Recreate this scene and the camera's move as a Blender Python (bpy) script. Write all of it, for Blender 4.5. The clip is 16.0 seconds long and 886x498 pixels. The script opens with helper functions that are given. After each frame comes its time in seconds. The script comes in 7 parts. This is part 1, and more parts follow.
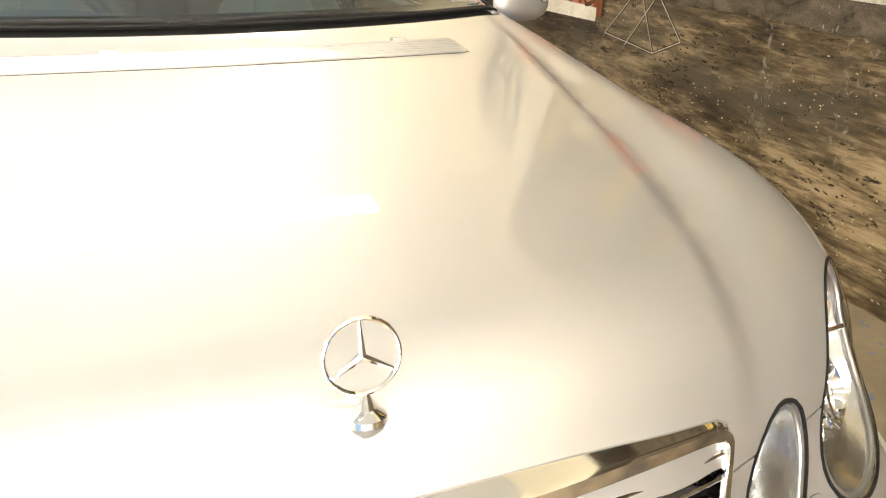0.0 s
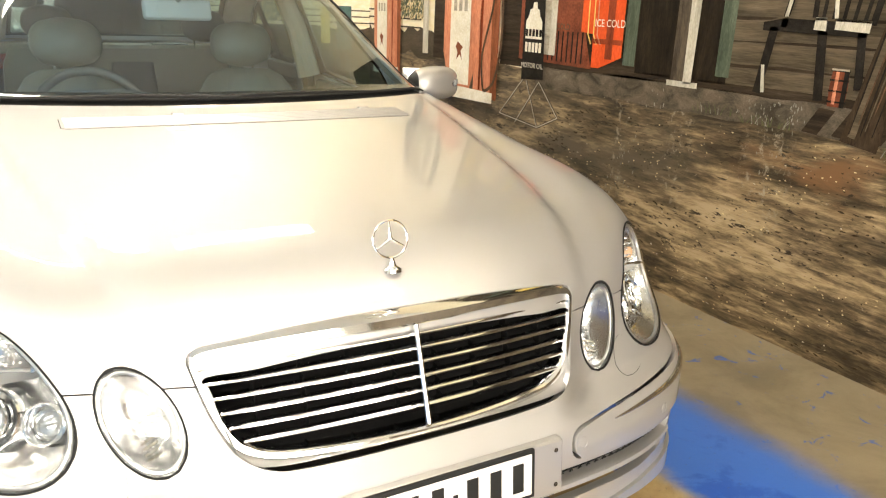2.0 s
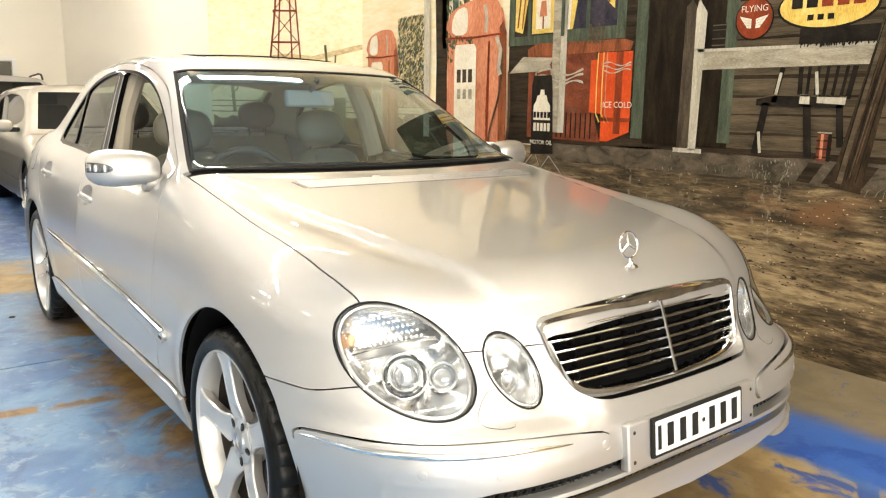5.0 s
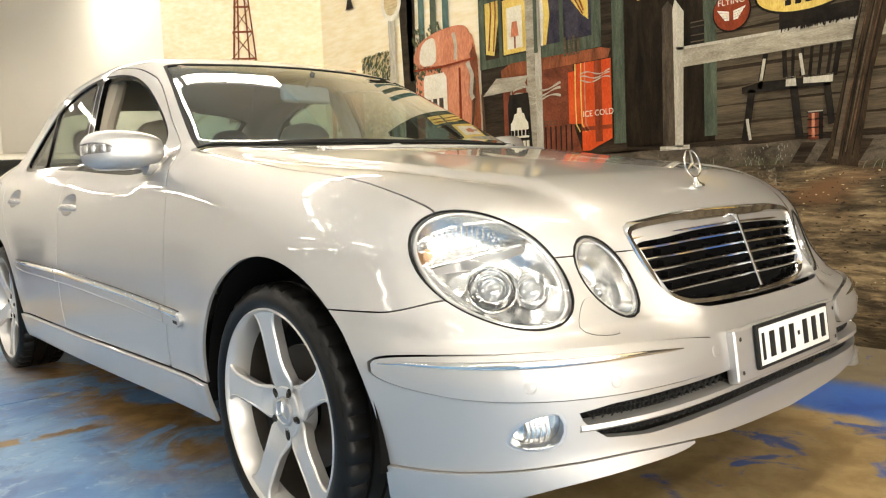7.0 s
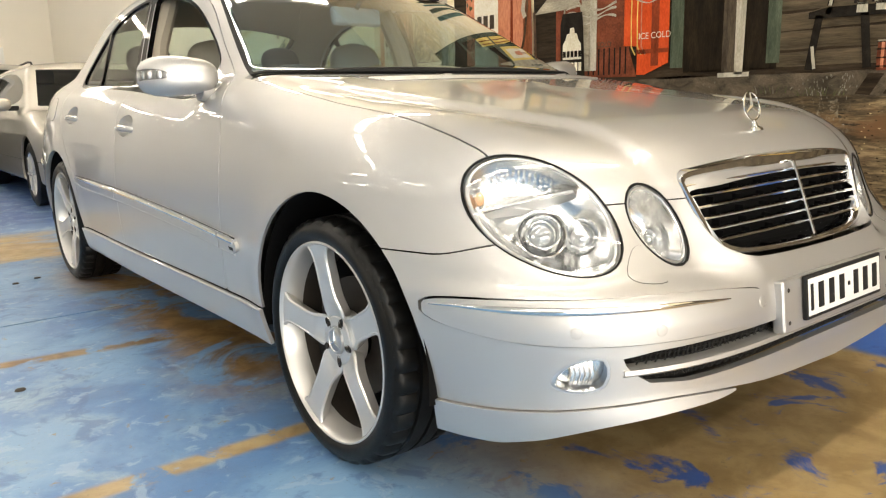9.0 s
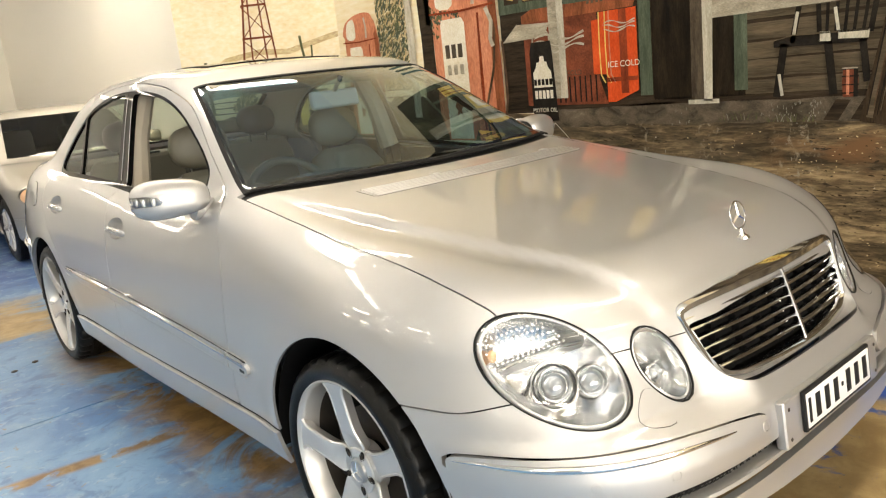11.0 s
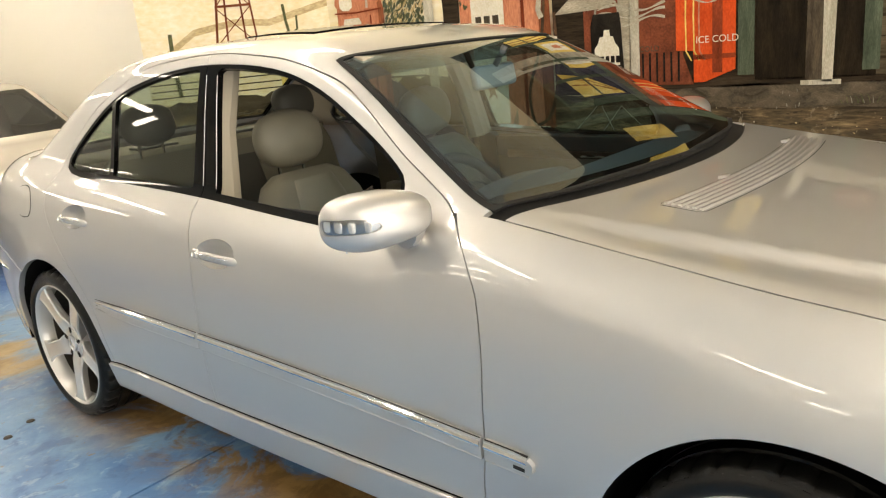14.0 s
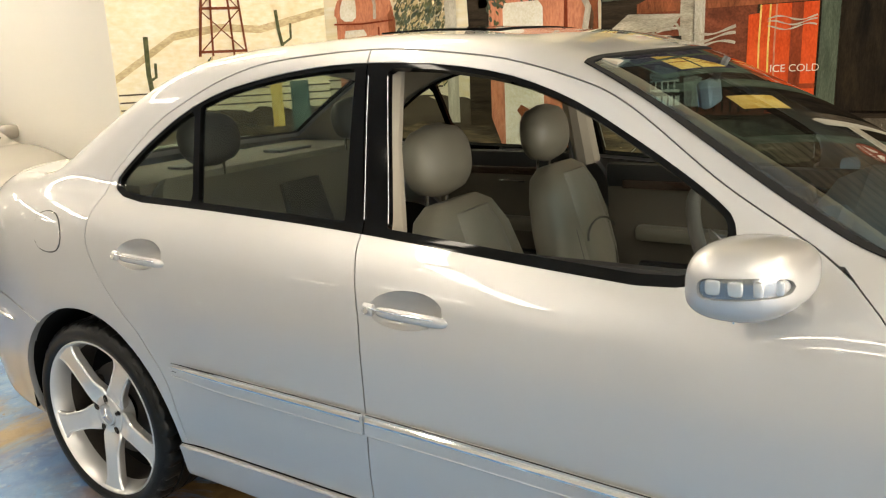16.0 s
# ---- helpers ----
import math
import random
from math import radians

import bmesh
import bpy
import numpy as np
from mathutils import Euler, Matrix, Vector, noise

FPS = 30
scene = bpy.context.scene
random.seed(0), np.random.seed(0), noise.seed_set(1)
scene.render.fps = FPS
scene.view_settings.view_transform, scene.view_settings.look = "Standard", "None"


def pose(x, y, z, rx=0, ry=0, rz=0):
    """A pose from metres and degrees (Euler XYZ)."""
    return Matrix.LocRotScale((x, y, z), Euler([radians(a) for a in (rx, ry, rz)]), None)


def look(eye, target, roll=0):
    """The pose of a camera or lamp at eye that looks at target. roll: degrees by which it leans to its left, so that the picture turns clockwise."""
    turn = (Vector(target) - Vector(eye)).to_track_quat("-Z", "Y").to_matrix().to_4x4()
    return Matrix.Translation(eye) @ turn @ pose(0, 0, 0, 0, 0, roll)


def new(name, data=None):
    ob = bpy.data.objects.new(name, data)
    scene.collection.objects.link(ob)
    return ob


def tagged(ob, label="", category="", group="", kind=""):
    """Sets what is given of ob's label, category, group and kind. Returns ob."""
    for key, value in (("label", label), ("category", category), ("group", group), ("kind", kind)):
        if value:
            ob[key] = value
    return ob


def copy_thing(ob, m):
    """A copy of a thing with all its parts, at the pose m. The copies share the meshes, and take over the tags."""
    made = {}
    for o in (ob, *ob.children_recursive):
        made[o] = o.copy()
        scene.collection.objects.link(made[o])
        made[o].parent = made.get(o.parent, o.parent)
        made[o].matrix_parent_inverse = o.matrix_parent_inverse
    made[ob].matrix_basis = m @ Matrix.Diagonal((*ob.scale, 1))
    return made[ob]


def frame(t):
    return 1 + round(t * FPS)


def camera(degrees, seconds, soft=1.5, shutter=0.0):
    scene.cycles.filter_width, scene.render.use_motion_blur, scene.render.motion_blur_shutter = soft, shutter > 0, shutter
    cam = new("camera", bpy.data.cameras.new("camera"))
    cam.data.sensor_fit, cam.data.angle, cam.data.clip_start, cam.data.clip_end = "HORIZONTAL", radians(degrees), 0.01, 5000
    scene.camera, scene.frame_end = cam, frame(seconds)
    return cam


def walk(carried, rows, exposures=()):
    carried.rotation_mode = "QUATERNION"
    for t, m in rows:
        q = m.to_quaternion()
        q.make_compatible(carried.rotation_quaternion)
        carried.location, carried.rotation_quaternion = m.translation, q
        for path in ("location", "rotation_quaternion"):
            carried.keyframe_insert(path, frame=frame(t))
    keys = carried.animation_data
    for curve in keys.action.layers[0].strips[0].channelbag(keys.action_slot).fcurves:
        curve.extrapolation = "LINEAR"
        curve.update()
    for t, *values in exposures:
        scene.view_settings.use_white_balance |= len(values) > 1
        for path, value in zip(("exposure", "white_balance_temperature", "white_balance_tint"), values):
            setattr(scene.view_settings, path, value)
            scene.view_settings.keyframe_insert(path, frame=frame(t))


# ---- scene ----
cam = camera(60.8, 16.0, soft=1.2)
PATH = [
    (0, (-0.155, -1.194, 1.277), (0.536, 0.49, 0.448), 1.4),
    (0.5, (-0.207, -1.362, 1.317), (0.472, 0.381, 0.611), 1.5),
    (1, (-0.27, -1.615, 1.321), (0.392, 0.15, 0.651), 1.4),
    (1.5, (-0.375, -1.787, 1.334), (0.394, -0.051, 0.706), 2.3),
    (2, (-0.594, -1.877, 1.328), (0.349, -0.222, 0.719), 2.1),
    (2.2, (-0.672, -1.924, 1.341), (0.309, -0.279, 0.763), 3.3),
    (2.5, (-0.741, -2.044, 1.337), (0.247, -0.391, 0.799), 3.3),
    (3, (-0.88, -2.168, 1.348), (0.09, -0.512, 0.787), 3.0),
    (3.5, (-1.024, -2.219, 1.33), (-0.074, -0.535, 0.82), 3.8),
    (4, (-1.249, -2.197, 1.317), (-0.18, -0.609, 0.74), 3.7),
    (4.4, (-1.373, -2.079, 1.267), (-0.304, -0.502, 0.657), 2.0),
    (4.5, (-1.413, -2.051, 1.285), (-0.359, -0.461, 0.684), 1.2),
    (4.7, (-1.517, -2.001, 1.29), (-0.389, -0.418, 0.821), 1.5),
    (6.8, (-1.783, -1.671, 0.897), (-0.451, -0.196, 0.672), -2.8),
    (7, (-1.784, -1.661, 0.878), (-0.463, -0.169, 0.707), -2.5),
    (7.5, (-1.789, -1.638, 0.867), (-0.541, -0.082, 0.714), -2.0),
    (8, (-1.796, -1.635, 0.869), (-0.574, -0.06, 0.712), -1.3),
    (8.2, (-1.791, -1.638, 0.866), (-0.563, -0.073, 0.658), -1.2),
    (10.5, (-1.855, -1.701, 1.273), (-0.702, -0.147, 0.768), -3.9),
    (11, (-1.83, -1.617, 1.351), (-0.587, -0.119, 0.894), -6.2),
    (11.5, (-1.774, -1.409, 1.382), (-0.479, 0.025, 0.865), -8.5),
    (12, (-1.864, -1.212, 1.384), (-0.537, 0.174, 0.821), -6.0),
    (12.5, (-1.991, -0.993, 1.423), (-0.611, 0.367, 0.927), -7.7),
    (13, (-2.013, -0.785, 1.406), (-0.623, 0.557, 0.889), -6.6),
    (13.5, (-2.021, -0.549, 1.419), (-0.614, 0.775, 0.903), -8.7),
    (14, (-2.089, -0.339, 1.417), (-0.638, 0.929, 0.883), -5.6),
    (14.5, (-2.199, -0.132, 1.438), (-0.694, 1.098, 0.966), -6.8),
    (15, (-2.22, 0.077, 1.425), (-0.681, 1.246, 0.907), -4.6),
    (15.5, (-2.182, 0.4, 1.42), (-0.566, 1.488, 0.969), -5.3),
    (15.8, (-2.182, 0.566, 1.399), (-0.559, 1.626, 0.907), -4.8),
    (16, (-2.204, 0.687, 1.407), (-0.561, 1.718, 0.92), -2.8),
]
walk(cam, [(t, look(eye, target, roll)) for t, eye, target, roll in PATH], [(0, 1.50, 6900, 10), (1.5, 1.41, 6980, 10), (2.5, 1.42, 6950, 10), (3.5, 1.36, 6980, 10), (4.7, 1.23, 6900, 10), (7, 0.95, 6900, 10), (11, 0.91, 6950, 10), (12.5, 0.91, 7300, 10), (15, 0.97, 7150, 10), (16, 1.00, 7050, 10)])

# ---- world ----
world = bpy.data.worlds.new("world")
scene.world = world
world.use_nodes = True
world.node_tree.nodes["Background"].inputs[0].default_value = (1.0, 0.97, 0.92, 1)
world.node_tree.nodes["Background"].inputs[1].default_value = 0.1


# ---- daylight through the shop window behind the camera ----
day = bpy.data.lights.new("window_daylight", "AREA")
day.shape = "RECTANGLE"
day.size, day.size_y = 9.1, 2.6
day.energy = 430
day.color = (1.0, 0.95, 0.87)
day_ob = bpy.data.objects.new("window_daylight", day)
scene.collection.objects.link(day_ob)
day_ob.matrix_world = pose(-3.4, -8.66, 1.70, 90, 0, 0)

# ---- tools ----
def spline(xs, ys):
    """A smooth curve through few points (monotone cubic), for arrays."""
    xs, ys = np.array(xs, float), np.array(ys, float)
    h = np.diff(xs)
    d = np.diff(ys) / h
    m = np.zeros_like(ys)
    m[0], m[-1] = d[0], d[-1]
    for i in range(1, len(xs) - 1):
        if d[i - 1] * d[i] > 0:
            a, b = 2 * h[i] + h[i - 1], h[i] + 2 * h[i - 1]
            m[i] = (a + b) / (a / d[i - 1] + b / d[i])

    def at(x):
        x = np.clip(np.asarray(x, float), xs[0], xs[-1])
        i = np.clip(np.searchsorted(xs, x) - 1, 0, len(h) - 1)
        t = (x - xs[i]) / h[i]
        return ((1 + 2 * t) * (1 - t) ** 2 * ys[i] + t * (1 - t) ** 2 * h[i] * m[i]
                + t * t * (3 - 2 * t) * ys[i + 1] + t * t * (t - 1) * h[i] * m[i + 1])
    return at


def smax(a, b, k):
    h = np.clip(k - np.abs(a - b), 0, None) / k
    return np.maximum(a, b) + h * h * k / 4


def smin(a, b, k):
    return -smax(-a, -b, k)


def step(x, a, b):
    t = np.clip((x - a) / (b - a), 0, 1)
    return t * t * (3 - 2 * t)


def rounded(points, times=3):
    """A closed outline rounded by cutting its corners."""
    p = np.array(points, float)
    for _ in range(times):
        q = np.roll(p, -1, 0)
        p = np.stack([p * 0.75 + q * 0.25, p * 0.25 + q * 0.75], 1).reshape(-1, 2)
    return p


def outline(points, u, v):
    """The signed distance from a closed outline (below 0 inside), for arrays u, v."""
    p = np.array(points, float)
    shape, out = u.shape, np.full(u.size, 1.0)
    u, v = np.ravel(u), np.ravel(v)
    lo, hi = p.min(0) - 0.06, p.max(0) + 0.06
    near = np.flatnonzero((u > lo[0]) & (u < hi[0]) & (v > lo[1]) & (v < hi[1]))
    out[near] = _outline(p, u[near], v[near])
    return out.reshape(shape)


def _outline(p, u, v):
    q = np.roll(p, -1, 0)
    best, odd = np.full(u.shape, 1e9), np.zeros(u.shape, bool)
    for (ax, ay), (bx, by) in zip(p, q):
        ex, ey = bx - ax, by - ay
        t = np.clip(((u - ax) * ex + (v - ay) * ey) / (ex * ex + ey * ey + 1e-12), 0, 1)
        best = np.minimum(best, (u - ax - t * ex) ** 2 + (v - ay - t * ey) ** 2)
        if ay != by:
            odd ^= ((ay > v) != (by > v)) & (u < ex * (v - ay) / (by - ay) + ax)
    return np.where(odd, -1, 1) * np.sqrt(best)

# ---- materials ----
def material(name, colour=(0.8, 0.8, 0.8), rough=0.5, metal=0.0, coat=0.0, grain=0.0, scale=80.0, relief=0.0, spots=0.0, spot_scale=6.0, second=None, glow=0.0):
    """A surface with a fine grain, larger stains and a fine relief."""
    m = bpy.data.materials.new(name)
    m.use_nodes = True
    nt = m.node_tree
    b = nt.nodes["Principled BSDF"]
    b.inputs["Base Color"].default_value = (*colour, 1)
    b.inputs["Roughness"].default_value = rough
    b.inputs["Metallic"].default_value = metal
    b.inputs["Coat Weight"].default_value = coat
    b.inputs["Coat Roughness"].default_value = 0.03
    if glow:
        b.inputs["Emission Color"].default_value = (*colour, 1)
        b.inputs["Emission Strength"].default_value = glow
    if grain or spots or relief:
        co = nt.nodes.new("ShaderNodeTexCoord")
        fine = nt.nodes.new("ShaderNodeTexNoise")
        fine.inputs["Scale"].default_value = scale
        fine.inputs["Detail"].default_value = 4
        nt.links.new(co.outputs["Object"], fine.inputs["Vector"])
        broad = nt.nodes.new("ShaderNodeTexNoise")
        broad.inputs["Scale"].default_value = spot_scale
        broad.inputs["Detail"].default_value = 5
        nt.links.new(co.outputs["Object"], broad.inputs["Vector"])
        a = nt.nodes.new("ShaderNodeMix")
        a.data_type = "RGBA"
        a.inputs[6].default_value = (*colour, 1)
        dark = second or tuple(c * 0.55 for c in colour)
        a.inputs[7].default_value = (*dark, 1)
        k = nt.nodes.new("ShaderNodeMath")
        k.operation = "MULTIPLY_ADD"
        k.inputs[1].default_value = grain
        g = nt.nodes.new("ShaderNodeMath")
        g.operation = "MULTIPLY"
        g.inputs[1].default_value = spots
        nt.links.new(fine.outputs[0], k.inputs[0])
        nt.links.new(broad.outputs[0], g.inputs[0])
        nt.links.new(g.outputs[0], k.inputs[2])
        nt.links.new(k.outputs[0], a.inputs[0])
        nt.links.new(a.outputs[2], b.inputs["Base Color"])
        r = nt.nodes.new("ShaderNodeMath")
        r.operation = "MULTIPLY_ADD"
        r.inputs[1].default_value = 0.25 * spots + 0.1 * grain
        r.inputs[2].default_value = rough
        nt.links.new(broad.outputs[0], r.inputs[0])
        nt.links.new(r.outputs[0], b.inputs["Roughness"])
        if relief:
            bump = nt.nodes.new("ShaderNodeBump")
            bump.inputs["Strength"].default_value = min(1.0, relief)
            bump.inputs["Distance"].default_value = 0.002
            nt.links.new(fine.outputs[0], bump.inputs["Height"])
            nt.links.new(bump.outputs[0], b.inputs["Normal"])
    return m


def pane_material(name, tint, gloss=1.0, rough=0.0):
    """Thin glass: clear with a tint, and a mirror at flat angles."""
    m = bpy.data.materials.new(name)
    m.use_nodes = True
    nt = m.node_tree
    for node in list(nt.nodes):
        if node.type != "OUTPUT_MATERIAL":
            nt.nodes.remove(node)
    out = nt.nodes["Material Output"]
    clear = nt.nodes.new("ShaderNodeBsdfTransparent")
    clear.inputs[0].default_value = (*tint, 1)
    shine = nt.nodes.new("ShaderNodeBsdfGlossy")
    shine.inputs["Roughness"].default_value = rough
    # Schlick's rule, alike from both sides of the pane
    face = nt.nodes.new("ShaderNodeLayerWeight")
    power = nt.nodes.new("ShaderNodeMath")
    power.operation = "POWER"
    power.inputs[1].default_value = 5.0
    nt.links.new(face.outputs["Facing"], power.inputs[0])
    fres = nt.nodes.new("ShaderNodeMath")
    fres.operation = "MULTIPLY_ADD"
    fres.inputs[1].default_value = 0.94
    fres.inputs[2].default_value = 0.055
    nt.links.new(power.outputs[0], fres.inputs[0])
    k = nt.nodes.new("ShaderNodeMath")
    k.operation = "MULTIPLY"
    k.inputs[1].default_value = gloss
    mix = nt.nodes.new("ShaderNodeMixShader")
    nt.links.new(fres.outputs[0], k.inputs[0])
    nt.links.new(k.outputs[0], mix.inputs[0])
    nt.links.new(clear.outputs[0], mix.inputs[1])
    nt.links.new(shine.outputs[0], mix.inputs[2])
    nt.links.new(mix.outputs[0], out.inputs[0])
    return m


SILVER = material("silver_paint", (0.555, 0.546, 0.532), 0.48, 0.78, 1.0, grain=0.10, scale=1400, spots=0.04, spot_scale=1.5)
SILVER.node_tree.nodes["Principled BSDF"].inputs["Coat IOR"].default_value = 1.52
CHROME = material("chrome", (0.86, 0.86, 0.86), 0.07, 1.0)
ALLOY = material("alloy", (0.66, 0.65, 0.63), 0.30, 0.55, 0.8, grain=0.08, scale=900, spots=0.12, spot_scale=14, second=(0.40, 0.35, 0.28))
RUBBER = material("tyre_rubber", (0.0035, 0.0034, 0.0032), 0.30, grain=0.5, scale=300, relief=0.3, spots=0.35, spot_scale=18, second=(0.006, 0.006, 0.0055))
BLACK = material("black_plastic", (0.02, 0.02, 0.02), 0.45, grain=0.3, scale=500, relief=0.2)
GLOSS_BLACK = material("gloss_black", (0.004, 0.004, 0.004), 0.06, grain=0.1, scale=300)
GLOSS_BLACK.node_tree.nodes["Principled BSDF"].inputs["Specular IOR Level"].default_value = 0.16
# near-black that puts deep shade into grille, wheel wells and wheel gaps
VOID = material("black_recess_shade", (0.0025, 0.0025, 0.0025), 0.9, grain=0.2, scale=300)
SEAL = material("black_seal", (0.012, 0.012, 0.012), 0.6)
LEATHER = material("grey_leather", (0.225, 0.208, 0.158), 0.38, grain=0.35, scale=420, relief=0.5, spots=0.25, spot_scale=9)
LEATHER_DARK = material("dark_leather", (0.085, 0.080, 0.066), 0.5, grain=0.35, scale=420, relief=0.4, spots=0.2, spot_scale=9)
TRIM = material("beige_trim", (0.150, 0.130, 0.098), 0.7, grain=0.3, scale=350, relief=0.3, spots=0.2)
FABRIC = material("roof_lining", (0.43, 0.38, 0.30), 0.9, grain=0.3, scale=600, relief=0.3, spots=0.15)
CARPET = material("dark_carpet", (0.05, 0.05, 0.05), 0.95, grain=0.5, scale=700, relief=0.6)
DASH = material("dash_plastic", (0.085, 0.088, 0.085), 0.55, grain=0.3, scale=500, relief=0.4)
WOOD = material("dark_wood_trim", (0.05, 0.022, 0.012), 0.15, coat=1.0, grain=0.6, scale=60, spots=0.3)
GLASS = pane_material("window_glass", (0.62, 0.70, 0.63), 0.8)
SCREEN = pane_material("windscreen_glass", (0.40, 0.60, 0.70), 2.1)
TINT = pane_material("tinted_band", (0.33, 0.48, 0.58), 1.0)
LENS = pane_material("clear_lens", (0.93, 0.94, 0.94), 1.0)
MIRRORED = material("reflector", (0.80, 0.80, 0.80), 0.20, 1.0, grain=0.1, scale=45, relief=0.25)
AMBER = material("amber_bulb", (0.80, 0.46, 0.25), 0.25, coat=1.0)
RED = material("red_lens", (0.45, 0.01, 0.01), 0.12, coat=1.0)
WHITE = material("white_paint", (0.80, 0.80, 0.78), 0.4, grain=0.1, scale=200)
MARK = material("black_paint", (0.02, 0.02, 0.02), 0.5, grain=0.1, scale=200)
RUBBER.node_tree.nodes["Principled BSDF"].inputs["Specular IOR Level"].default_value = 0.26
for dull in (BLACK, SEAL, MARK, VOID):
    dull.node_tree.nodes["Principled BSDF"].inputs["Specular IOR Level"].default_value = 0.16
STEEL = material("brake_steel", (0.060, 0.052, 0.044), 0.55, 0.6, grain=0.4, scale=90, second=(0.035, 0.022, 0.012))
TRIM_BLACK = material("black_cabin_trim", (0.022, 0.021, 0.020), 0.5, grain=0.3, scale=420, relief=0.3, spots=0.15)
SATIN = material("satin_silver", (0.58, 0.58, 0.58), 0.3, 0.9)

# ---- the saloon's shape ----
# Metres; x to the car's left, y to its rear from the front axle, z up.
plan_width = spline([-0.9, -0.3, 0.0, 0.6, 1.7, 2.4, 2.85, 3.3, 4.0], [0.928, 0.926, 0.92, 0.908, 0.917, 0.912, 0.915, 0.90, 0.86])
side_section = spline([0.15, 0.25, 0.36, 0.50, 0.60, 0.72, 0.85, 0.95, 1.05], [-0.06, -0.035, -0.016, -0.002, 0.0, -0.008, -0.032, -0.062, -0.10])
nose_y = spline([0.15, 0.21, 0.28, 0.36, 0.46, 0.53, 0.575, 0.63, 0.70, 0.76, 0.82, 0.90], [-0.77, -0.85, -0.88, -0.868, -0.866, -0.857, -0.832, -0.803, -0.768, -0.738, -0.70, -0.62])
nose_power = spline([0.2, 0.5, 0.60, 0.66, 0.74, 0.9], [3.8, 3.9, 3.6, 3.1, 2.7, 2.6])
tail_y = spline([0.15, 0.3, 0.55, 0.7, 0.95, 1.1], [3.85, 3.96, 3.97, 3.94, 3.88, 3.80])
hood_mid = spline([-0.95, -0.80, -0.70, -0.60, -0.40, 0.0, 0.30, 0.66, 0.9], [0.76, 0.81, 0.848, 0.877, 0.915, 0.972, 1.008, 1.030, 1.03])
hood_fall = spline([-0.9, -0.5, 0.0, 0.66], [0.05, 0.052, 0.045, 0.0])
hood_crease = spline([-0.8, -0.668, -0.605, -0.49, -0.315, -0.018, 0.366, 0.7], [0.405, 0.438, 0.458, 0.490, 0.540, 0.598, 0.662, 0.70])
belt_top = spline([0.5, 0.9, 1.0, 1.84, 2.84, 3.2, 3.6, 3.95], [1.03, 0.985, 0.985, 1.015, 1.055, 1.075, 1.08, 1.07])
roof_mid = spline([0.7, 1.2, 1.5, 1.9, 2.3, 2.7, 3.1], [1.28, 1.418, 1.472, 1.497, 1.486, 1.437, 1.34])
lamp_recess = spline([0.50, 0.54, 0.58, 0.62, 0.66, 0.71, 0.75, 0.80, 0.85], [0.0, 0.012, 0.058, 0.055, 0.046, 0.030, 0.014, 0.004, 0.0])
NOSE, TAIL = 0.05, 2.95


def lower_body(x, y, z):
    ax = np.abs(x)
    w = plan_width(y) + side_section(z)
    # flares round the wheels
    for wy in (0.0, 2.854):
        r = np.sqrt((y - wy) ** 2 + (z - 0.327) ** 2)
        w = w + 0.010 * np.exp(-((r - 0.38) / 0.075) ** 2) * step(z, 0.2, 0.4)
    s = ax / w
    hollow = lamp_recess(z) * step(ax, 0.28, 0.43) * (1 - 0.45 * step(ax, 0.5, 0.8))
    tf = np.clip((NOSE - y) / (NOSE - nose_y(z) - hollow), 0, None)
    tr = np.clip((y - TAIL) / (tail_y(z) - TAIL), 0, None)
    n = nose_power(z)
    ring = np.where(y < TAIL, (s ** n + tf ** 3.0) ** (2 / (n + 3.0)), (s ** 3.2 + tr ** 3.2) ** (1 / 3.2))
    ring = (ring - 1) * 0.88
    xc = hood_crease(y)
    front = step(y, 0.72, 0.3)
    top = hood_mid(y) - hood_fall(y) * (ax / 0.8) ** 2.4
    top = top - (0.016 * step(ax, xc - 0.020, xc + 0.026) - 0.009 * step(ax, xc + 0.026, xc + 0.13)) * front
    top = top + 0.030 * np.exp(-((ax - 0.75) / 0.12) ** 2) * step(y, 0.25, -0.5)
    top = np.where(y < 0.75, top, top + (belt_top(y) - top) * step(y, 0.75, 1.0))
    f = smax(ring, (z - top) * 0.97, 0.13)
    low = spline([-0.9, -0.5, 0.3, 2.6, 4.0], [0.205, 0.20, 0.195, 0.22, 0.26])(y)
    return smax(f, low - z, 0.04)


def greenhouse(x, y, z):
    ax = np.abs(x)
    side = 0.772 - 0.30 * (z - 0.99) - 0.16 * np.clip(z - 1.2, 0, None) ** 2 - 0.25 * np.clip(z - 0.99, 0, None) * (y - 1.9) ** 2 * np.where(y < 1.9, 1, 0.6)
    f = smax((ax - side) * 0.94, z - (roof_mid(y) - 0.030 * (x / 0.6) ** 2), 0.09)
    glass = (z - 1.02 - 0.57 * (y - 0.49 - 0.30 * x * x) + 0.10 * np.clip(y - 0.5, 0, 1) ** 2 * 0.5) / 1.15
    rear = (z - 1.065 - 0.62 * (3.40 - 0.25 * x * x - y)) / 1.18
    f = smax(f, glass, 0.05)
    f = smax(f, rear, 0.10)
    return np.maximum(f, 0.85 - z)


def saloon(x, y, z):
    return smin(lower_body(x, y, z), greenhouse(x, y, z), 0.035)


def slope(f, p, e=0.002):
    """The unit normals of the field f at the points p."""
    g = np.stack([f(*(p + d).T) - f(*(p - d).T) for d in np.eye(3) * e], 1)
    return g / np.linalg.norm(g, axis=1, keepdims=True)


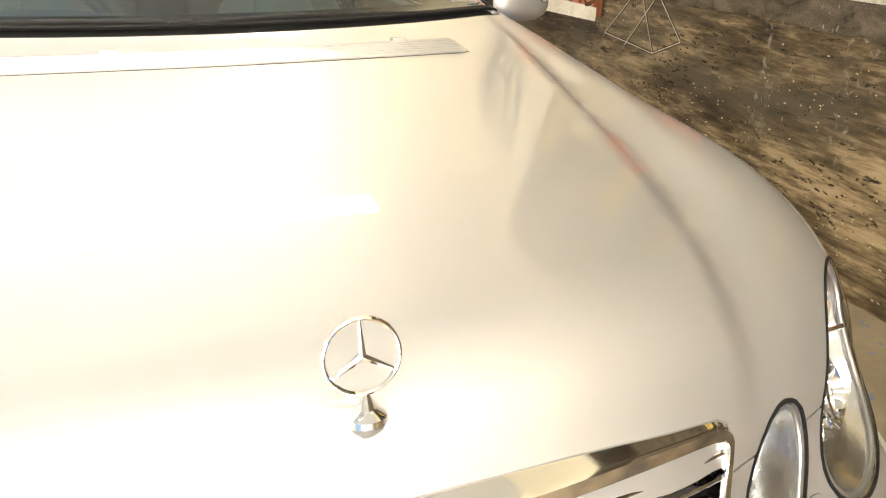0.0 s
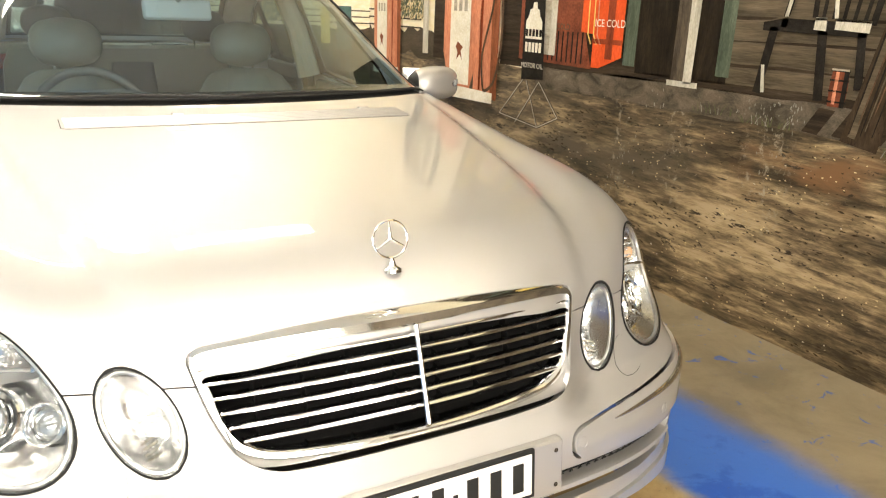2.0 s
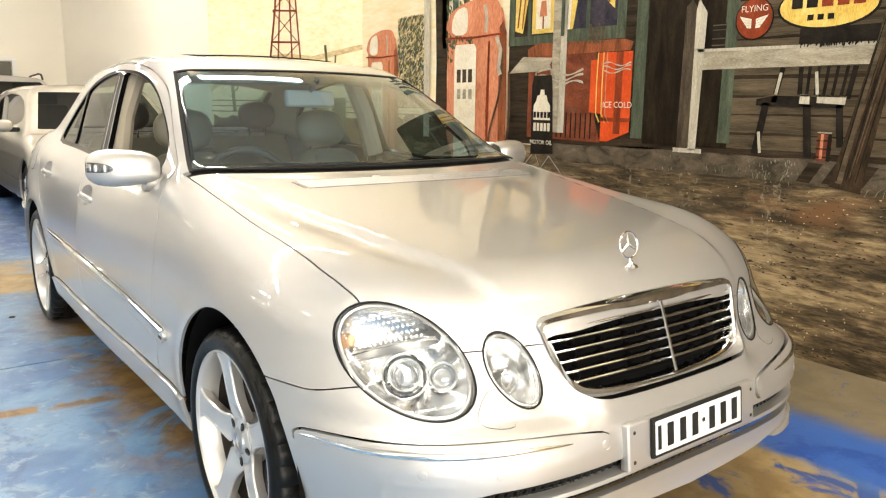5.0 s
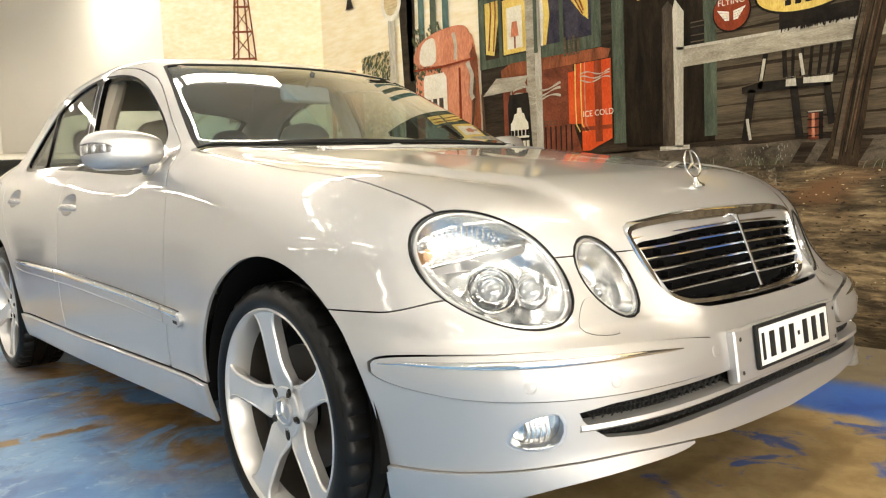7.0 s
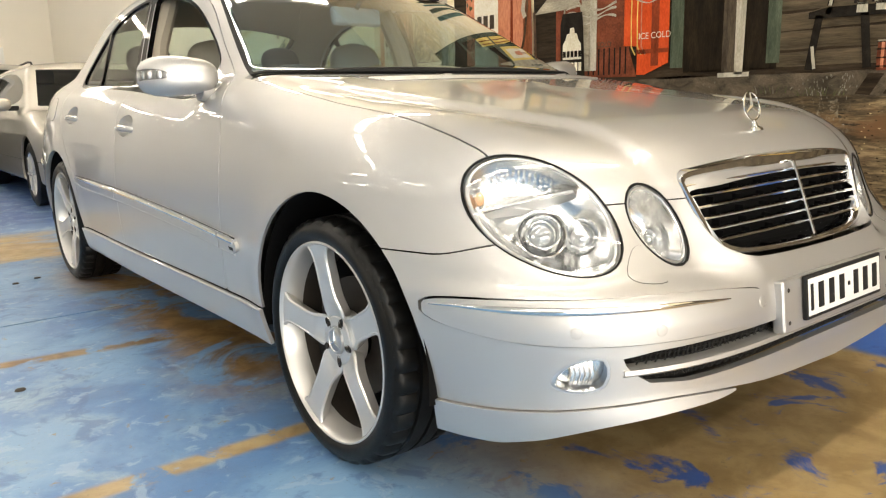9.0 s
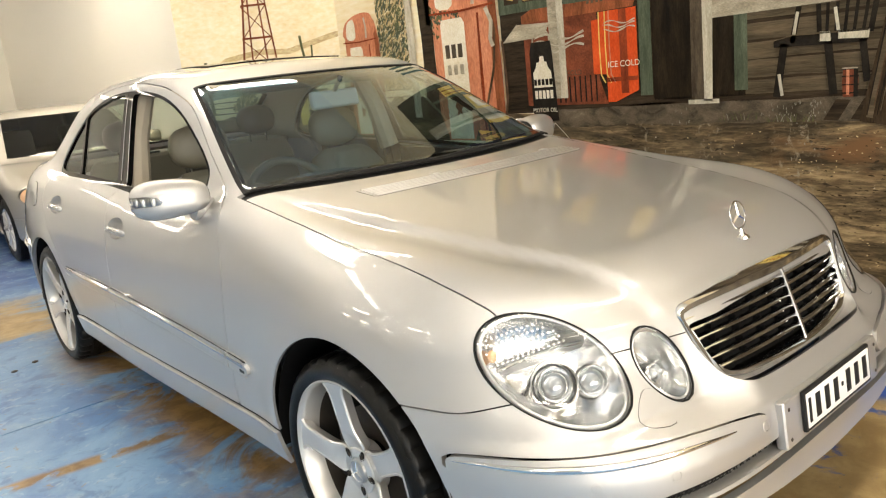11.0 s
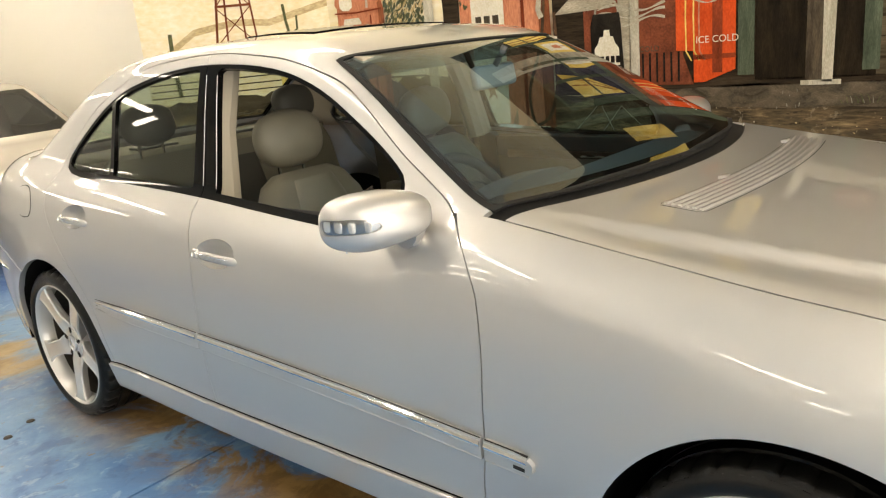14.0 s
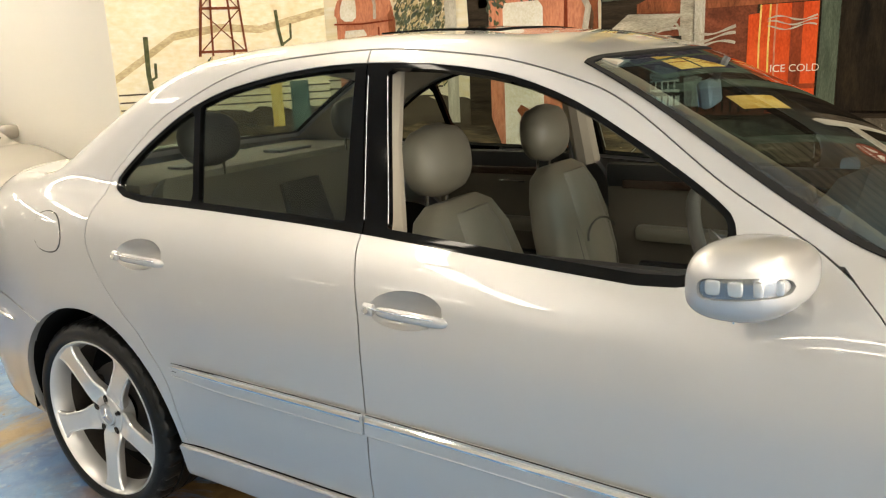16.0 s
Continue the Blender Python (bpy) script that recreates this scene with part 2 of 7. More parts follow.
def settle(f, p, times=5, e=0.002):
    """The points p drawn onto the surface f = 0."""
    for _ in range(times):
        g = np.stack([f(*(p + d).T) - f(*(p - d).T) for d in np.eye(3) * e], 1) / (2 * e)
        p = p - g * (f(*p.T) / np.clip((g * g).sum(1), 0.05, None))[:, None]
    return p


def surface(f, low, high, cell):
    """A mesh of f = 0 in quads (surface nets), its points drawn onto the surface."""
    axes = [np.arange(a, b + cell, cell) for a, b in zip(low, high)]
    n = [len(a) for a in axes]
    val = np.empty(n)
    yy, zz = np.meshgrid(axes[1], axes[2], indexing="ij")
    for i, a in enumerate(axes[0]):
        val[i] = f(np.full(yy.shape, a), yy, zz)
    inside = val < 0
    corner = np.zeros([k - 1 for k in n], int)
    for dx in (0, 1):
        for dy in (0, 1):
            for dz in (0, 1):
                corner += inside[dx:n[0] - 1 + dx, dy:n[1] - 1 + dy, dz:n[2] - 1 + dz]
    cells = np.argwhere((corner > 0) & (corner < 8))
    index = np.full(corner.shape, -1)
    index[tuple(cells.T)] = np.arange(len(cells))
    points = np.array(low) + (cells + 0.5) * cell
    points = settle(f, points)
    quads = []
    for ax in range(3):
        b, c = (ax + 1) % 3, (ax + 2) % 3
        s0, s1 = [slice(None)] * 3, [slice(None)] * 3
        s0[ax], s1[ax] = slice(0, -1), slice(1, None)
        a, d = inside[tuple(s0)], inside[tuple(s1)]
        for way in (0, 1):
            e = np.argwhere(a & ~d if way == 0 else ~a & d)
            e = e[(e[:, b] > 0) & (e[:, c] > 0) & (e[:, b] < n[b] - 1) & (e[:, c] < n[c] - 1)]
            ring = []
            for ob, oc in ((1, 1), (0, 1), (0, 0), (1, 0)):
                k = e.copy()
                k[:, b] -= ob
                k[:, c] -= oc
                ring.append(index[tuple(k.T)])
            q = np.stack(ring, 1)
            quads.append(q if way == 0 else q[:, ::-1])
    return points, np.concatenate(quads)

# ---- mesh helpers ----
def part(name, data, mat, parent=None, label="", smooth=True, normals=None):
    """One mesh object from (points, faces) or a bmesh, under a thing or a part."""
    me = bpy.data.meshes.new(name)
    if isinstance(data, bmesh.types.BMesh):
        bmesh.ops.recalc_face_normals(data, faces=data.faces)
        data.to_mesh(me)
        data.free()
    else:
        v, f = data
        me.from_pydata([tuple(map(float, a)) for a in v], [], [tuple(map(int, a)) for a in f])
    if smooth:
        me.shade_smooth()
        if normals is None:
            me.set_sharp_from_angle(angle=radians(35))
    if normals is not None:
        me.normals_split_custom_set_from_vertices([tuple(map(float, a)) for a in normals])
    for k in (mat if isinstance(mat, (list, tuple)) else [mat]):
        me.materials.append(k)
    ob = new(name, me)
    if parent is not None:
        ob.parent = parent
    if label:
        ob["label"] = label
    return ob


def thing(name, label, category, m=None, group="", kind=""):
    ob = new(name)
    ob.empty_display_size = 0.1
    if m is not None:
        ob.matrix_basis = m
    return tagged(ob, label, category, group, kind)


def cut(mesh, *fields, onto=None):
    """The piece of a mesh (points, faces) where every field is below 0, cut along the fields' own lines."""
    v, f = mesh
    for g in fields:
        if not len(f):
            return v, f
        val = g(*v.T)
        val = np.where(np.abs(val) < 1e-7, 1e-7, val)
        inside = val < 0
        kept, crossed, edges = [], [], {}
        for face in f:
            k = sum(1 for i in face if inside[i])
            if k == len(face):
                kept.append(face)
            elif k:
                crossed.append(face)
                for a, b in zip(face, (*face[1:], face[0])):
                    if inside[a] != inside[b]:
                        edges.setdefault((min(a, b), max(a, b)), len(edges))
        if edges:
            e = np.array(list(edges))
            lo, hi = np.zeros(len(e)), np.ones(len(e))
            a, d, sign = v[e[:, 0]], v[e[:, 1]] - v[e[:, 0]], inside[e[:, 0]]
            for _ in range(14):
                mid = (lo + hi) / 2
                same = (g(*(a + d * mid[:, None]).T) < 0) == sign
                lo, hi = np.where(same, mid, lo), np.where(same, hi, mid)
            made = a + d * ((lo + hi) / 2)[:, None]
            if onto is not None:
                made = settle(onto, made, 2)
            base = len(v)
            v = np.concatenate([v, made])
            for face in crossed:
                poly = []
                for a_, b_ in zip(face, (*face[1:], face[0])):
                    if inside[a_]:
                        poly.append(a_)
                    if inside[a_] != inside[b_]:
                        poly.append(base + edges[(min(a_, b_), max(a_, b_))])
                if len(poly) > 2:
                    kept.append(tuple(poly))
        used = sorted({i for face in kept for i in face})
        order = {k: i for i, k in enumerate(used)}
        v, f = v[used], [tuple(order[i] for i in face) for face in kept]
    return v, f


def shell(name, mesh, mat, parent, depth=0.012, lift=0.0, label="", field=None, back=False):
    """A panel of the body: its outer face, and a rim turned in along its edges."""
    v, f = mesh
    if not len(f):
        return None
    n = slope(field or saloon, v)
    v = v + n * lift
    count = {}
    for face in f:
        for a, b in zip(face, (*face[1:], face[0])):
            count[(a, b)] = count.get((a, b), 0) + 1
    rim = [(a, b) for a, b in count if (b, a) not in count]
    faces = list(f)
    nn = list(n)
    if depth and rim:
        ids = sorted({i for e in rim for i in e})
        top, low = {}, {}
        extra = []
        for i in ids:
            top[i] = len(v) + len(extra)
            extra.append(v[i])
            low[i] = len(v) + len(extra)
            extra.append(v[i] - n[i] * depth)
        v = np.concatenate([v, extra])
        nn += [(0, 0, 0)] * len(extra)
        for a, b in rim:
            faces.append((top[b], top[a], low[a], low[b]))
    ob = part(name, (v, faces), mat, parent, label, normals=nn)
    return ob


def lathe(profile, count=48, axis="x", wave=None):
    """A turned body from a profile of (along the axis, radius)."""
    v, f = [], []
    for k in range(count):
        a = 2 * math.pi * k / count
        for h, r in profile:
            c, s = r * math.cos(a), r * math.sin(a)
            v.append((h, c, s) if axis == "x" else (c, h, s) if axis == "y" else (c, s, h))
    n = len(profile)
    for k in range(count):
        j = (k + 1) % count
        for i in range(n - 1):
            f.append((k * n + i, k * n + i + 1, j * n + i + 1, j * n + i))
    return np.array(v, float), f


def box(bm, size, at=(0, 0, 0), turn=(0, 0, 0), bevel=0.0, segments=2):
    """A bevelled block in a bmesh."""
    made = bmesh.ops.create_cube(bm, size=1.0)
    verts = made["verts"]
    bmesh.ops.scale(bm, vec=size, verts=verts)
    if bevel:
        edges = list({e for a in verts for e in a.link_edges})
        out = bmesh.ops.bevel(bm, geom=edges, offset=bevel, segments=segments, affect="EDGES", profile=0.6)
        verts = list({a for face in out["faces"] for a in face.verts} | {a for a in verts if a.is_valid})
    bmesh.ops.transform(bm, matrix=pose(*at, *turn), verts=verts)
    return bm


def block(name, size, at, mat, parent=None, turn=(0, 0, 0), bevel=0.004, label="", segments=2):
    return part(name, box(bmesh.new(), size, at, turn, bevel, segments), mat, parent, label)


def tube(points, radius, sides=10, closed=False):
    """A round bar along a line of points; the radius may change along it."""
    p = np.array(points, float)
    n = len(p)
    t = np.roll(p, -1, 0) - np.roll(p, 1, 0) if closed else np.gradient(p, axis=0)
    t /= np.linalg.norm(t, axis=1, keepdims=True) + 1e-12
    r = np.broadcast_to(np.array(radius, float), (n,))
    up = np.array([0, 0, 1.0]) if abs(t[0][2]) < 0.9 else np.array([1.0, 0, 0])
    a = np.cross(t[0], up)
    v, f = [], []
    for i in range(n):
        a = a - t[i] * (a @ t[i])
        a /= np.linalg.norm(a)
        b = np.cross(t[i], a)
        for k in range(sides):
            w = 2 * math.pi * k / sides
            v.append(p[i] + r[i] * (math.cos(w) * a + math.sin(w) * b))
    for i in range(n if closed else n - 1):
        j = (i + 1) % n
        for k in range(sides):
            m = (k + 1) % sides
            f.append((i * sides + k, i * sides + m, j * sides + m, j * sides + k))
    if not closed:
        f.append(tuple(range(sides))[::-1])
        f.append(tuple((n - 1) * sides + k for k in range(sides)))
    return np.array(v), f


def ellipsoid(bm, radii, at, turn=(0, 0, 0), power=1.0, u=24, v=14):
    """A rounded body; power below 1 squares it."""
    made = bmesh.ops.create_uvsphere(bm, u_segments=u, v_segments=v, radius=1.0)["verts"]
    for a in made:
        c = a.co
        if power != 1.0:
            c = Vector([math.copysign(abs(k) ** power, k) for k in c])
        a.co = Vector((c.x * radii[0], c.y * radii[1], c.z * radii[2]))
    bmesh.ops.transform(bm, matrix=pose(*at, *turn), verts=made)
    return bm


def join(*meshes):
    v, f, base = [], [], 0
    for a, b in meshes:
        v.append(np.asarray(a))
        f += [tuple(i + base for i in face) for face in b]
        base += len(a)
    return np.concatenate(v), f


def moved(mesh, m):
    v, f = mesh
    h = np.concatenate([v, np.ones((len(v), 1))], 1) @ np.array(m).T
    return h[:, :3], f


def mirrored(mesh):
    v, f = mesh
    return v * (-1, 1, 1), [tuple(reversed(face)) for face in f]

# ---- the silver saloon car: body ----
GAP = 0.0017
car = thing("saloon_car", "silver four-door saloon car with chrome grille, parked on painted floor", "car")
_p, _q = surface(saloon, (-1.0, -0.96, 0.17), (1.0, 4.06, 1.55), 0.018)
_y = _p[_q, 1].mean(1)
BODY = (_p, list(map(tuple, _q[_y > 0.40].tolist())))
FRONT = (_p, list(map(tuple, _q[_y < 0.95].tolist())))
hood_side = spline([-0.9, -0.47, -0.415, -0.31, -0.2, -0.05, 0.2, 0.42, 0.66, 0.9], [0.742, 0.751, 0.762, 0.776, 0.779, 0.777, 0.771, 0.766, 0.762, 0.76])
door_front = spline([0.2, 0.36, 0.54, 0.71, 0.856, 0.945, 1.006, 1.04], [0.655, 0.65, 0.625, 0.622, 0.643, 0.691, 0.75, 0.785])
door_split = spline([0.2, 0.38, 0.58, 0.78, 0.93, 1.0, 1.45], [1.745, 1.741, 1.734, 1.75, 1.783, 1.812, 1.874])
door_back = spline([0.2, 0.346, 0.518, 0.659, 0.746, 0.85, 0.929, 0.985, 1.5], [2.40, 2.42, 2.452, 2.549, 2.658, 2.773, 2.829, 2.838, 2.845])
door_top = spline([0.60, 0.779, 0.967, 1.279, 1.563, 1.872, 2.181, 2.611, 2.838, 2.95], [0.90, 1.024, 1.134, 1.339, 1.413, 1.439, 1.425, 1.289, 1.10, 0.95])
WINDOWS = rounded([(2.86, 1.036), (2.735, 1.175), (2.48, 1.33), (2.156, 1.394), (1.88, 1.413), (1.55, 1.39), (1.335, 1.326), (1.138, 1.212),
                   (1.0, 1.125), (0.945, 1.075), (0.96, 0.950), (1.40, 0.974), (1.812, 1.004), (2.30, 1.023)], 2)
GRILLE_OUT = rounded([(-0.392, 0.725), (-0.403, 0.771), (-0.345, 0.780), (-0.18, 0.793), (0.18, 0.793), (0.345, 0.780), (0.403, 0.771), (0.392, 0.725), (0.375, 0.665), (0.335, 0.593), (0.17, 0.583), (-0.17, 0.583), (-0.335, 0.593), (-0.375, 0.665)], 2)
GRILLE_IN = rounded([(-0.378, 0.725), (-0.389, 0.758), (-0.335, 0.762), (-0.17, 0.770), (0.17, 0.770), (0.335, 0.762), (0.389, 0.758), (0.378, 0.725), (0.368, 0.70), (0.330, 0.607), (0.17, 0.598), (-0.17, 0.598), (-0.330, 0.607), (-0.368, 0.70)], 2)
STRIP = spline([0.3, 0.48, 1.0, 1.73, 2.43, 2.6], [0.505, 0.513, 0.545, 0.575, 0.583, 0.585])


def lamp_shape(c, u, v, a, b):
    c, u, v = np.array(c), np.array(u), np.array(v)
    u = u / np.linalg.norm(u)
    n = np.cross(u, v)
    n /= np.linalg.norm(n)
    v = np.cross(n, u)

    def field(x, y, z):
        d = np.stack([-np.abs(x) - c[0], y - c[1], z - c[2]], -1)
        return (np.sqrt((d @ u / a) ** 2 + (d @ v / b) ** 2 + (d @ n / 0.5) ** 4) - 1) * min(a, b)
    return field


big_lamp = lamp_shape((-0.7016, -0.5842, 0.7008), (-0.534, 0.683, 0.499), (0.666, -0.024, 0.746), 0.1825, 0.1073)
small_lamp = lamp_shape((-0.4783, -0.7048, 0.6685), (-0.388, 0.432, 0.814), (-0.892, 0.045, -0.450), 0.1002, 0.0576)


def arch(x, y, z):
    return np.maximum(0.398 - np.hypot(y + 0.03, z - 0.327), 0.386 - np.hypot(y - 2.834, z - 0.327))


def bumper_line(x, y, z):
    ax = np.abs(x)
    h = 0.622 + 0.030 * step(y, -0.42, -0.585) + 0.065 * step(ax, 0.72, 0.64)
    return np.where(y > -0.15, 0.345, h)


def screen(x, y, z, m=0.0, low=0.0):
    ax = np.abs(x)
    f = np.maximum(0.505 + 0.30 * x * x + m + low - y, y - (1.228 + 0.27 * x * x) + m)
    return np.maximum(f, ax - (0.752 - 0.265 * (y - 0.64)) + m)


def rear_screen(x, y, z, m=0.0):
    ax = np.abs(x)
    f = np.maximum(2.80 + 0.10 * x * x + m - y, y - (3.36 - 0.25 * x * x) + m)
    return np.maximum(np.maximum(f, ax - (0.56 + 0.10 * (y - 2.8)) + m), 1.05 - z)


def windows(x, y, z):
    return np.maximum(outline(WINDOWS, y, z), 0.4 - np.abs(x))


def doors(x, y, z):
    f = np.maximum(np.maximum(z - door_top(y), y - door_back(z)), door_front(z) - y)
    return np.maximum(f, np.maximum(0.35 - np.abs(x), 0.345 - z))


def grille_hole(x, y, z):
    return np.maximum(outline(GRILLE_OUT, x, z), y + 0.4)


def fog_hole(x, y, z):
    f = outline(FOG, np.abs(x), z)
    return np.maximum(f, y + 0.4)


FOG = rounded([(0.775, 0.375), (0.755, 0.420), (0.715, 0.438), (0.688, 0.432), (0.684, 0.388), (0.700, 0.362), (0.745, 0.356)], 2)
INTAKE = rounded([(-0.67, 0.440), (-0.40, 0.452), (0.40, 0.452), (0.67, 0.440), (0.655, 0.405), (0.60, 0.367), (0.30, 0.376), (-0.30, 0.376), (-0.60, 0.367), (-0.655, 0.405)], 1)
MOULD = rounded([(0.896, 0.512), (0.886, 0.538), (0.80, 0.546), (0.55, 0.545), (0.34, 0.532), (0.305, 0.522), (0.305, 0.474), (0.34, 0.462), (0.55, 0.462), (0.80, 0.460), (0.86, 0.474), (0.888, 0.490)], 2)


def intake(x, y, z):
    return np.maximum(outline(INTAKE, x, z), y + 0.6)


def mould(x, y, z):
    return np.maximum(outline(MOULD, np.abs(x), z), y + 0.3)


def away(f, gap=GAP):
    return lambda x, y, z: gap - f(x, y, z)


def within(f, gap=GAP):
    return lambda x, y, z: f(x, y, z) + gap


def right(x, y, z):
    return x


def left(x, y, z):
    return -x


def both(name, mesh_right, mat, parent, **more):
    """A panel of the car's right side and its mirror image."""
    parents = parent if isinstance(parent, (list, tuple)) else (parent, parent)
    return [shell(name, mesh_right, mat, parents[0], **more), shell(name, mirrored(mesh_right), mat, parents[1], **more)]


HALF = cut(BODY, right)
FHALF = cut(FRONT, right)
SHALF = cut((_p, list(map(tuple, _q[(_y > 0.25) & (_y < 2.6)].tolist()))), right, lambda x, y, z: z - 0.36)
hood = shell("bonnet", cut(FRONT, lambda x, y, z: np.abs(x) - hood_side(y) + GAP, lambda x, y, z: 0.7165 + GAP - z,
                           lambda x, y, z: y - (0.462 + 0.29 * x * x), away(big_lamp), away(small_lamp), away(grille_hole)), SILVER, car)
both("front_wing", cut(FHALF, lambda x, y, z: hood_side(y) - np.abs(x) + GAP, lambda x, y, z: bumper_line(x, y, z) + GAP - z,
                       lambda x, y, z: y - door_front(z) + GAP, away(big_lamp), arch), SILVER, car, depth=0.008)
both("sill", cut(SHALF, lambda x, y, z: z - 0.345 + 0.0035, lambda x, y, z: 0.30 - y, lambda x, y, z: y - 2.50, lambda x, y, z: 0.235 - z, arch), SILVER, car, lift=0.013)
skirt_top = spline([0.0, 0.29, 0.45, 0.57, 0.68, 0.78, 0.86, 0.95], [0.313, 0.324, 0.336, 0.341, 0.334, 0.319, 0.306, 0.303])
skirt_low = spline([0.40, 0.442, 0.572, 0.684, 0.734, 0.778, 0.818, 0.95], [0.330, 0.321, 0.311, 0.294, 0.277, 0.252, 0.231, 0.222])
front_bumper = shell("front_bumper", cut(FRONT, lambda x, y, z: y - 0.02, lambda x, y, z: z - bumper_line(x, y, z) + GAP, lambda x, y, z: skirt_top(np.abs(x)) - z, away(big_lamp), away(small_lamp),
                     away(grille_hole), away(intake, 0), away(fog_hole, 0), away(mould, 0.004), arch), SILVER, car, depth=0.02)
for side in (right, left):
    shell("front_lip", cut(FRONT, side, lambda x, y, z: y - 0.02, lambda x, y, z: z - skirt_top(np.abs(x)) + 0.002, lambda x, y, z: skirt_low(np.abs(x)) - z, lambda x, y, z: 0.412 - np.abs(x), arch), SILVER, front_bumper, depth=0.02, lift=0.008)
for side in (right, left):
    bar = shell("bumper_moulding", cut(FRONT, side, mould), SILVER, front_bumper, depth=0.016, lift=0.008)
    xs = np.linspace(0.42, 0.884, 60)
    top_edge = spline([0.42, 0.55, 0.80, 0.86, 0.884], [0.522, 0.527, 0.527, 0.527, 0.522])(xs)
    w = plan_width(-0.3) + side_section(top_edge)
    ys = -(0.9 * np.clip(1 - (xs / w) ** 3.6, 0.0, 1) ** (1 / 3.0)) + 0.04
    q = np.stack([-xs, ys, top_edge], 1)
    q = settle(saloon, q, 8)
    q = q + slope(saloon, q) * 0.0075
    q = q * ((1, 1, 1) if side is right else (-1, 1, 1))
    part("chrome_strip", tube(q, 0.0090 * np.sqrt(np.clip(np.minimum((xs - 0.415) / 0.30, (0.888 - xs) / 0.10), 0.03, 1)), 12), CHROME, front_bumper, "bright chrome strip")
# bright rounded edge along the top of the sills
for sgn in (1, -1):
    q = settle(saloon, np.array([(-0.9, y, 0.336) for y in np.linspace(0.42, 2.42, 40)]))
    part("sill_edge", tube((q + slope(saloon, q) * 0.009) * (sgn, 1, 1), 0.0062, 8), SILVER, car)
# roof, pillars and rear wings in one pressing
TAIL_LAMP = lambda x, y, z: np.maximum(np.maximum(0.50 - np.abs(x), 3.70 - 0.12 * (z - 0.85) - y), np.abs(z - 0.86) - 0.11)
BOOT = lambda x, y, z: np.maximum(np.maximum(np.abs(x) - 0.64 + 0.06 * step(y, 3.5, 3.9), 3.395 - 0.25 * x * x - y), 0.66 - z)
SUNROOF = lambda x, y, z: np.maximum(np.maximum(np.abs(x) - 0.38, np.abs(y - 1.84) - 0.22), 1.35 - z)
rear_top = spline([3.0, 3.1, 3.2, 3.31, 3.5, 4.0], [0.625, 0.646, 0.668, 0.694, 0.71, 0.72])
body_shell = shell("body_shell", cut(BODY, lambda x, y, z: 0.515 + 0.30 * x * x - y, lambda x, y, z: np.where(y < 0.9, np.abs(x) - 0.764, -1.0), away(doors), away(screen, 0), away(rear_screen, 0),
                   lambda x, y, z: np.where(y > 3.15, rear_top(y), 0.345) - z, away(TAIL_LAMP), away(BOOT), arch, away(SUNROOF, 0)), SILVER, car, depth=0.02)
shell("boot_lid", cut(BODY, within(BOOT), away(TAIL_LAMP)), SILVER, car)
shell("rear_bumper", cut(BODY, lambda x, y, z: 2.9 - y, lambda x, y, z: z - rear_top(y) + 0.003, lambda x, y, z: 0.26 - z, arch), SILVER, car, depth=0.02, lift=0.004)
for sgn in (1, -1):
    q = settle(saloon, np.array([(-0.90 + 0.25 * max(0.0, y - 3.6), y, float(np.interp(y, [3.15, 3.35, 3.8], [0.612, 0.630, 0.640]))) for y in np.linspace(3.225, 3.80, 30)]), 8)
    d = slope(saloon, q)
    part("chrome_strip", tube((q + d * 0.010) * (sgn, 1, 1), 0.0075 * np.sqrt(np.clip((q[:, 1] - 3.215) / 0.08, 0.04, 1)), 10), CHROME, car, "bright chrome strip on the rear bumper")
for side in (right, left):
    shell("tail_lamp", cut(BODY, side, within(TAIL_LAMP, 0.001)), RED, car, label="red tail lamp")
shell("roof_lining", cut(BODY, lambda x, y, z: 0.60 + 0.30 * x * x - y, lambda x, y, z: np.where(y < 0.9, np.abs(x) - 0.75, -1.0), away(doors, -0.02), away(screen, 0.0), away(rear_screen, 0.0),
      lambda x, y, z: 1.03 - z, lambda x, y, z: y - 3.3, away(SUNROOF, 0)), FABRIC, car, depth=0.0, lift=-0.022, label="pale grey fabric roof lining")
shell("sunroof_frame", cut(BODY, SUNROOF, away(lambda x, y, z: SUNROOF(x, y, z) + 0.03, 0)), GLOSS_BLACK, car, depth=0.02, lift=-0.006)
shell("sunroof_panel", cut(BODY, lambda x, y, z: SUNROOF(x, y, z) + 0.03), GLOSS_BLACK, car, depth=0.01, lift=0.004, label="slightly raised dark glass sunroof panel")
shell("fuel_flap", cut(BODY, right, lambda x, y, z: outline(rounded([(2.94, 0.868), (3.10, 0.872), (3.125, 0.985), (2.985, 0.992)], 2), y, z)), SILVER, body_shell, depth=0.004, lift=0.003)
shell("flap_seam", cut(BODY, right, lambda x, y, z: outline(rounded([(2.94, 0.868), (3.10, 0.872), (3.125, 0.985), (2.985, 0.992)], 2), y, z) - 0.0034), SEAL, body_shell, depth=0.001, lift=0.001)

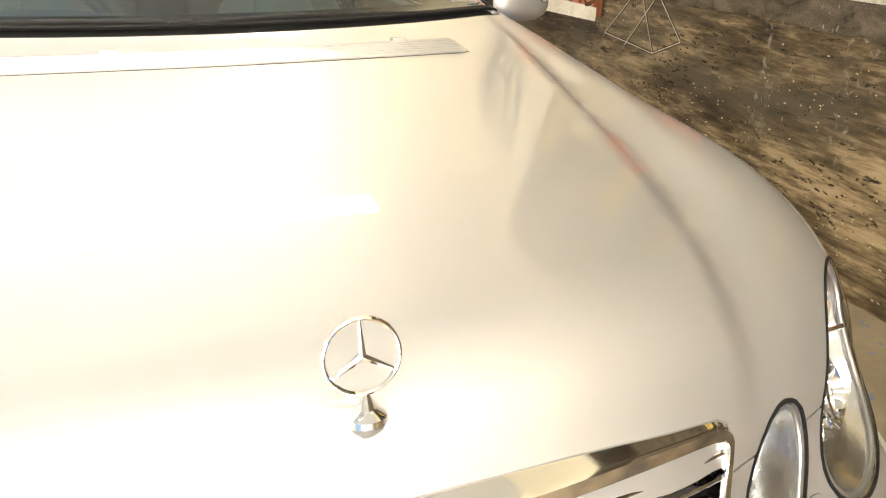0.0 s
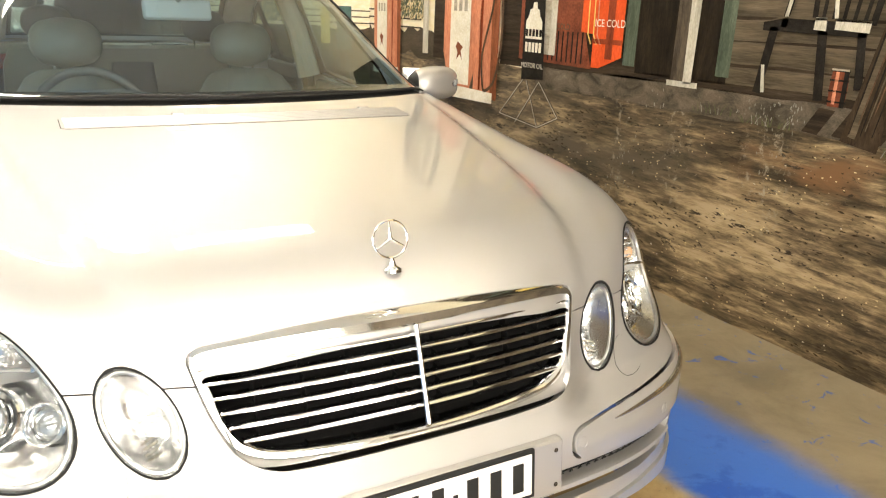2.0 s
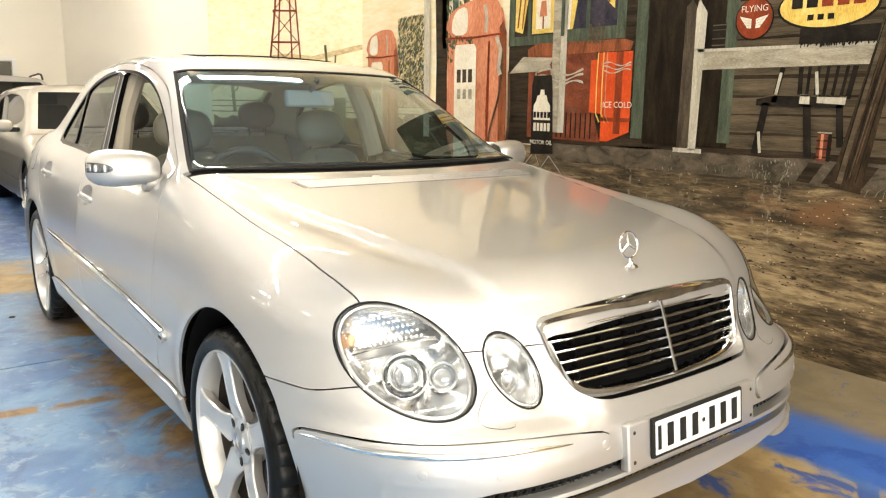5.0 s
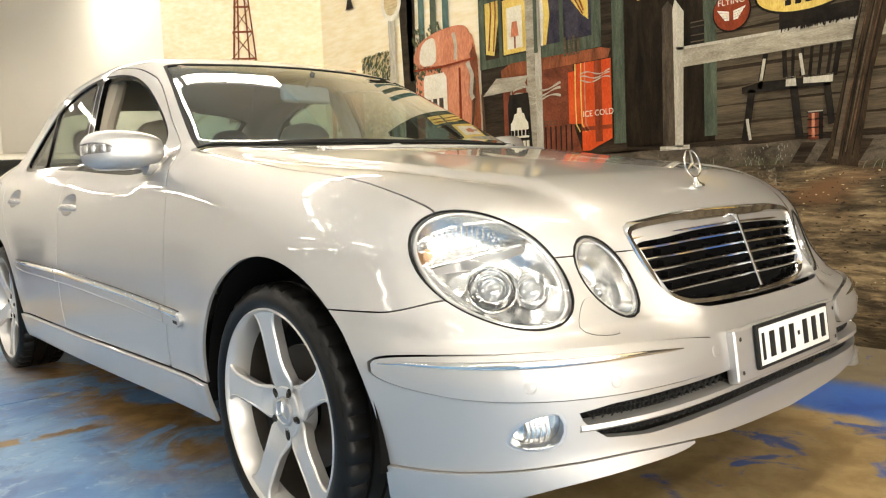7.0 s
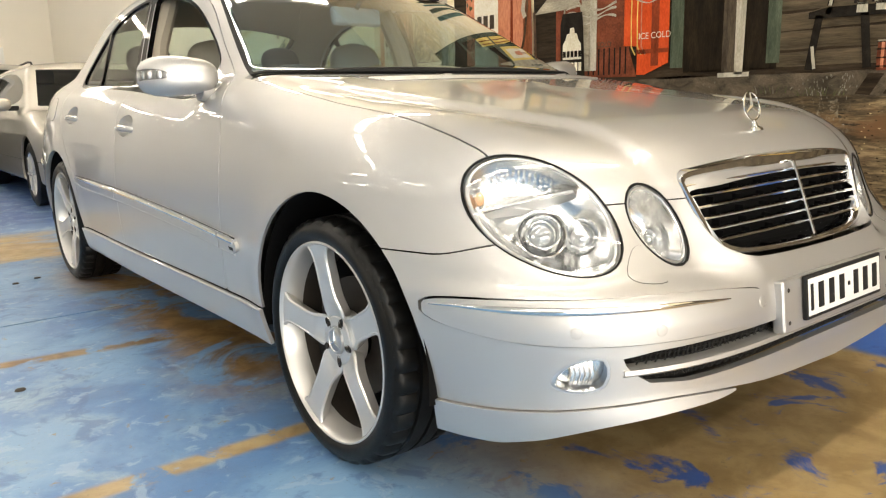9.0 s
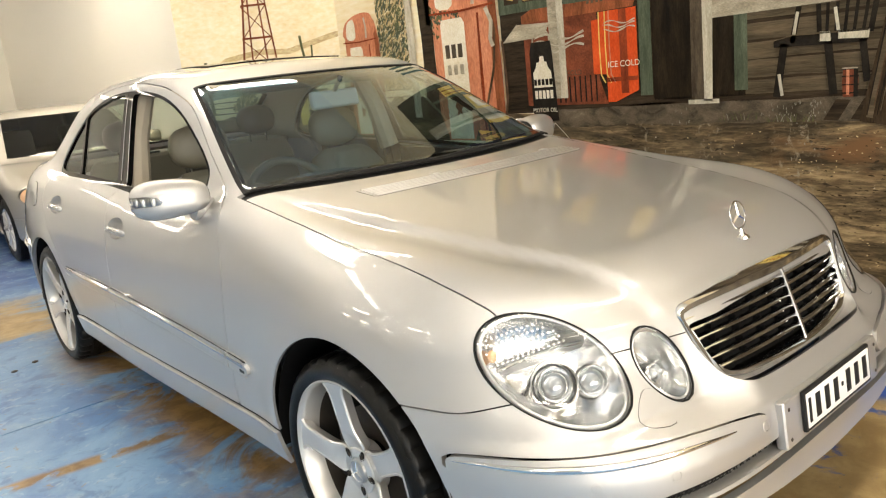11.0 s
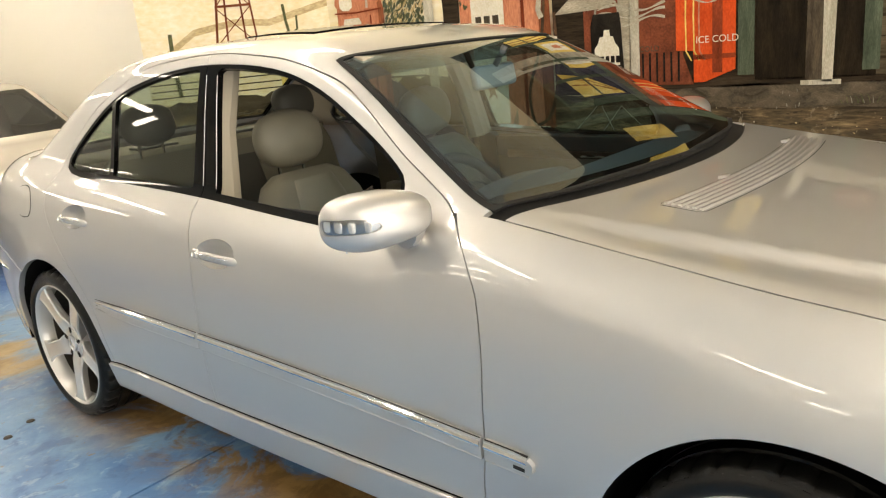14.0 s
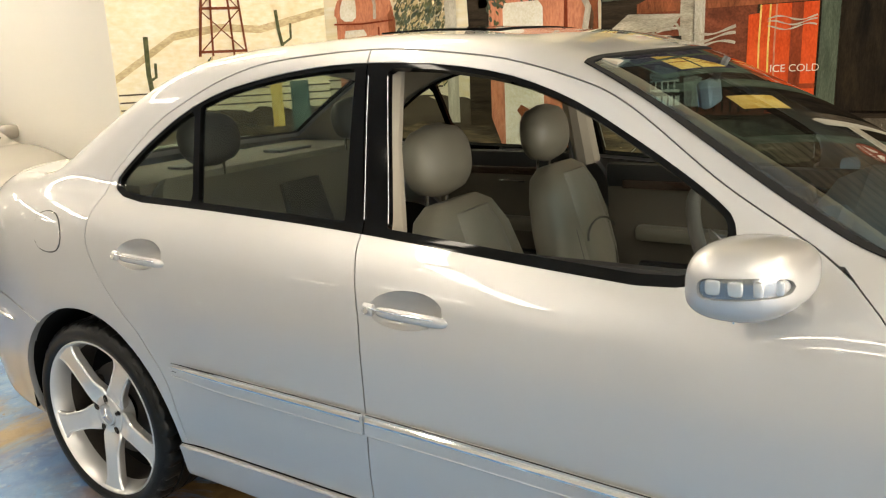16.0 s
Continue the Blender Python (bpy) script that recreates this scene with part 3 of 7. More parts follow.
# screens
SCREEN_MESH = cut(BODY, screen, lambda x, y, z: 0.9 - z)
windscreen = shell("windscreen", SCREEN_MESH, SCREEN, car, depth=0.0)
shell("windscreen_border", cut(SCREEN_MESH, lambda x, y, z: -screen(x, y, z, 0.022, 0.028)), GLOSS_BLACK, windscreen, depth=0.0, lift=-0.005)
shell("tinted_band", cut(SCREEN_MESH, lambda x, y, z: screen(x, y, z, 0.022), lambda x, y, z: 1.10 + 0.27 * x * x - y), TINT, windscreen, depth=0.0, lift=-0.006, label="blue tinted band")
shell("cowl", cut(FRONT, lambda x, y, z: 0.458 + 0.29 * x * x - y, lambda x, y, z: y - (0.525 + 0.30 * x * x), lambda x, y, z: np.abs(x) - 0.80, lambda x, y, z: 0.9 - z), BLACK, car, depth=0.02, lift=-0.012)
back_glass = shell("rear_window", cut(BODY, rear_screen), GLASS, car, depth=0.0)
shell("rear_window_border", cut(BODY, rear_screen, lambda x, y, z: -rear_screen(x, y, z, 0.03)), GLOSS_BLACK, back_glass, depth=0.0, lift=-0.005)
shell("windscreen_seal", cut(BODY, lambda x, y, z: screen(x, y, z, -0.0035), lambda x, y, z: -screen(x, y, z, 0.010), lambda x, y, z: 0.9 - z), SEAL, windscreen, depth=0.006, lift=0.0035, label="black rubber windscreen seal")
windscreen.visible_shadow = False
back_glass.visible_shadow = False

def chrome_bar(name, span, owners):
    """A half-round bright bar along the side mouldings."""
    ys = np.linspace(*span, 24)
    p = settle(saloon, np.stack([np.full(24, -0.91), ys, STRIP(ys) + 0.013], 1))
    p = p + slope(saloon, p) * 0.0075
    p[:, 1] = ys
    r = 0.0105 * np.sqrt(np.clip((2.435 - ys) / 0.25, 0.06, 1))
    for sgn, owner in zip((1, -1), owners):
        part(name, tube(p * (sgn, 1, 1), r, 10), CHROME, owner, "bright chrome strip")
        for dz in (-0.0128, 0.0118):
            part("strip_groove", tube((p + (-0.001, 0, dz)) * (sgn, 1, 1), r * 0.26, 6), MARK, owner)
        low = settle(saloon, np.stack([np.full(24, -0.91), ys, STRIP(ys) - 0.026 * np.sqrt(np.clip((2.5 - ys) / 0.3, 0, 1))], 1))
        part("moulding_edge", tube((low + slope(saloon, low) * 0.010) * (sgn, 1, 1), 0.0032, 8), SILVER, owner)


# doors
DOORS = cut(HALF, within(doors))
for kind in ("front_door", "rear_door"):
    ahead = (lambda x, y, z: y - door_split(z) + GAP) if kind == "front_door" else (lambda x, y, z: door_split(z) - y + GAP)
    piece = cut(DOORS, ahead)
    hy, hz = (1.628, 0.860) if kind == "front_door" else (2.572, 0.899)
    cup = lambda x, y, z: np.hypot((y - hy) / 0.100, (z - hz + 0.05 * (y - hy)) / 0.044) - 1
    leaf = both(kind, cut(piece, away(windows, 0.0), arch, away(cup, 0)), SILVER, car, depth=0.02)
    hole = cut(piece, windows)
    glass_in = lambda x, y, z: outline(WINDOWS, y, z) + 0.012 + 0.008 * step(z, 1.10, 1.02)
    if kind == "front_door":
        panes = [lambda x, y, z: np.maximum(glass_in(x, y, z), y - (1.742 + 0.15 * (z - 1.0)))]
    else:
        bar = lambda z: 2.432 + 0.19 * (z - 1.03)
        panes = [lambda x, y, z: np.maximum(glass_in(x, y, z), np.maximum(1.878 + 0.06 * (z - 1.0) - y, y - bar(z) + 0.013)),
                 lambda x, y, z: np.maximum(glass_in(x, y, z), bar(z) + 0.013 - y)]
    frame_mesh = hole
    for f in panes:
        frame_mesh = cut(frame_mesh, away(f, 0.0))
        for g in both("door_glass", cut(hole, lambda x, y, z, f=f: f(x, y, z) - 0.004), GLASS, leaf, depth=0.0, lift=-0.010):
            g.visible_shadow = False
            if kind == "front_door" and g.parent == leaf[0]:
                # the driver's window is wound down into the door
                g.location = (0.05, 0.0, -0.47)
    both("window_frame", frame_mesh, GLOSS_BLACK, leaf, depth=0.02, lift=-0.003, label="gloss black window frame")
    ends = (0.492, 2.42)
    strip = lambda x, y, z: np.maximum(np.abs(z - STRIP(y)) - 0.026 * np.sqrt(np.clip(step(y, 0.476, 0.535), 0, 1)) * step(y, 2.52, 2.2), np.maximum(ends[0] - y, y - ends[1]))
    both("door_moulding", cut(cut(HALF, lambda x, y, z: y - 2.46, lambda x, y, z: 0.63 - y, ahead), strip), SILVER, leaf, depth=0.010, lift=0.012)
    span = (0.632, 1.727) if kind == "front_door" else (1.742, 2.425)
    chrome_bar("chrome_strip", span, leaf)
    if kind == "front_door":
        tip = both("wing_moulding", cut(FHALF, lambda x, y, z: y - 0.621, strip), SILVER, car, depth=0.012, lift=0.012)
        chrome_bar("chrome_strip", (0.505, 0.619), tip)
        for y0, y1 in ((0.582, 0.606), (0.512, 0.542)):
            both("badge_slot", cut(FHALF, lambda x, y, z: y - y1, lambda x, y, z: y0 - y, lambda x, y, z: np.abs(z - STRIP(y) + 0.010) - 0.0045), MARK, tip, depth=0.002, lift=0.0132)
    if kind == "front_door":
        for sgn, owner in zip((1, -1), leaf):
            # the gloss pillar's edge highlights, modelled as thin silver tubes
            for low, high in (((1.818, 1.022), (1.855, 1.400)), ((1.744, 1.016), (1.795, 1.398))):
                q = settle(saloon, np.array([(-0.72, low[0] + (high[0] - low[0]) * t, low[1] + (high[1] - low[1]) * t) for t in np.linspace(0, 1, 9)]))
                part("pillar_highlight", tube((q + slope(saloon, q) * 0.0005) * (sgn, 1, 1), 0.0012, 6), SATIN, owner, "thin silver line standing for a highlight on the black pillar")
    # handle: a dished cup and a bar across it
    cv, cf = cut(HALF, cup)
    deep = cv - slope(saloon, cv) * (0.036 * np.clip(1 - np.hypot((cv[:, 1] - hy) / 0.100, (cv[:, 2] - hz + 0.05 * (cv[:, 1] - hy)) / 0.044) ** 2, 0, 1) ** 0.5)[:, None]
    for owner, m_ in zip(leaf, ((deep, cf), mirrored((deep, cf)))):
        part("handle_cup", m_, SILVER, owner)
    for sgn, owner in zip((-1, 1), leaf):
        def grip_bar(y0, y1, n, high, thick, out, dz=0.0):
            """A flattened bar bowed out from the door, blunt at both ends."""
            rows = []
            for t in np.linspace(-1, 1, n):
                y = (y0 + y1) / 2 + (y1 - y0) / 2 * t
                z = hz - 0.012 + dz + 0.03 * (y - hy)
                p = settle(saloon, np.array([[-0.88, y, z]]))[0]
                d = slope(saloon, p[None])[0]
                k = max(0.0, 1 - abs(t) ** 7) ** 0.5
                c = p + d * (out * (1 - abs((y - hy) / 0.121) ** 3) - 0.003)
                up = np.array([0, 0, 1.0]) - d * d[2]
                rows.append([c + up * (high * (0.12 + 0.88 * k) * math.sin(w)) + d * (thick * (0.12 + 0.88 * k) * math.cos(w)) for w in np.linspace(0, 2 * math.pi, 14, endpoint=False)])
            v = np.array(rows).reshape(-1, 3) * (-sgn, 1, 1)
            f = [(i * 14 + j, i * 14 + (j + 1) % 14, i * 14 + 14 + (j + 1) % 14, i * 14 + 14 + j) for i in range(n - 1) for j in range(14)]
            return v, f + [tuple(range(14))[::-1], tuple((n - 1) * 14 + j for j in range(14))]
        grip = part("door_handle", grip_bar(hy - 0.117, hy + 0.078, 21, 0.0135, 0.0085, 0.010), SILVER, owner)
        part("lock_cover", grip_bar(hy + 0.081, hy + 0.119, 13, 0.0150, 0.0080, 0.0075), SILVER, grip)
        part("chrome_strip", grip_bar(hy - 0.105, hy + 0.115, 17, 0.0026, 0.0030, 0.0180, 0.004), CHROME, grip)
        q = settle(saloon, np.array([[-0.88, hy + 0.103, hz - 0.012]]))[0]
        d = slope(saloon, q[None])[0]
        c = Vector((q + d * 0.0088) * (-sgn, 1, 1))
        part("key_lock", moved(lathe([(-0.004, 0.0085), (0.0005, 0.0080), (0.0005, 0.0060), (-0.0006, 0.0055), (-0.0006, 0.0003)], 18, "z"), Matrix.Translation(c) @ Vector(d * (-sgn, 1, 1)).to_track_quat("Z", "Y").to_matrix().to_4x4()), CHROME, grip)
    # inner card with an armrest
    for sgn, owner in zip((-1, 1), leaf):
        a, b = (0.80, 1.72) if kind == "front_door" else (1.84, 2.52)
        bm = bmesh.new()
        box(bm, (0.05, b - a, 0.52), (sgn * 0.745, (a + b) / 2, 0.68), (0, -sgn * 4, 0), 0.02)
        card = part("door_card", bm, TRIM, owner)
        block("armrest", (0.07, (b - a) * 0.72, 0.06), (sgn * 0.70, (a + b) / 2, 0.70), LEATHER, card, bevel=0.02)
        block("door_top_trim", (0.045, b - a, 0.100), (sgn * 0.722, (a + b) / 2, 0.925 if kind == "front_door" else 0.965), TRIM_BLACK, card, (0, -sgn * 4, 0), 0.018)
        block("card_pocket", (0.05, (b - a) * 0.6, 0.10), (sgn * 0.722, (a + b) / 2 + 0.05, 0.53), TRIM_BLACK, card, bevel=0.02)
        part("inner_handle", tube([(sgn * 0.700, (a + b) / 2 - 0.10, 0.885), (sgn * 0.688, (a + b) / 2 - 0.04, 0.888), (sgn * 0.700, (a + b) / 2 + 0.02, 0.885)], 0.006, 8), CHROME, card)
        block("wood_strip", (0.012, (b - a) * 0.85, 0.035), (sgn * 0.700, (a + b) / 2, 0.893 if kind == "front_door" else 0.930), WOOD, card, bevel=0.004)

# wheel wells and underside
for sgn in (-1, 1):
    for wy, r in ((-0.03, 0.405), (2.834, 0.393)):
        v, f = [], []
        for x in (0.893, 0.50):
            for k in range(33):
                a = math.pi * (k / 32 * 1.06 - 0.03)
                v.append((sgn * x, wy + r * math.cos(a), 0.327 + r * math.sin(a)))
        f = [(k, k + 1, 34 + k, 33 + k) for k in range(32)] + [tuple(range(33, 66))]
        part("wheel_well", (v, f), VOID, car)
block("underbody", (1.60, 3.2, 0.05), (0, 1.45, 0.235), BLACK, car, bevel=0.01)
block("front_undertray", (1.10, 0.42, 0.04), (0, -0.50, 0.300), BLACK, car, bevel=0.01)
block("engine_bay", (1.10, 0.95, 0.40), (0, -0.10, 0.52), BLACK, car, bevel=0.02)
block("radiator", (1.05, 0.04, 0.42), (0, -0.60, 0.52), BLACK, car, bevel=0.005)

# ---- the saloon's front: grille, lamps, plate ----
def grille_face(x, z):
    return -0.800 + (z - 0.60) * 0.37 + 0.33 * x * x


def ring_frame(outer, inner, proud, deep):
    v, f = [], []
    n = len(outer)
    for (ox, oz), (ix, iz) in zip(outer, inner):
        for t, d in ((0.0, deep), (0.0, -0.004), (0.18, -proud), (0.75, -proud), (1.0, -0.003), (1.0, deep)):
            x, z = ox + (ix - ox) * t, oz + (iz - oz) * t
            v.append((x, grille_face(x, z) + d, z))
    for k in range(n):
        j = (k + 1) % n
        for i in range(5):
            f.append((k * 6 + i, k * 6 + i + 1, j * 6 + i + 1, j * 6 + i))
    return v, f


def resampled(p, n):
    p = np.concatenate([p, p[:1]])
    s = np.concatenate([[0], np.cumsum(np.linalg.norm(np.diff(p, axis=0), axis=1))])
    u = np.linspace(0, s[-1], n, endpoint=False)
    return np.stack([np.interp(u, s, p[:, 0]), np.interp(u, s, p[:, 1])], 1)


def by_angle(p, n, cz):
    """Points of an outline at even angles round (0, cz)."""
    p = resampled(p, 900)
    a = np.arctan2(p[:, 1] - cz, p[:, 0] * 0.35)
    o = np.argsort(a)
    u = np.linspace(-math.pi, math.pi, n, endpoint=False)
    return np.stack([np.interp(u, a[o], p[o, 0], period=2 * math.pi), np.interp(u, a[o], p[o, 1], period=2 * math.pi)], 1)


grille = part("grille_frame", ring_frame(by_angle(GRILLE_OUT, 120, 0.69), by_angle(GRILLE_IN, 120, 0.69), 0.010, 0.06), CHROME, car, "bright chrome grille surround")
v = [(x, grille_face(x, z) + 0.045, z) for x, z in GRILLE_IN]
# the bonnet's edge turned in to the grille
edge = by_angle(GRILLE_OUT, 120, 0.69)
lip_out = settle(saloon, np.array([(x * 1.008, -0.80, 0.69 + (z - 0.69) * 1.02) for x, z in edge]), 8)
lip_in = np.array([(x, grille_face(x, z) - 0.003, z) for x, z in edge])
rows_ = [lip_out - slope(saloon, lip_out) * 0.0015, lip_out * 0.55 + lip_in * 0.45 - slope(saloon, lip_out) * 0.004, lip_in]
vv_ = np.concatenate(rows_)
ff_ = [(r * 120 + k, r * 120 + (k + 1) % 120, r * 120 + 120 + (k + 1) % 120, r * 120 + 120 + k) for r in range(2) for k in range(120)]
part("grille_collar", (vv_, ff_), SILVER, grille)
# black sheet stands for the shade behind the slats
part("grille_back", (v, [tuple(range(len(v)))[::-1]]), VOID, grille)


def half_width(z):
    p = GRILLE_IN[GRILLE_IN[:, 0] > 0]
    p = p[np.argsort(p[:, 1])]
    return float(np.interp(z, p[:, 1], p[:, 0]))


for k in range(6):
    z0 = 0.742 - 0.0245 * k
    w = half_width(z0 + 0.004)
    v, f = [], []
    n = 25
    for i in range(n):
        x = -w + 2 * w * i / (n - 1)
        z = z0 + 0.012 * (1 - (x / 0.37) ** 2)
        y = grille_face(x, z)
        for dy, dz in ((0.004, -0.0035), (-0.004, -0.0025), (-0.0055, 0.001), (-0.003, 0.0030), (0.012, 0.0040), (0.012, 0.001)):
            v.append((x, y + dy, z + dz))
    for i in range(n - 1):
        for j in range(6):
            m = (j + 1) % 6
            f.append((i * 6 + j, i * 6 + m, i * 6 + 6 + m, i * 6 + 6 + j))
    f += [tuple(range(6))[::-1], tuple((n - 1) * 6 + j for j in range(6))]
    part("grille_slat", (v, f), CHROME, grille)
    for i in range(8):
        x = (i - 3.5) * 0.085
        if abs(x) < w - 0.02:
            block("grille_rib", (0.0025, 0.02, 0.016), (x, grille_face(x, z0 + 0.01) + 0.022, z0 + 0.010), VOID, grille, bevel=0.0)
pts = [(0, grille_face(0, z) - 0.007, z) for z in np.linspace(0.600, 0.772, 10)]
part("grille_bar", tube(pts, 0.0055, 10), CHROME, grille)


def lamp(kind, field, centre, u, v, a, b, parent):
    """Headlamps of both sides: seal, housing, inner parts and lens."""
    u, v = Vector(u).normalized(), Vector(v)
    n = u.cross(v).normalized()
    v = n.cross(u)
    if n.y > 0:
        n = -n
    c = Vector(centre)
    for sgn in (-1, 1):
        mesh = cut(FHALF, within(field, 0.0005))
        mesh = mesh if sgn < 0 else mirrored(mesh)
        lens = shell(kind, mesh, LENS, parent, depth=0.004, lift=0.001, label="clear glass headlamp lens")
        lens.visible_shadow = False
        seal = cut(FHALF, lambda x, y, z: field(x, y, z) - 0.0013, lambda x, y, z: -field(x, y, z) - 0.0012)
        shell("lamp_seal", seal if sgn < 0 else mirrored(seal), SEAL, lens, depth=0.004, lift=0.002, label="black rubber seal")
        flip = Matrix.Diagonal((1 if sgn < 0 else -1, 1, 1, 1))

        def put(name, mesh_, mat, label=""):
            m = moved(mesh_, flip)
            if sgn > 0:
                m = (m[0], [tuple(reversed(k)) for k in m[1]])
            return part(name, m, mat, lens, label)

        def spot(s, t, d):
            return c + u * (a * s) + v * (b * t) + n * d
        # bowl
        vv, ff = [], []
        rings = 9
        grid = [(i / (rings - 1), 2 * math.pi * k / 40) for i in range(rings) for k in range(40)]
        on_lens = settle(saloon, np.array([spot(r * math.cos(w), r * math.sin(w), 0) for r, w in grid]))
        vv = [tuple(Vector(q) - n * (0.003 + 0.070 * (1 - r ** 4))) for q, (r, w) in zip(on_lens, grid)]
        for i in range(rings - 1):
            for k in range(40):
                j = (k + 1) % 40
                ff.append((i * 40 + k, i * 40 + j, i * 40 + 40 + j, i * 40 + 40 + k))
        put("lamp_bowl", (np.array(vv), ff), MIRRORED)
        if kind == "headlamp":
            # projector and main-beam reflector with their rings
            for s0, t0, rad, deep in ((-0.10, -0.22, 0.052, 0.044), (-0.10, -0.22, 0.036, 0.036), (-0.50, 0.22, 0.034, 0.052)):
                m = Matrix.Translation(spot(s0, t0, -deep)) @ Matrix((v, n.cross(v), n)).transposed().to_4x4()
                ring = lathe([(0.0, rad), (0.018, rad * 1.05), (0.021, rad), (0.016, rad * 0.90), (0.0, rad * 0.82)], 32, "z")
                put("lamp_ring", moved(ring, m), CHROME)
                if rad < 0.05:
                    ball = lathe([(-0.010, rad * 0.82), (0.002, rad * 0.74), (0.010, rad * 0.5), (0.013, rad * 0.25), (0.014, 0.0005)], 28, "z")
                    put("projector", moved(ball, m), GLOBE)
            # bright inner rim round the lower edge
            rim_ = [tuple(Vector(q) - n * 0.007) for q in settle(saloon, np.array([spot(0.945 * math.cos(w), 0.945 * math.sin(w), 0) for w in np.linspace(0, 2 * math.pi, 56, endpoint=False)]))]
            put("lamp_bezel", tube(rim_, 0.0042, 8, True), SATIN)
            # the visor between the two chambers and the ribbed turn lamp
            bar = []
            for t in np.linspace(0, 1, 16):
                bar.append(tuple(spot(0.60 - 0.76 * t, -0.50 + 1.30 * t + 0.10 * math.sin(math.pi * t), -0.014 - 0.016 * math.sin(math.pi * t))))
            put("lamp_visor", tube(bar, 0.0042, 8), CHROME)
            ledge = [tuple(Vector(q) - n * 0.022 - v * 0.016 * math.sin(math.pi * i / 15) - u * 0.014) for i, q in enumerate(bar)]
            put("lamp_ledge", (np.array(bar + ledge), [(i, i + 1, i + 17, i + 16) for i in range(15)]), SATIN)
            for i in range(14):
                for k in range(5):
                    s0 = 0.62 - 0.60 * i / 13 + 0.085 * k
                    t0 = -0.36 + 1.06 * i / 13 + 0.047 * k
                    if s0 ** 2 + t0 ** 2 < 0.86:
                        bead = moved(lathe([(0.0, 0.0034), (0.0012, 0.0028), (0.0019, 0.0004)], 6, "z"), Matrix.Translation(spot(s0, t0, -0.030)) @ Matrix((u, v, n)).transposed().to_4x4())
                        put("lens_bead", bead, CHROME)
            bulb = bmesh.new()
            ellipsoid(bulb, (0.011, 0.011, 0.015), spot(0.72, -0.25, -0.035), u=14, v=8)
            vv = np.array([q.co[:] for q in bulb.verts])
            ff = [tuple(q.index for q in k.verts) for k in bulb.faces]
            bulb.free()
            put("amber_bulb", (vv, ff), AMBER, "amber turn signal bulb")
        else:
            m = Matrix.Translation(spot(-0.25, 0.0, -0.055)) @ Matrix((v, n.cross(v), n)).transposed().to_4x4()
            put("lamp_ring", moved(lathe([(0.0, 0.024), (0.012, 0.027), (0.014, 0.024), (0.0, 0.016)], 28, "z"), m), MIRRORED)
            put("projector", moved(lathe([(-0.004, 0.016), (0.004, 0.012), (0.008, 0.006), (0.009, 0.0005)], 20, "z"), m), GLOBE)
            rim_ = [tuple(Vector(q) - n * 0.006) for q in settle(saloon, np.array([spot(0.91 * math.cos(w), 0.91 * math.sin(w), 0) for w in np.linspace(0, 2 * math.pi, 44, endpoint=False)]))]
            put("lamp_bezel", tube(rim_, 0.0032, 8, True), SATIN)
            for k in range(4):
                fin = [tuple(spot(-0.62 + 0.10 * k, 0.52 - 0.03 * k - 0.22 * j, -0.030 - 0.006 * j)) for j in range(3)]
                put("lamp_facet", tube(fin, 0.0035, 6), MIRRORED)


GLOBE = material("lamp_globe", (0.42, 0.44, 0.46), 0.03, 0.7, 1.0)
lamp("headlamp", big_lamp, (-0.7016, -0.5842, 0.7008), (-0.534, 0.683, 0.499), (0.666, -0.024, 0.746), 0.1825, 0.1073, car)
lamp("inner_headlamp", small_lamp, (-0.4783, -0.7048, 0.6685), (-0.388, 0.432, 0.814), (-0.892, 0.045, -0.450), 0.1002, 0.0576, car)

# washer covers, sensors, fog lamps
WASHER = rounded([(0.512, 0.612), (0.530, 0.632), (0.556, 0.632), (0.592, 0.592), (0.596, 0.568), (0.545, 0.560), (0.508, 0.564)], 2)
for side in (right, left):
    w = lambda x, y, z: np.maximum(outline(WASHER, np.abs(x), z), y + 0.5)
    shell("washer_seam", cut(FRONT, side, lambda x, y, z: w(x, y, z) - 0.0004), SEAL, front_bumper, depth=0.002, lift=0.0008)
    shell("washer_cover", cut(FRONT, side, w), SILVER, front_bumper, depth=0.003, lift=0.0016)
for x0, z0 in ((0.800, 0.492), (0.605, 0.487), (0.322, 0.497)):
    for sgn in (-1, 1):
        s = settle(saloon, np.array([[sgn * x0, -0.82 + 0.25 * max(0, x0 - 0.6), z0]]), 8)[0]
        n = Vector(slope(saloon, s[None])[0])
        m = Matrix.Translation(Vector(s) + n * 0.006) @ n.to_track_quat("Z", "Y").to_matrix().to_4x4()
        part("parking_sensor", moved(lathe([(-0.004, 0.0135), (0.0015, 0.0130), (0.0022, 0.0118), (0.0006, 0.0110), (0.0022, 0.0095), (0.0028, 0.0004)], 24, "z"), m), SILVER, front_bumper)
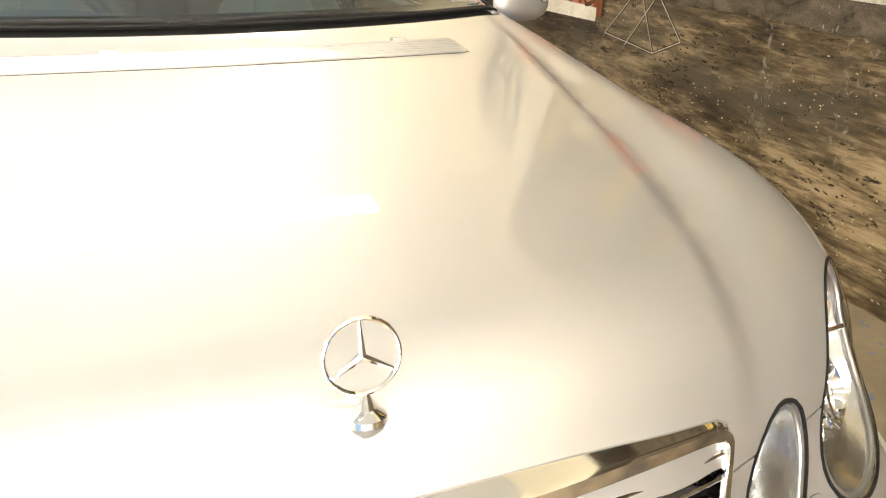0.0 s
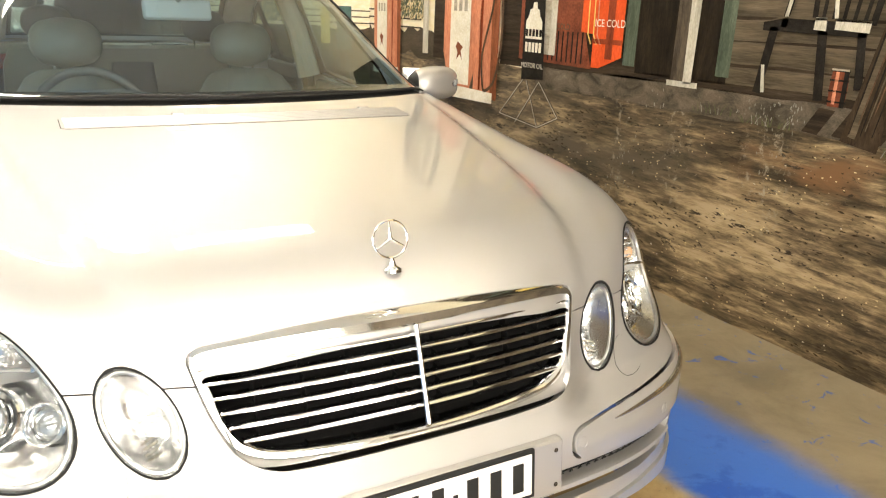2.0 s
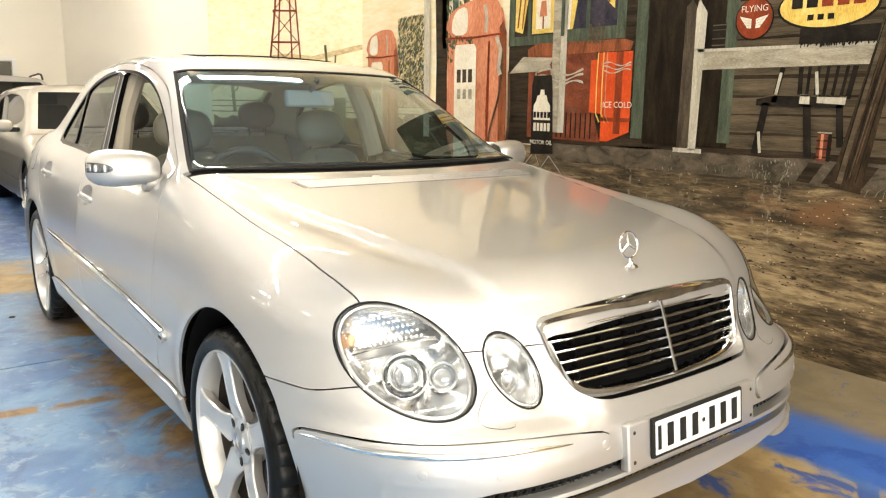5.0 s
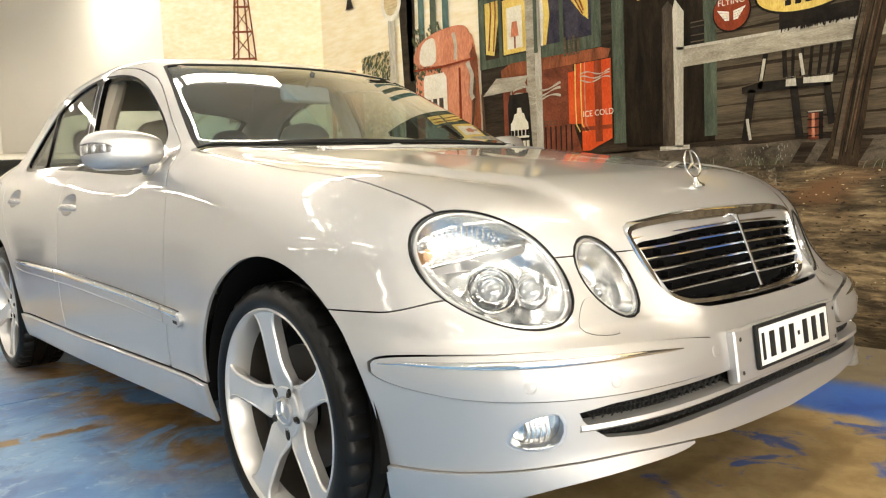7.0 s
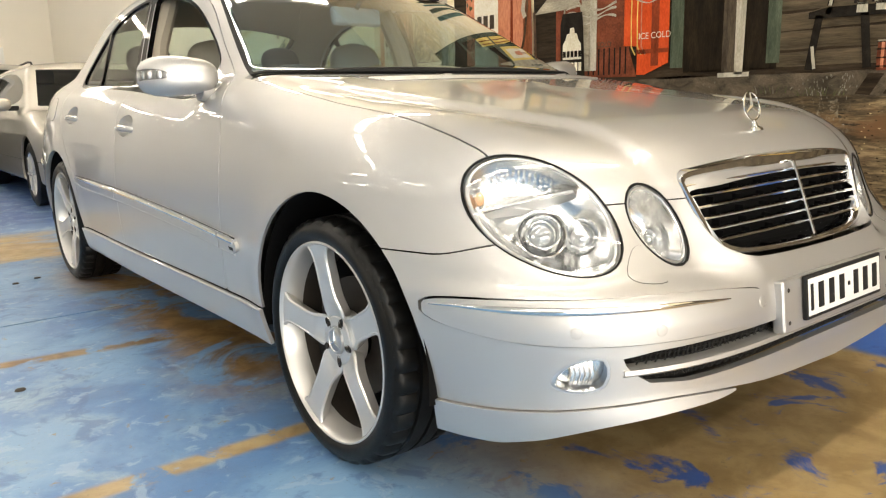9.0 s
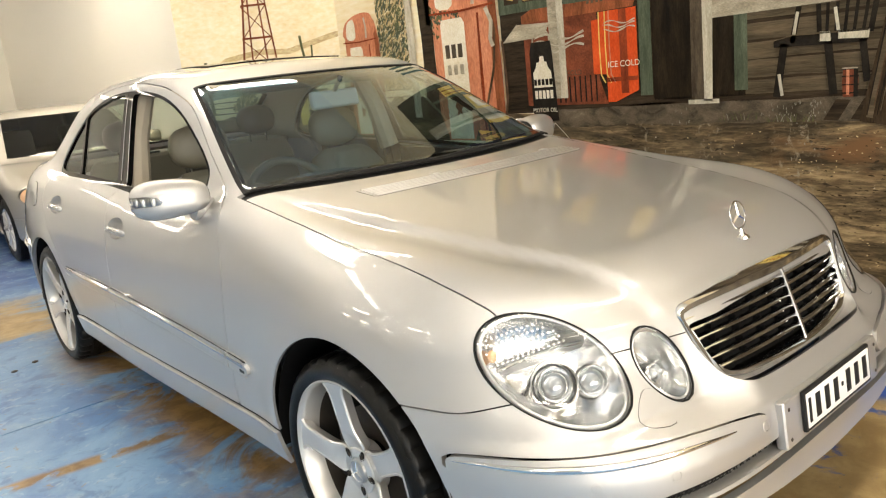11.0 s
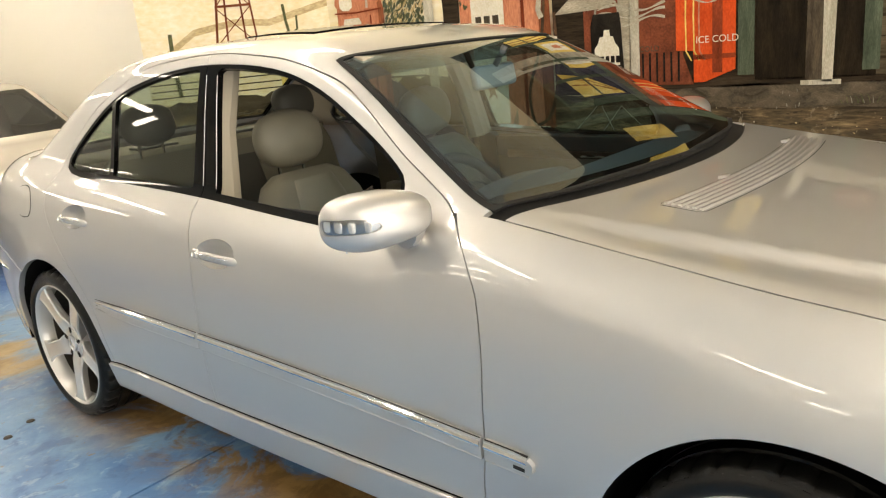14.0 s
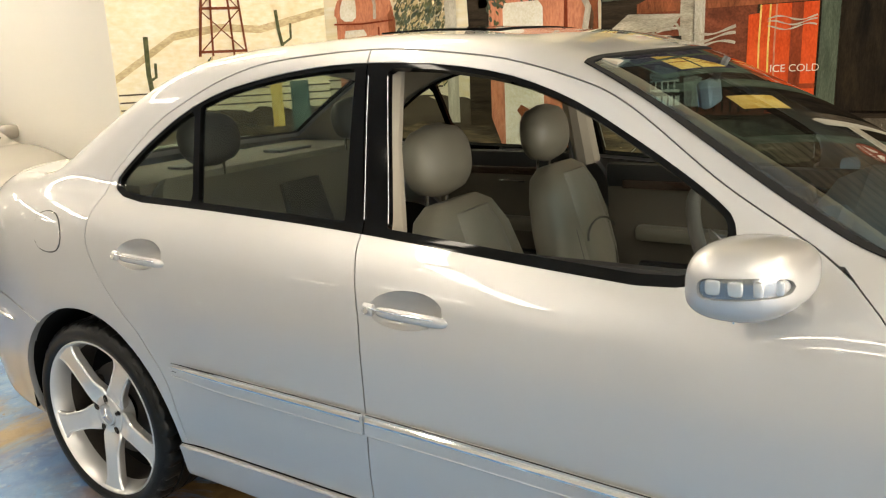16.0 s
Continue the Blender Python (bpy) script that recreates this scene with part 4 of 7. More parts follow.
for side in (right, left):
    fog = shell("fog_lamp", cut(FRONT, side, lambda x, y, z: fog_hole(x, y, z) + 0.001), LENS, front_bumper, depth=0.003, lift=-0.003, label="clear fog lamp")
    fog.visible_shadow = False
    shell("lamp_bowl", cut(FRONT, side, lambda x, y, z: fog_hole(x, y, z) + 0.0), MIRRORED, fog, depth=0.0, lift=-0.035)
    shell("lamp_rim", cut(FRONT, side, lambda x, y, z: fog_hole(x, y, z), lambda x, y, z: -fog_hole(x, y, z) - 0.005), SATIN, fog, depth=0.03, lift=-0.001)
    s = -1 if side is right else 1
    for k in range(5):
        q = settle(saloon, np.array([[s * (0.70 + 0.014 * k), -0.75, 0.395]]), 8)[0]
        part("lamp_facet", tube([(q[0], q[1] + 0.036, 0.372), (q[0], q[1] + 0.028, 0.395), (q[0], q[1] + 0.036, 0.420)], 0.006, 6), MIRRORED, fog)

# lower intake: mesh, blade
shell("intake_mesh", cut(FRONT, lambda x, y, z: intake(x, y, z) - 0.01), MARK, front_bumper, depth=0.0, lift=-0.045, label="black plastic honeycomb mesh")
cells = []
spots = [((k + 0.5 * (row % 2)) * 0.024, 0.372 + row * 0.0125) for row in range(7) for k in range(-27, 28)]
spots = np.array(spots)[outline(INTAKE, *np.array(spots).T) < -0.004]
for q in settle(saloon, np.array([(x, -0.84, z) for x, z in spots]), 6):
    hexa = [(q[0] + 0.011 * math.cos(a), q[1] + 0.026, q[2] + 0.0075 * math.sin(a)) for a in np.linspace(0, 2 * math.pi, 6, endpoint=False)]
    cells.append(tube(hexa, 0.0022, 4, True))
part("honeycomb", join(*cells), BLACK, front_bumper)
v, f = [], []
for i in range(41):
    x = -0.69 + 1.38 * i / 40
    z = 0.412 - 0.012 * (x / 0.69) ** 2
    q = settle(saloon, np.array([[x, -0.84 + 0.1 * abs(x) ** 3, z]]), 8)[0]
    for dy, dz in ((0.03, -0.004), (0.002, -0.009), (-0.006, -0.003), (-0.004, 0.006), (0.03, 0.010)):
        v.append((q[0], q[1] + dy, z + dz))
for i in range(40):
    for j in range(4):
        f.append((i * 5 + j, i * 5 + j + 1, i * 5 + 6 + j, i * 5 + 5 + j))
part("intake_blade", (v, f), SILVER, front_bumper)

# plate on its holder
m = pose(0, -0.866, 0.476, -6, 0, 0)
holder = part("plate_holder", box(bmesh.new(), (0.53, 0.030, 0.118), (0, 0, 0), bevel=0.010, segments=3), SILVER, car)
holder.matrix_local = m
plate = part("number_plate", box(bmesh.new(), (0.376, 0.010, 0.100), (0, -0.021, 0.010), bevel=0.003), MARK, holder, "white number plate in black frame")
part("plate_face", box(bmesh.new(), (0.360, 0.004, 0.084), (0, -0.0255, 0.010), bevel=0.002), WHITE, plate)
for k, x in enumerate((-0.142, -0.092, -0.042, 0.030, 0.080, 0.130)):
    block("plate_bar", (0.024, 0.002, 0.058), (x + 0.018, -0.028, 0.010), MARK, plate, bevel=0.0005)
block("plate_dot", (0.010, 0.002, 0.010), (0.012, -0.028, 0.012), MARK, plate, bevel=0.0005)
block("plate_bar", (0.012, 0.002, 0.060), (-0.166, -0.028, 0.010), MARK, plate, bevel=0.0005)
for x in (-0.245, 0.245):
    for z in (-0.035, 0.038):
        part("screw", moved(lathe([(-0.0165, 0.005), (-0.0175, 0.004), (-0.0170, 0.0004)], 10, "y"), pose(x, 0, z)), STEEL, holder)

# ornament on the bonnet: a ring with three arms on a round foot
s = settle(saloon, np.array([[0, -0.645, 0.85]]), 8)[0]
orn = part("bonnet_ornament", lathe([(-0.004, 0.0195), (0.002, 0.019), (0.005, 0.015), (0.009, 0.0085), (0.018, 0.006), (0.024, 0.004), (0.024, 0.0004)], 28, "z"), CHROME, car, "chrome ring ornament on a round foot")
orn.matrix_local = pose(s[0], s[1], s[2], -12, 0, 0)
R = 0.036
part("ring", tube([(R * math.cos(a), 0, 0.060 + R * math.sin(a)) for a in np.linspace(0, 2 * math.pi, 40, endpoint=False)], 0.0024, 8, True), CHROME, orn)
for a in (90, 210, 330):
    d = Vector((math.cos(radians(a)), 0, math.sin(radians(a))))
    part("arm", tube([(0, 0, 0.060), (d.x * R * 0.5, 0, 0.060 + d.z * R * 0.5), (d.x * R, 0, 0.060 + d.z * R)], [0.0042, 0.0028, 0.0012], 6), CHROME, orn)

# bonnet vents ahead of the windscreen, wipers
xs = np.linspace(-0.49, 0.49, 41)
vent_mid = lambda x: 0.288 + 0.185 * x * x
seam = shell("vent_seam", cut(FRONT, lambda x, y, z: np.maximum(np.abs(y - vent_mid(x)) - 0.0535, np.abs(x) - 0.502), lambda x, y, z: 0.9 - z), SEAL, hood, depth=0.001, lift=0.0006)
tray = shell("vent_panel", cut(FRONT, lambda x, y, z: np.maximum(np.abs(y - vent_mid(x)) - 0.0515, np.abs(x) - 0.500), lambda x, y, z: 0.9 - z), SILVER, hood, depth=0.002, lift=0.0012, label="silver slatted bonnet vent")
for k in range(6):
    q = settle(saloon, np.stack([xs, vent_mid(xs) - 0.0415 + 0.0166 * k, np.full(41, 1.0)], 1), 6)
    part("vent_slat", tube(q + (0, 0, 0.0012), 0.0056, 6), SILVER, tray)
for x in (-0.20, 0.37):
    q = settle(saloon, np.array([[x, vent_mid(x) + 0.052, 1.0]]), 6)[0]
    block("washer_nozzle", (0.032, 0.022, 0.012), tuple(q + (0, 0, 0.004)), SILVER, tray, (-8, 0, 0), 0.004)
for x0, x1, yy in ((-0.60, 0.02, 0.60), (0.52, -0.08, 0.585)):
    pts = []
    for t in np.linspace(0, 1, 14):
        x = x0 + (x1 - x0) * t
        y = 0.512 + 0.30 * x * x + 0.018 * math.sin(math.pi * t * 0.9)
        q = settle(greenhouse, np.array([[x, y, 1.03]]), 6)[0]
        n = slope(greenhouse, q[None])[0]
        pts.append(tuple(q + n * 0.007))
    wiper = part("wiper", tube(pts, 0.006, 8), BLACK, car)
    part("wiper_blade", tube([(a, b + 0.008, c - 0.004) for a, b, c in pts[1:-1]], 0.004, 6), SEAL, wiper)

# door mirrors
LED_BACK = material("indicator_reflector", (0.40, 0.40, 0.41), 0.2, 1.0, grain=0.2, scale=160, relief=0.2)
LED_CELL = material("indicator_cell_white", (0.74, 0.74, 0.74), 0.16, 0.6, 0.6, grain=0.3, scale=220, relief=0.6)
for sgn in (-1, 1):
    def shape(x, y, z):
        # a rounded pod, blunt at its glass
        u = (x + 0.903) / 0.120
        w = (y - 0.893) / 0.090
        h = (z - 1.030) / (np.where(z > 1.030, 0.068, 0.061) - 0.008 * u)
        f = (np.abs(u) ** 2.7 + np.abs(w + 0.32 * u) ** 2.4 + np.abs(h) ** 2.9) ** (1 / 2.6) - 1
        return smax(f * 0.07, y - 0.950 + 0.45 * (x + 0.905), 0.014)
    p, q = surface(shape, (-1.06, 0.75, 0.92), (-0.75, 1.05, 1.14), 0.0085)
    pod = (p, [tuple(int(i) for i in k) for k in q])
    led = lambda x, y, z: np.maximum(outline(rounded([(0.819, 1.037), (0.829, 1.051), (0.858, 1.057), (0.886, 1.056), (0.916, 1.054), (0.958, 1.051), (0.958, 1.018), (0.93, 1.018), (0.906, 1.020), (0.881, 1.022), (0.844, 1.023), (0.824, 1.025)], 2), y, z), x + 0.905)
    base_end = lambda x, y, z: -0.822 - 0.25 * (y - 0.893) - x
    shell_mesh = cut(pod, lambda x, y, z: 0.0006 - led(x, y, z), lambda x, y, z: -base_end(x, y, z))
    ob = shell("door_mirror", shell_mesh if sgn < 0 else mirrored(shell_mesh), SILVER, car, depth=0.006, field=shape if sgn < 0 else (lambda x, y, z: shape(-x, y, z)), label="silver door mirror with clear indicator strip")
    fld = shape if sgn < 0 else (lambda x, y, z: shape(-x, y, z))
    end_cap = cut(pod, base_end)
    shell("mirror_gasket", end_cap if sgn < 0 else mirrored(end_cap), BLACK, ob, depth=0.004, lift=-0.003, field=fld)
    strip = cut(pod, led)
    ind = shell("indicator", strip if sgn < 0 else mirrored(strip), LENS, ob, depth=0.002, lift=-0.001, field=fld)
    ind.visible_shadow = False
    shell("indicator_back", strip if sgn < 0 else mirrored(strip), LED_BACK, ob, depth=0.0, lift=-0.005, field=fld)
    for k in range(4):
        b2 = bmesh.new()
        at_ = settle(shape, np.array([[-1.0 + 0.02 * (k < 1), (0.845, 0.873, 0.902, 0.931)[k], 1.037]]), 8)[0]
        at_ = at_ - slope(shape, at_[None])[0] * 0.009
        ellipsoid(b2, (0.006, 0.0128, 0.0135), (-sgn * at_[0], at_[1], at_[2]), power=0.55, u=16, v=10)
        part("indicator_cell", b2, LED_CELL, ob)
    part("mirror_foot", tube([(sgn * 0.845, 0.86, 0.985), (sgn * 0.80, 0.86, 0.975), (sgn * 0.765, 0.86, 0.985)], [0.036, 0.028, 0.032], 14), SILVER, ob)
    part("mirror_glass", box(bmesh.new(), (0.20, 0.004, 0.115), (sgn * 0.905, 0.944, 1.03), (0, 0, -sgn * 24), 0.002), MIRRORED, ob)

# ---- the saloon's wheels ----
def make_wheel(parent, m, turn, rotor=True):
    """A five-spoke alloy wheel; its outer face looks to -x."""
    # tyre with grooves
    prof = [(-0.098, 0.2600), (-0.112, 0.268), (-0.119, 0.280), (-0.120, 0.293), (-0.116, 0.303), (-0.110, 0.309), (-0.109, 0.3105), (-0.103, 0.3195), (-0.094, 0.3245),
            (-0.056, 0.327), (-0.054, 0.320), (-0.046, 0.320), (-0.044, 0.327), (-0.006, 0.3275), (-0.004, 0.320), (0.004, 0.320), (0.006, 0.3275),
            (0.044, 0.327), (0.046, 0.320), (0.054, 0.320), (0.056, 0.327), (0.094, 0.3245), (0.108, 0.310), (0.121, 0.290), (0.112, 0.268), (0.098, 0.2600)]
    v, f = lathe(prof, 144, "x")
    n = len(prof)
    for k in range(0, 144, 4):
        for i in (6, 7, 8, 9, 20, 21, 22):
            c = v[k * n + i]
            c[1:] *= 1 - 0.008 / math.hypot(c[1], c[2])
    wheel = part("wheel", (v, f), RUBBER, parent, "black low-profile tyre on silver five-spoke alloy rim")
    wheel.matrix_local = m
    # rim barrel and lip
    rim = part("rim", lathe([(-0.100, 0.2620), (-0.107, 0.2675), (-0.112, 0.2665), (-0.1135, 0.2625), (-0.109, 0.2580), (-0.095, 0.2535), (-0.075, 0.2470), (-0.050, 0.2430)], 72, "x"), ALLOY, wheel)
    part("rim_barrel", lathe([(-0.050, 0.2430), (0.0, 0.238), (0.085, 0.242), (0.10, 0.2600)], 72, "x"), STEEL, rim)
    # spokes
    stations = np.linspace(0.040, 0.256, 13)
    half = spline([0.04, 0.075, 0.11, 0.14, 0.21, 0.235, 0.256], [0.032, 0.046, 0.037, 0.0335, 0.034, 0.040, 0.058])
    face = spline([0.04, 0.07, 0.12, 0.20, 0.256], [-0.072, -0.080, -0.092, -0.100, -0.106])
    for s in range(5):
        v, f = [], []
        cols = (-1.0, -0.93, -0.80, -0.74, 0.74, 0.80, 0.93, 1.0)
        drop = (0.006, 0.0012, 0.0, 0.0018, 0.0018, 0.0, 0.0012, 0.006)
        for r in stations:
            w = float(half(r))
            for c, d in zip(cols, drop):
                v.append((float(face(r)) + d, c * w, r))
            v.append((float(face(r)) + 0.034, 0.70 * w, r))
            v.append((float(face(r)) + 0.034, -0.70 * w, r))
        k = len(cols) + 2
        for i in range(len(stations) - 1):
            for j in range(k):
                e = (j + 1) % k
                f.append((i * k + j, i * k + e, i * k + k + e, i * k + k + j))
        part("spoke", moved((np.array(v), f), pose(0, 0, 0, turn + 72 * s, 0, 0)), ALLOY, rim)
    hub = part("hub", lathe([(-0.030, 0.072), (-0.072, 0.070), (-0.080, 0.062), (-0.082, 0.040), (-0.078, 0.036)], 40, "x"), ALLOY, rim)
    part("centre_cap", lathe([(-0.078, 0.037), (-0.087, 0.035), (-0.089, 0.030), (-0.086, 0.028), (-0.087, 0.0005)], 36, "x"), SATIN, rim, "round centre cap with three-armed emblem")
    for a in (90, 210, 330):
        d = (math.cos(radians(a)), math.sin(radians(a)))
        part("emblem_arm", tube([(-0.088, 0, 0), (-0.089, d[0] * 0.014, d[1] * 0.014), (-0.0885, d[0] * 0.028, d[1] * 0.028)], [0.004, 0.0026, 0.001], 6), CHROME, rim)
    for s in range(5):
        a = radians(turn + 72 * s + 36)
        part("bolt_hole", moved(lathe([(-0.0810, 0.0098), (-0.0826, 0.0094), (-0.0800, 0.0088), (-0.0828, 0.0005)], 16, "x"), pose(0, 0.056 * -math.sin(a), 0.056 * math.cos(a), math.degrees(a), 0, 0) @ Matrix.Diagonal((1, 1, 1.7, 1))), MARK, rim)
        part("wheel_bolt", moved(lathe([(-0.078, 0.0065), (-0.0845, 0.006), (-0.0845, 0.0004)], 6, "x"), pose(0, 0.052 * -math.sin(a), 0.052 * math.cos(a))), STEEL, rim)
    part("brake_disc", lathe([(-0.012, 0.06), (-0.018, 0.07), (-0.018, 0.160), (-0.010, 0.160), (-0.010, 0.06)], 48, "x"), STEEL, wheel)
    # black disc added for the shade seen between the spokes
    part("gap_shade_disc", lathe([(0.030, 0.2400), (0.032, 0.0005)], 40, "x"), VOID, wheel)
    block("brake_caliper", (0.05, 0.07, 0.14), (-0.010, 0.125, 0.03), STEEL, wheel, bevel=0.012)
    return wheel


for wy, turn in ((0.0, -9), (2.854, 36)):
    make_wheel(car, pose(-0.785, wy, 0.327), turn)
    make_wheel(car, pose(0.785, wy, 0.327, 0, 0, 180), turn)

# ---- the saloon's cabin ----
block("cabin_floor", (1.40, 2.2, 0.04), (0, 1.75, 0.29), CARPET, car, bevel=0.01)
block("firewall", (1.46, 0.05, 0.60), (0, 0.62, 0.62), DASH, car, bevel=0.01)
block("rear_bulkhead", (1.36, 0.05, 0.62), (0, 2.92, 0.62), CARPET, car, bevel=0.01)
block("parcel_shelf", (1.30, 0.46, 0.04), (0, 3.05, 1.035), TRIM, car, bevel=0.012)


def lump(name, rows, mat, parent, label="", power=3.0, sides=28):
    """A padded form lofted through rounded sections: (centre x, y, z, half width, half height, tilt of the section in degrees)."""
    v, f = [], []
    for x, y, z, w, h, tilt in rows:
        c, s = math.cos(radians(tilt)), math.sin(radians(tilt))
        for k in range(sides):
            a = 2 * math.pi * k / sides
            ca, sa = math.cos(a), math.sin(a)
            px = math.copysign(abs(ca) ** (2 / power), ca) * w
            pq = math.copysign(abs(sa) ** (2 / power), sa) * h
            v.append((x + px, y + pq * c, z + pq * s))
    n = len(rows)
    for i in range(n - 1):
        for k in range(sides):
            j = (k + 1) % sides
            f.append((i * sides + k, i * sides + j, i * sides + sides + j, i * sides + sides + k))
    f += [tuple(range(sides))[::-1], tuple((n - 1) * sides + k for k in range(sides))]
    bm = bmesh.new()
    me = bpy.data.meshes.new("tmp")
    me.from_pydata([tuple(map(float, a)) for a in v], [], f)
    bm.from_mesh(me)
    bpy.data.meshes.remove(me)
    return part(name, bm, mat, parent, label)


def head_rest(x, y, z, parent, mat, s=1.0):
    rows = []
    for t in np.linspace(-1, 1, 13):
        k = math.sqrt(max(0.0, 1 - abs(t) ** 2.4))
        rows.append((x, y + 0.012 * t, z + 0.098 * t * s, (0.030 + 0.108 * k) * s, (0.012 + 0.055 * k) * s, -8))
    rest = lump("head_rest", rows, mat, parent, "", 2.3)
    for d in (-0.055, 0.055):
        part("head_rest_post", tube([(x + d, y + 0.01, z - 0.19), (x + d, y + 0.005, z - 0.06)], 0.006, 8), CHROME, rest)
    return rest


for sx in (-0.375, 0.375):
    base = lump("seat_cushion", [(sx, 1.20, 0.55, 0.20, 0.02, 80), (sx, 1.22, 0.55, 0.245, 0.075, 82), (sx, 1.45, 0.53, 0.255, 0.085, 90), (sx, 1.70, 0.50, 0.25, 0.08, 95), (sx, 1.74, 0.50, 0.22, 0.04, 95)], LEATHER, car, "grey leather front seat")
    lump("seat_insert", [(sx, 1.24, 0.585, 0.13, 0.045, 84), (sx, 1.46, 0.565, 0.14, 0.060, 90), (sx, 1.68, 0.54, 0.13, 0.045, 95)], LEATHER, base)
    back = [(0.44, 1.66, 0.215, 0.06), (0.52, 1.675, 0.25, 0.085), (0.66, 1.70, 0.255, 0.09), (0.80, 1.735, 0.25, 0.085), (0.91, 1.765, 0.225, 0.075), (0.985, 1.79, 0.175, 0.062), (1.015, 1.80, 0.12, 0.035)]
    rest = lump("seat_back", [(sx, y, z, w, h, -14) for z, y, w, h in back], LEATHER, base)
    lump("back_insert", [(sx, y - 0.022, z, w * 0.56, h * 0.98, -14) for z, y, w, h in back[:-1]], LEATHER, rest)
    for d in (-1, 1):
        pts = [(sx + d * w * 0.60, y - h * 0.92, z) for z, y, w, h in back[:-1]]
        part("seam", tube(pts, 0.004, 6), LEATHER_DARK, rest)
    head_rest(sx, 1.838, 1.128, rest, LEATHER, 1.04)
    arc = [(sx + 0.135 * math.cos(w), 0, 0.760 + 0.060 * math.sin(w)) for w in np.linspace(0.1, math.pi - 0.1, 14)]
    part("seam", tube([(x, float(spline([0.44, 0.66, 0.80, 0.985], [1.66, 1.70, 1.735, 1.79])(z)) - 0.108, z) for x, _, z in arc], 0.004, 6), LEATHER_DARK, rest)
bench = lump("rear_seat", [(0, 2.24, 0.53, 0.60, 0.03, 85), (0, 2.27, 0.53, 0.64, 0.085, 88), (0, 2.50, 0.52, 0.65, 0.09, 90), (0, 2.72, 0.50, 0.64, 0.08, 92)], LEATHER, car, "grey leather rear bench", 4.0)
rb = [(0.48, 2.68, 0.64, 0.07), (0.62, 2.71, 0.645, 0.085), (0.80, 2.76, 0.64, 0.08), (0.96, 2.79, 0.63, 0.07), (1.035, 2.80, 0.60, 0.055), (1.060, 2.805, 0.57, 0.03)]
rear_back = lump("rear_back", [(0, y, z, w, h, -16) for z, y, w, h in rb], LEATHER, bench, "", 5.0)
lump("armrest", [(0, 2.655, 0.60, 0.11, 0.05, -16), (0, 2.69, 0.78, 0.12, 0.06, -16), (0, 2.74, 0.97, 0.11, 0.05, -16)], LEATHER_DARK, rear_back, "", 4.0)
for sx in (-0.40, 0.40):
    head_rest(sx, 2.745, 1.180, rear_back, LEATHER_DARK, 0.90)
for sx in (-0.25, 0.25):
    block("shelf_speaker", (0.20, 0.10, 0.012), (sx, 3.0, 1.062), DASH, car, bevel=0.005)

# facia, wheel, console
rows = [(0, 0.59, 0.93, 0.69, 0.02, 60), (0, 0.65, 0.950, 0.70, 0.050, 70), (0, 0.77, 0.935, 0.72, 0.085, 80), (0, 0.88, 0.885, 0.715, 0.085, 90), (0, 0.96, 0.80, 0.70, 0.06, 100), (0, 0.98, 0.74, 0.69, 0.03, 100)]
facia = lump("dashboard", rows, DASH, car, "dark grey dashboard with wood strip", 5.0)
lump("binnacle", [(-0.365, 0.76, 0.985, 0.15, 0.02, 80), (-0.365, 0.80, 0.985, 0.19, 0.055, 85), (-0.365, 0.90, 0.965, 0.19, 0.06, 90), (-0.365, 0.93, 0.955, 0.17, 0.045, 90)], DASH, facia)
part("wood_strip", tube([(x, 0.955 - 0.05 * (x / 0.7) ** 4, 0.865) for x in np.linspace(-0.69, 0.69, 12)], 0.018, 8), WOOD, facia)
for x in (-0.62, -0.08, 0.08, 0.62):
    block("air_vent", (0.11, 0.02, 0.05), (x, 0.962, 0.905), BLACK, facia, (-20, 0, 0), 0.01)
block("console", (0.24, 1.1, 0.30), (0, 1.45, 0.45), DASH, car, bevel=0.04)
block("console_lid", (0.20, 0.36, 0.05), (0, 1.72, 0.62), LEATHER, car, bevel=0.02)
part("gear_lever", tube([(0, 1.32, 0.58), (0, 1.34, 0.66), (0, 1.345, 0.70)], [0.012, 0.014, 0.022], 12), BLACK, car)
wm = pose(-0.365, 1.03, 0.905, 0, 0, 0) @ pose(0, 0, 0, 64, 0, 0)
sw = part("steering_wheel", tube([(0.185 * math.cos(a), 0.185 * math.sin(a), 0) for a in np.linspace(0, 2 * math.pi, 48, endpoint=False)], 0.0165, 12, True), LEATHER_DARK, car, "grey leather steering wheel")
sw.matrix_local = wm
hubm = bmesh.new()
ellipsoid(hubm, (0.085, 0.075, 0.030), (0, -0.005, -0.015), power=0.8)
part("wheel_hub", hubm, DASH, sw)
for a in (0, 180, 270):
    d = (math.cos(radians(a)), math.sin(radians(a)))
    part("wheel_spoke", tube([(d[0] * 0.06, d[1] * 0.06, -0.012), (d[0] * 0.18, d[1] * 0.18, 0)], [0.028, 0.015], 10), DASH, sw)
part("steering_column", tube([(-0.365, 1.02, 0.90), (-0.365, 0.90, 0.83)], [0.035, 0.045], 12), DASH, car)
# inside mirror, sun visors, belts, pillars
# the case's pale colour stands for the reflection on it
MIRROR_CASE = material("grey_plastic_with_reflection", (0.42, 0.42, 0.40), 0.4, grain=0.2, scale=400, relief=0.2)
im = part("inside_mirror", box(bmesh.new(), (0.25, 0.035, 0.075), (0, 0, 0), bevel=0.018, segments=3), MIRROR_CASE, car, "inside mirror, its reflection put in as pale grey")
im.matrix_local = pose(-0.03, 1.165, 1.285, -8, 0, 6)
part("mirror_stem", tube([(0, -0.01, 0.03), (0.02, -0.05, 0.085)], 0.010, 8), DASH, im)
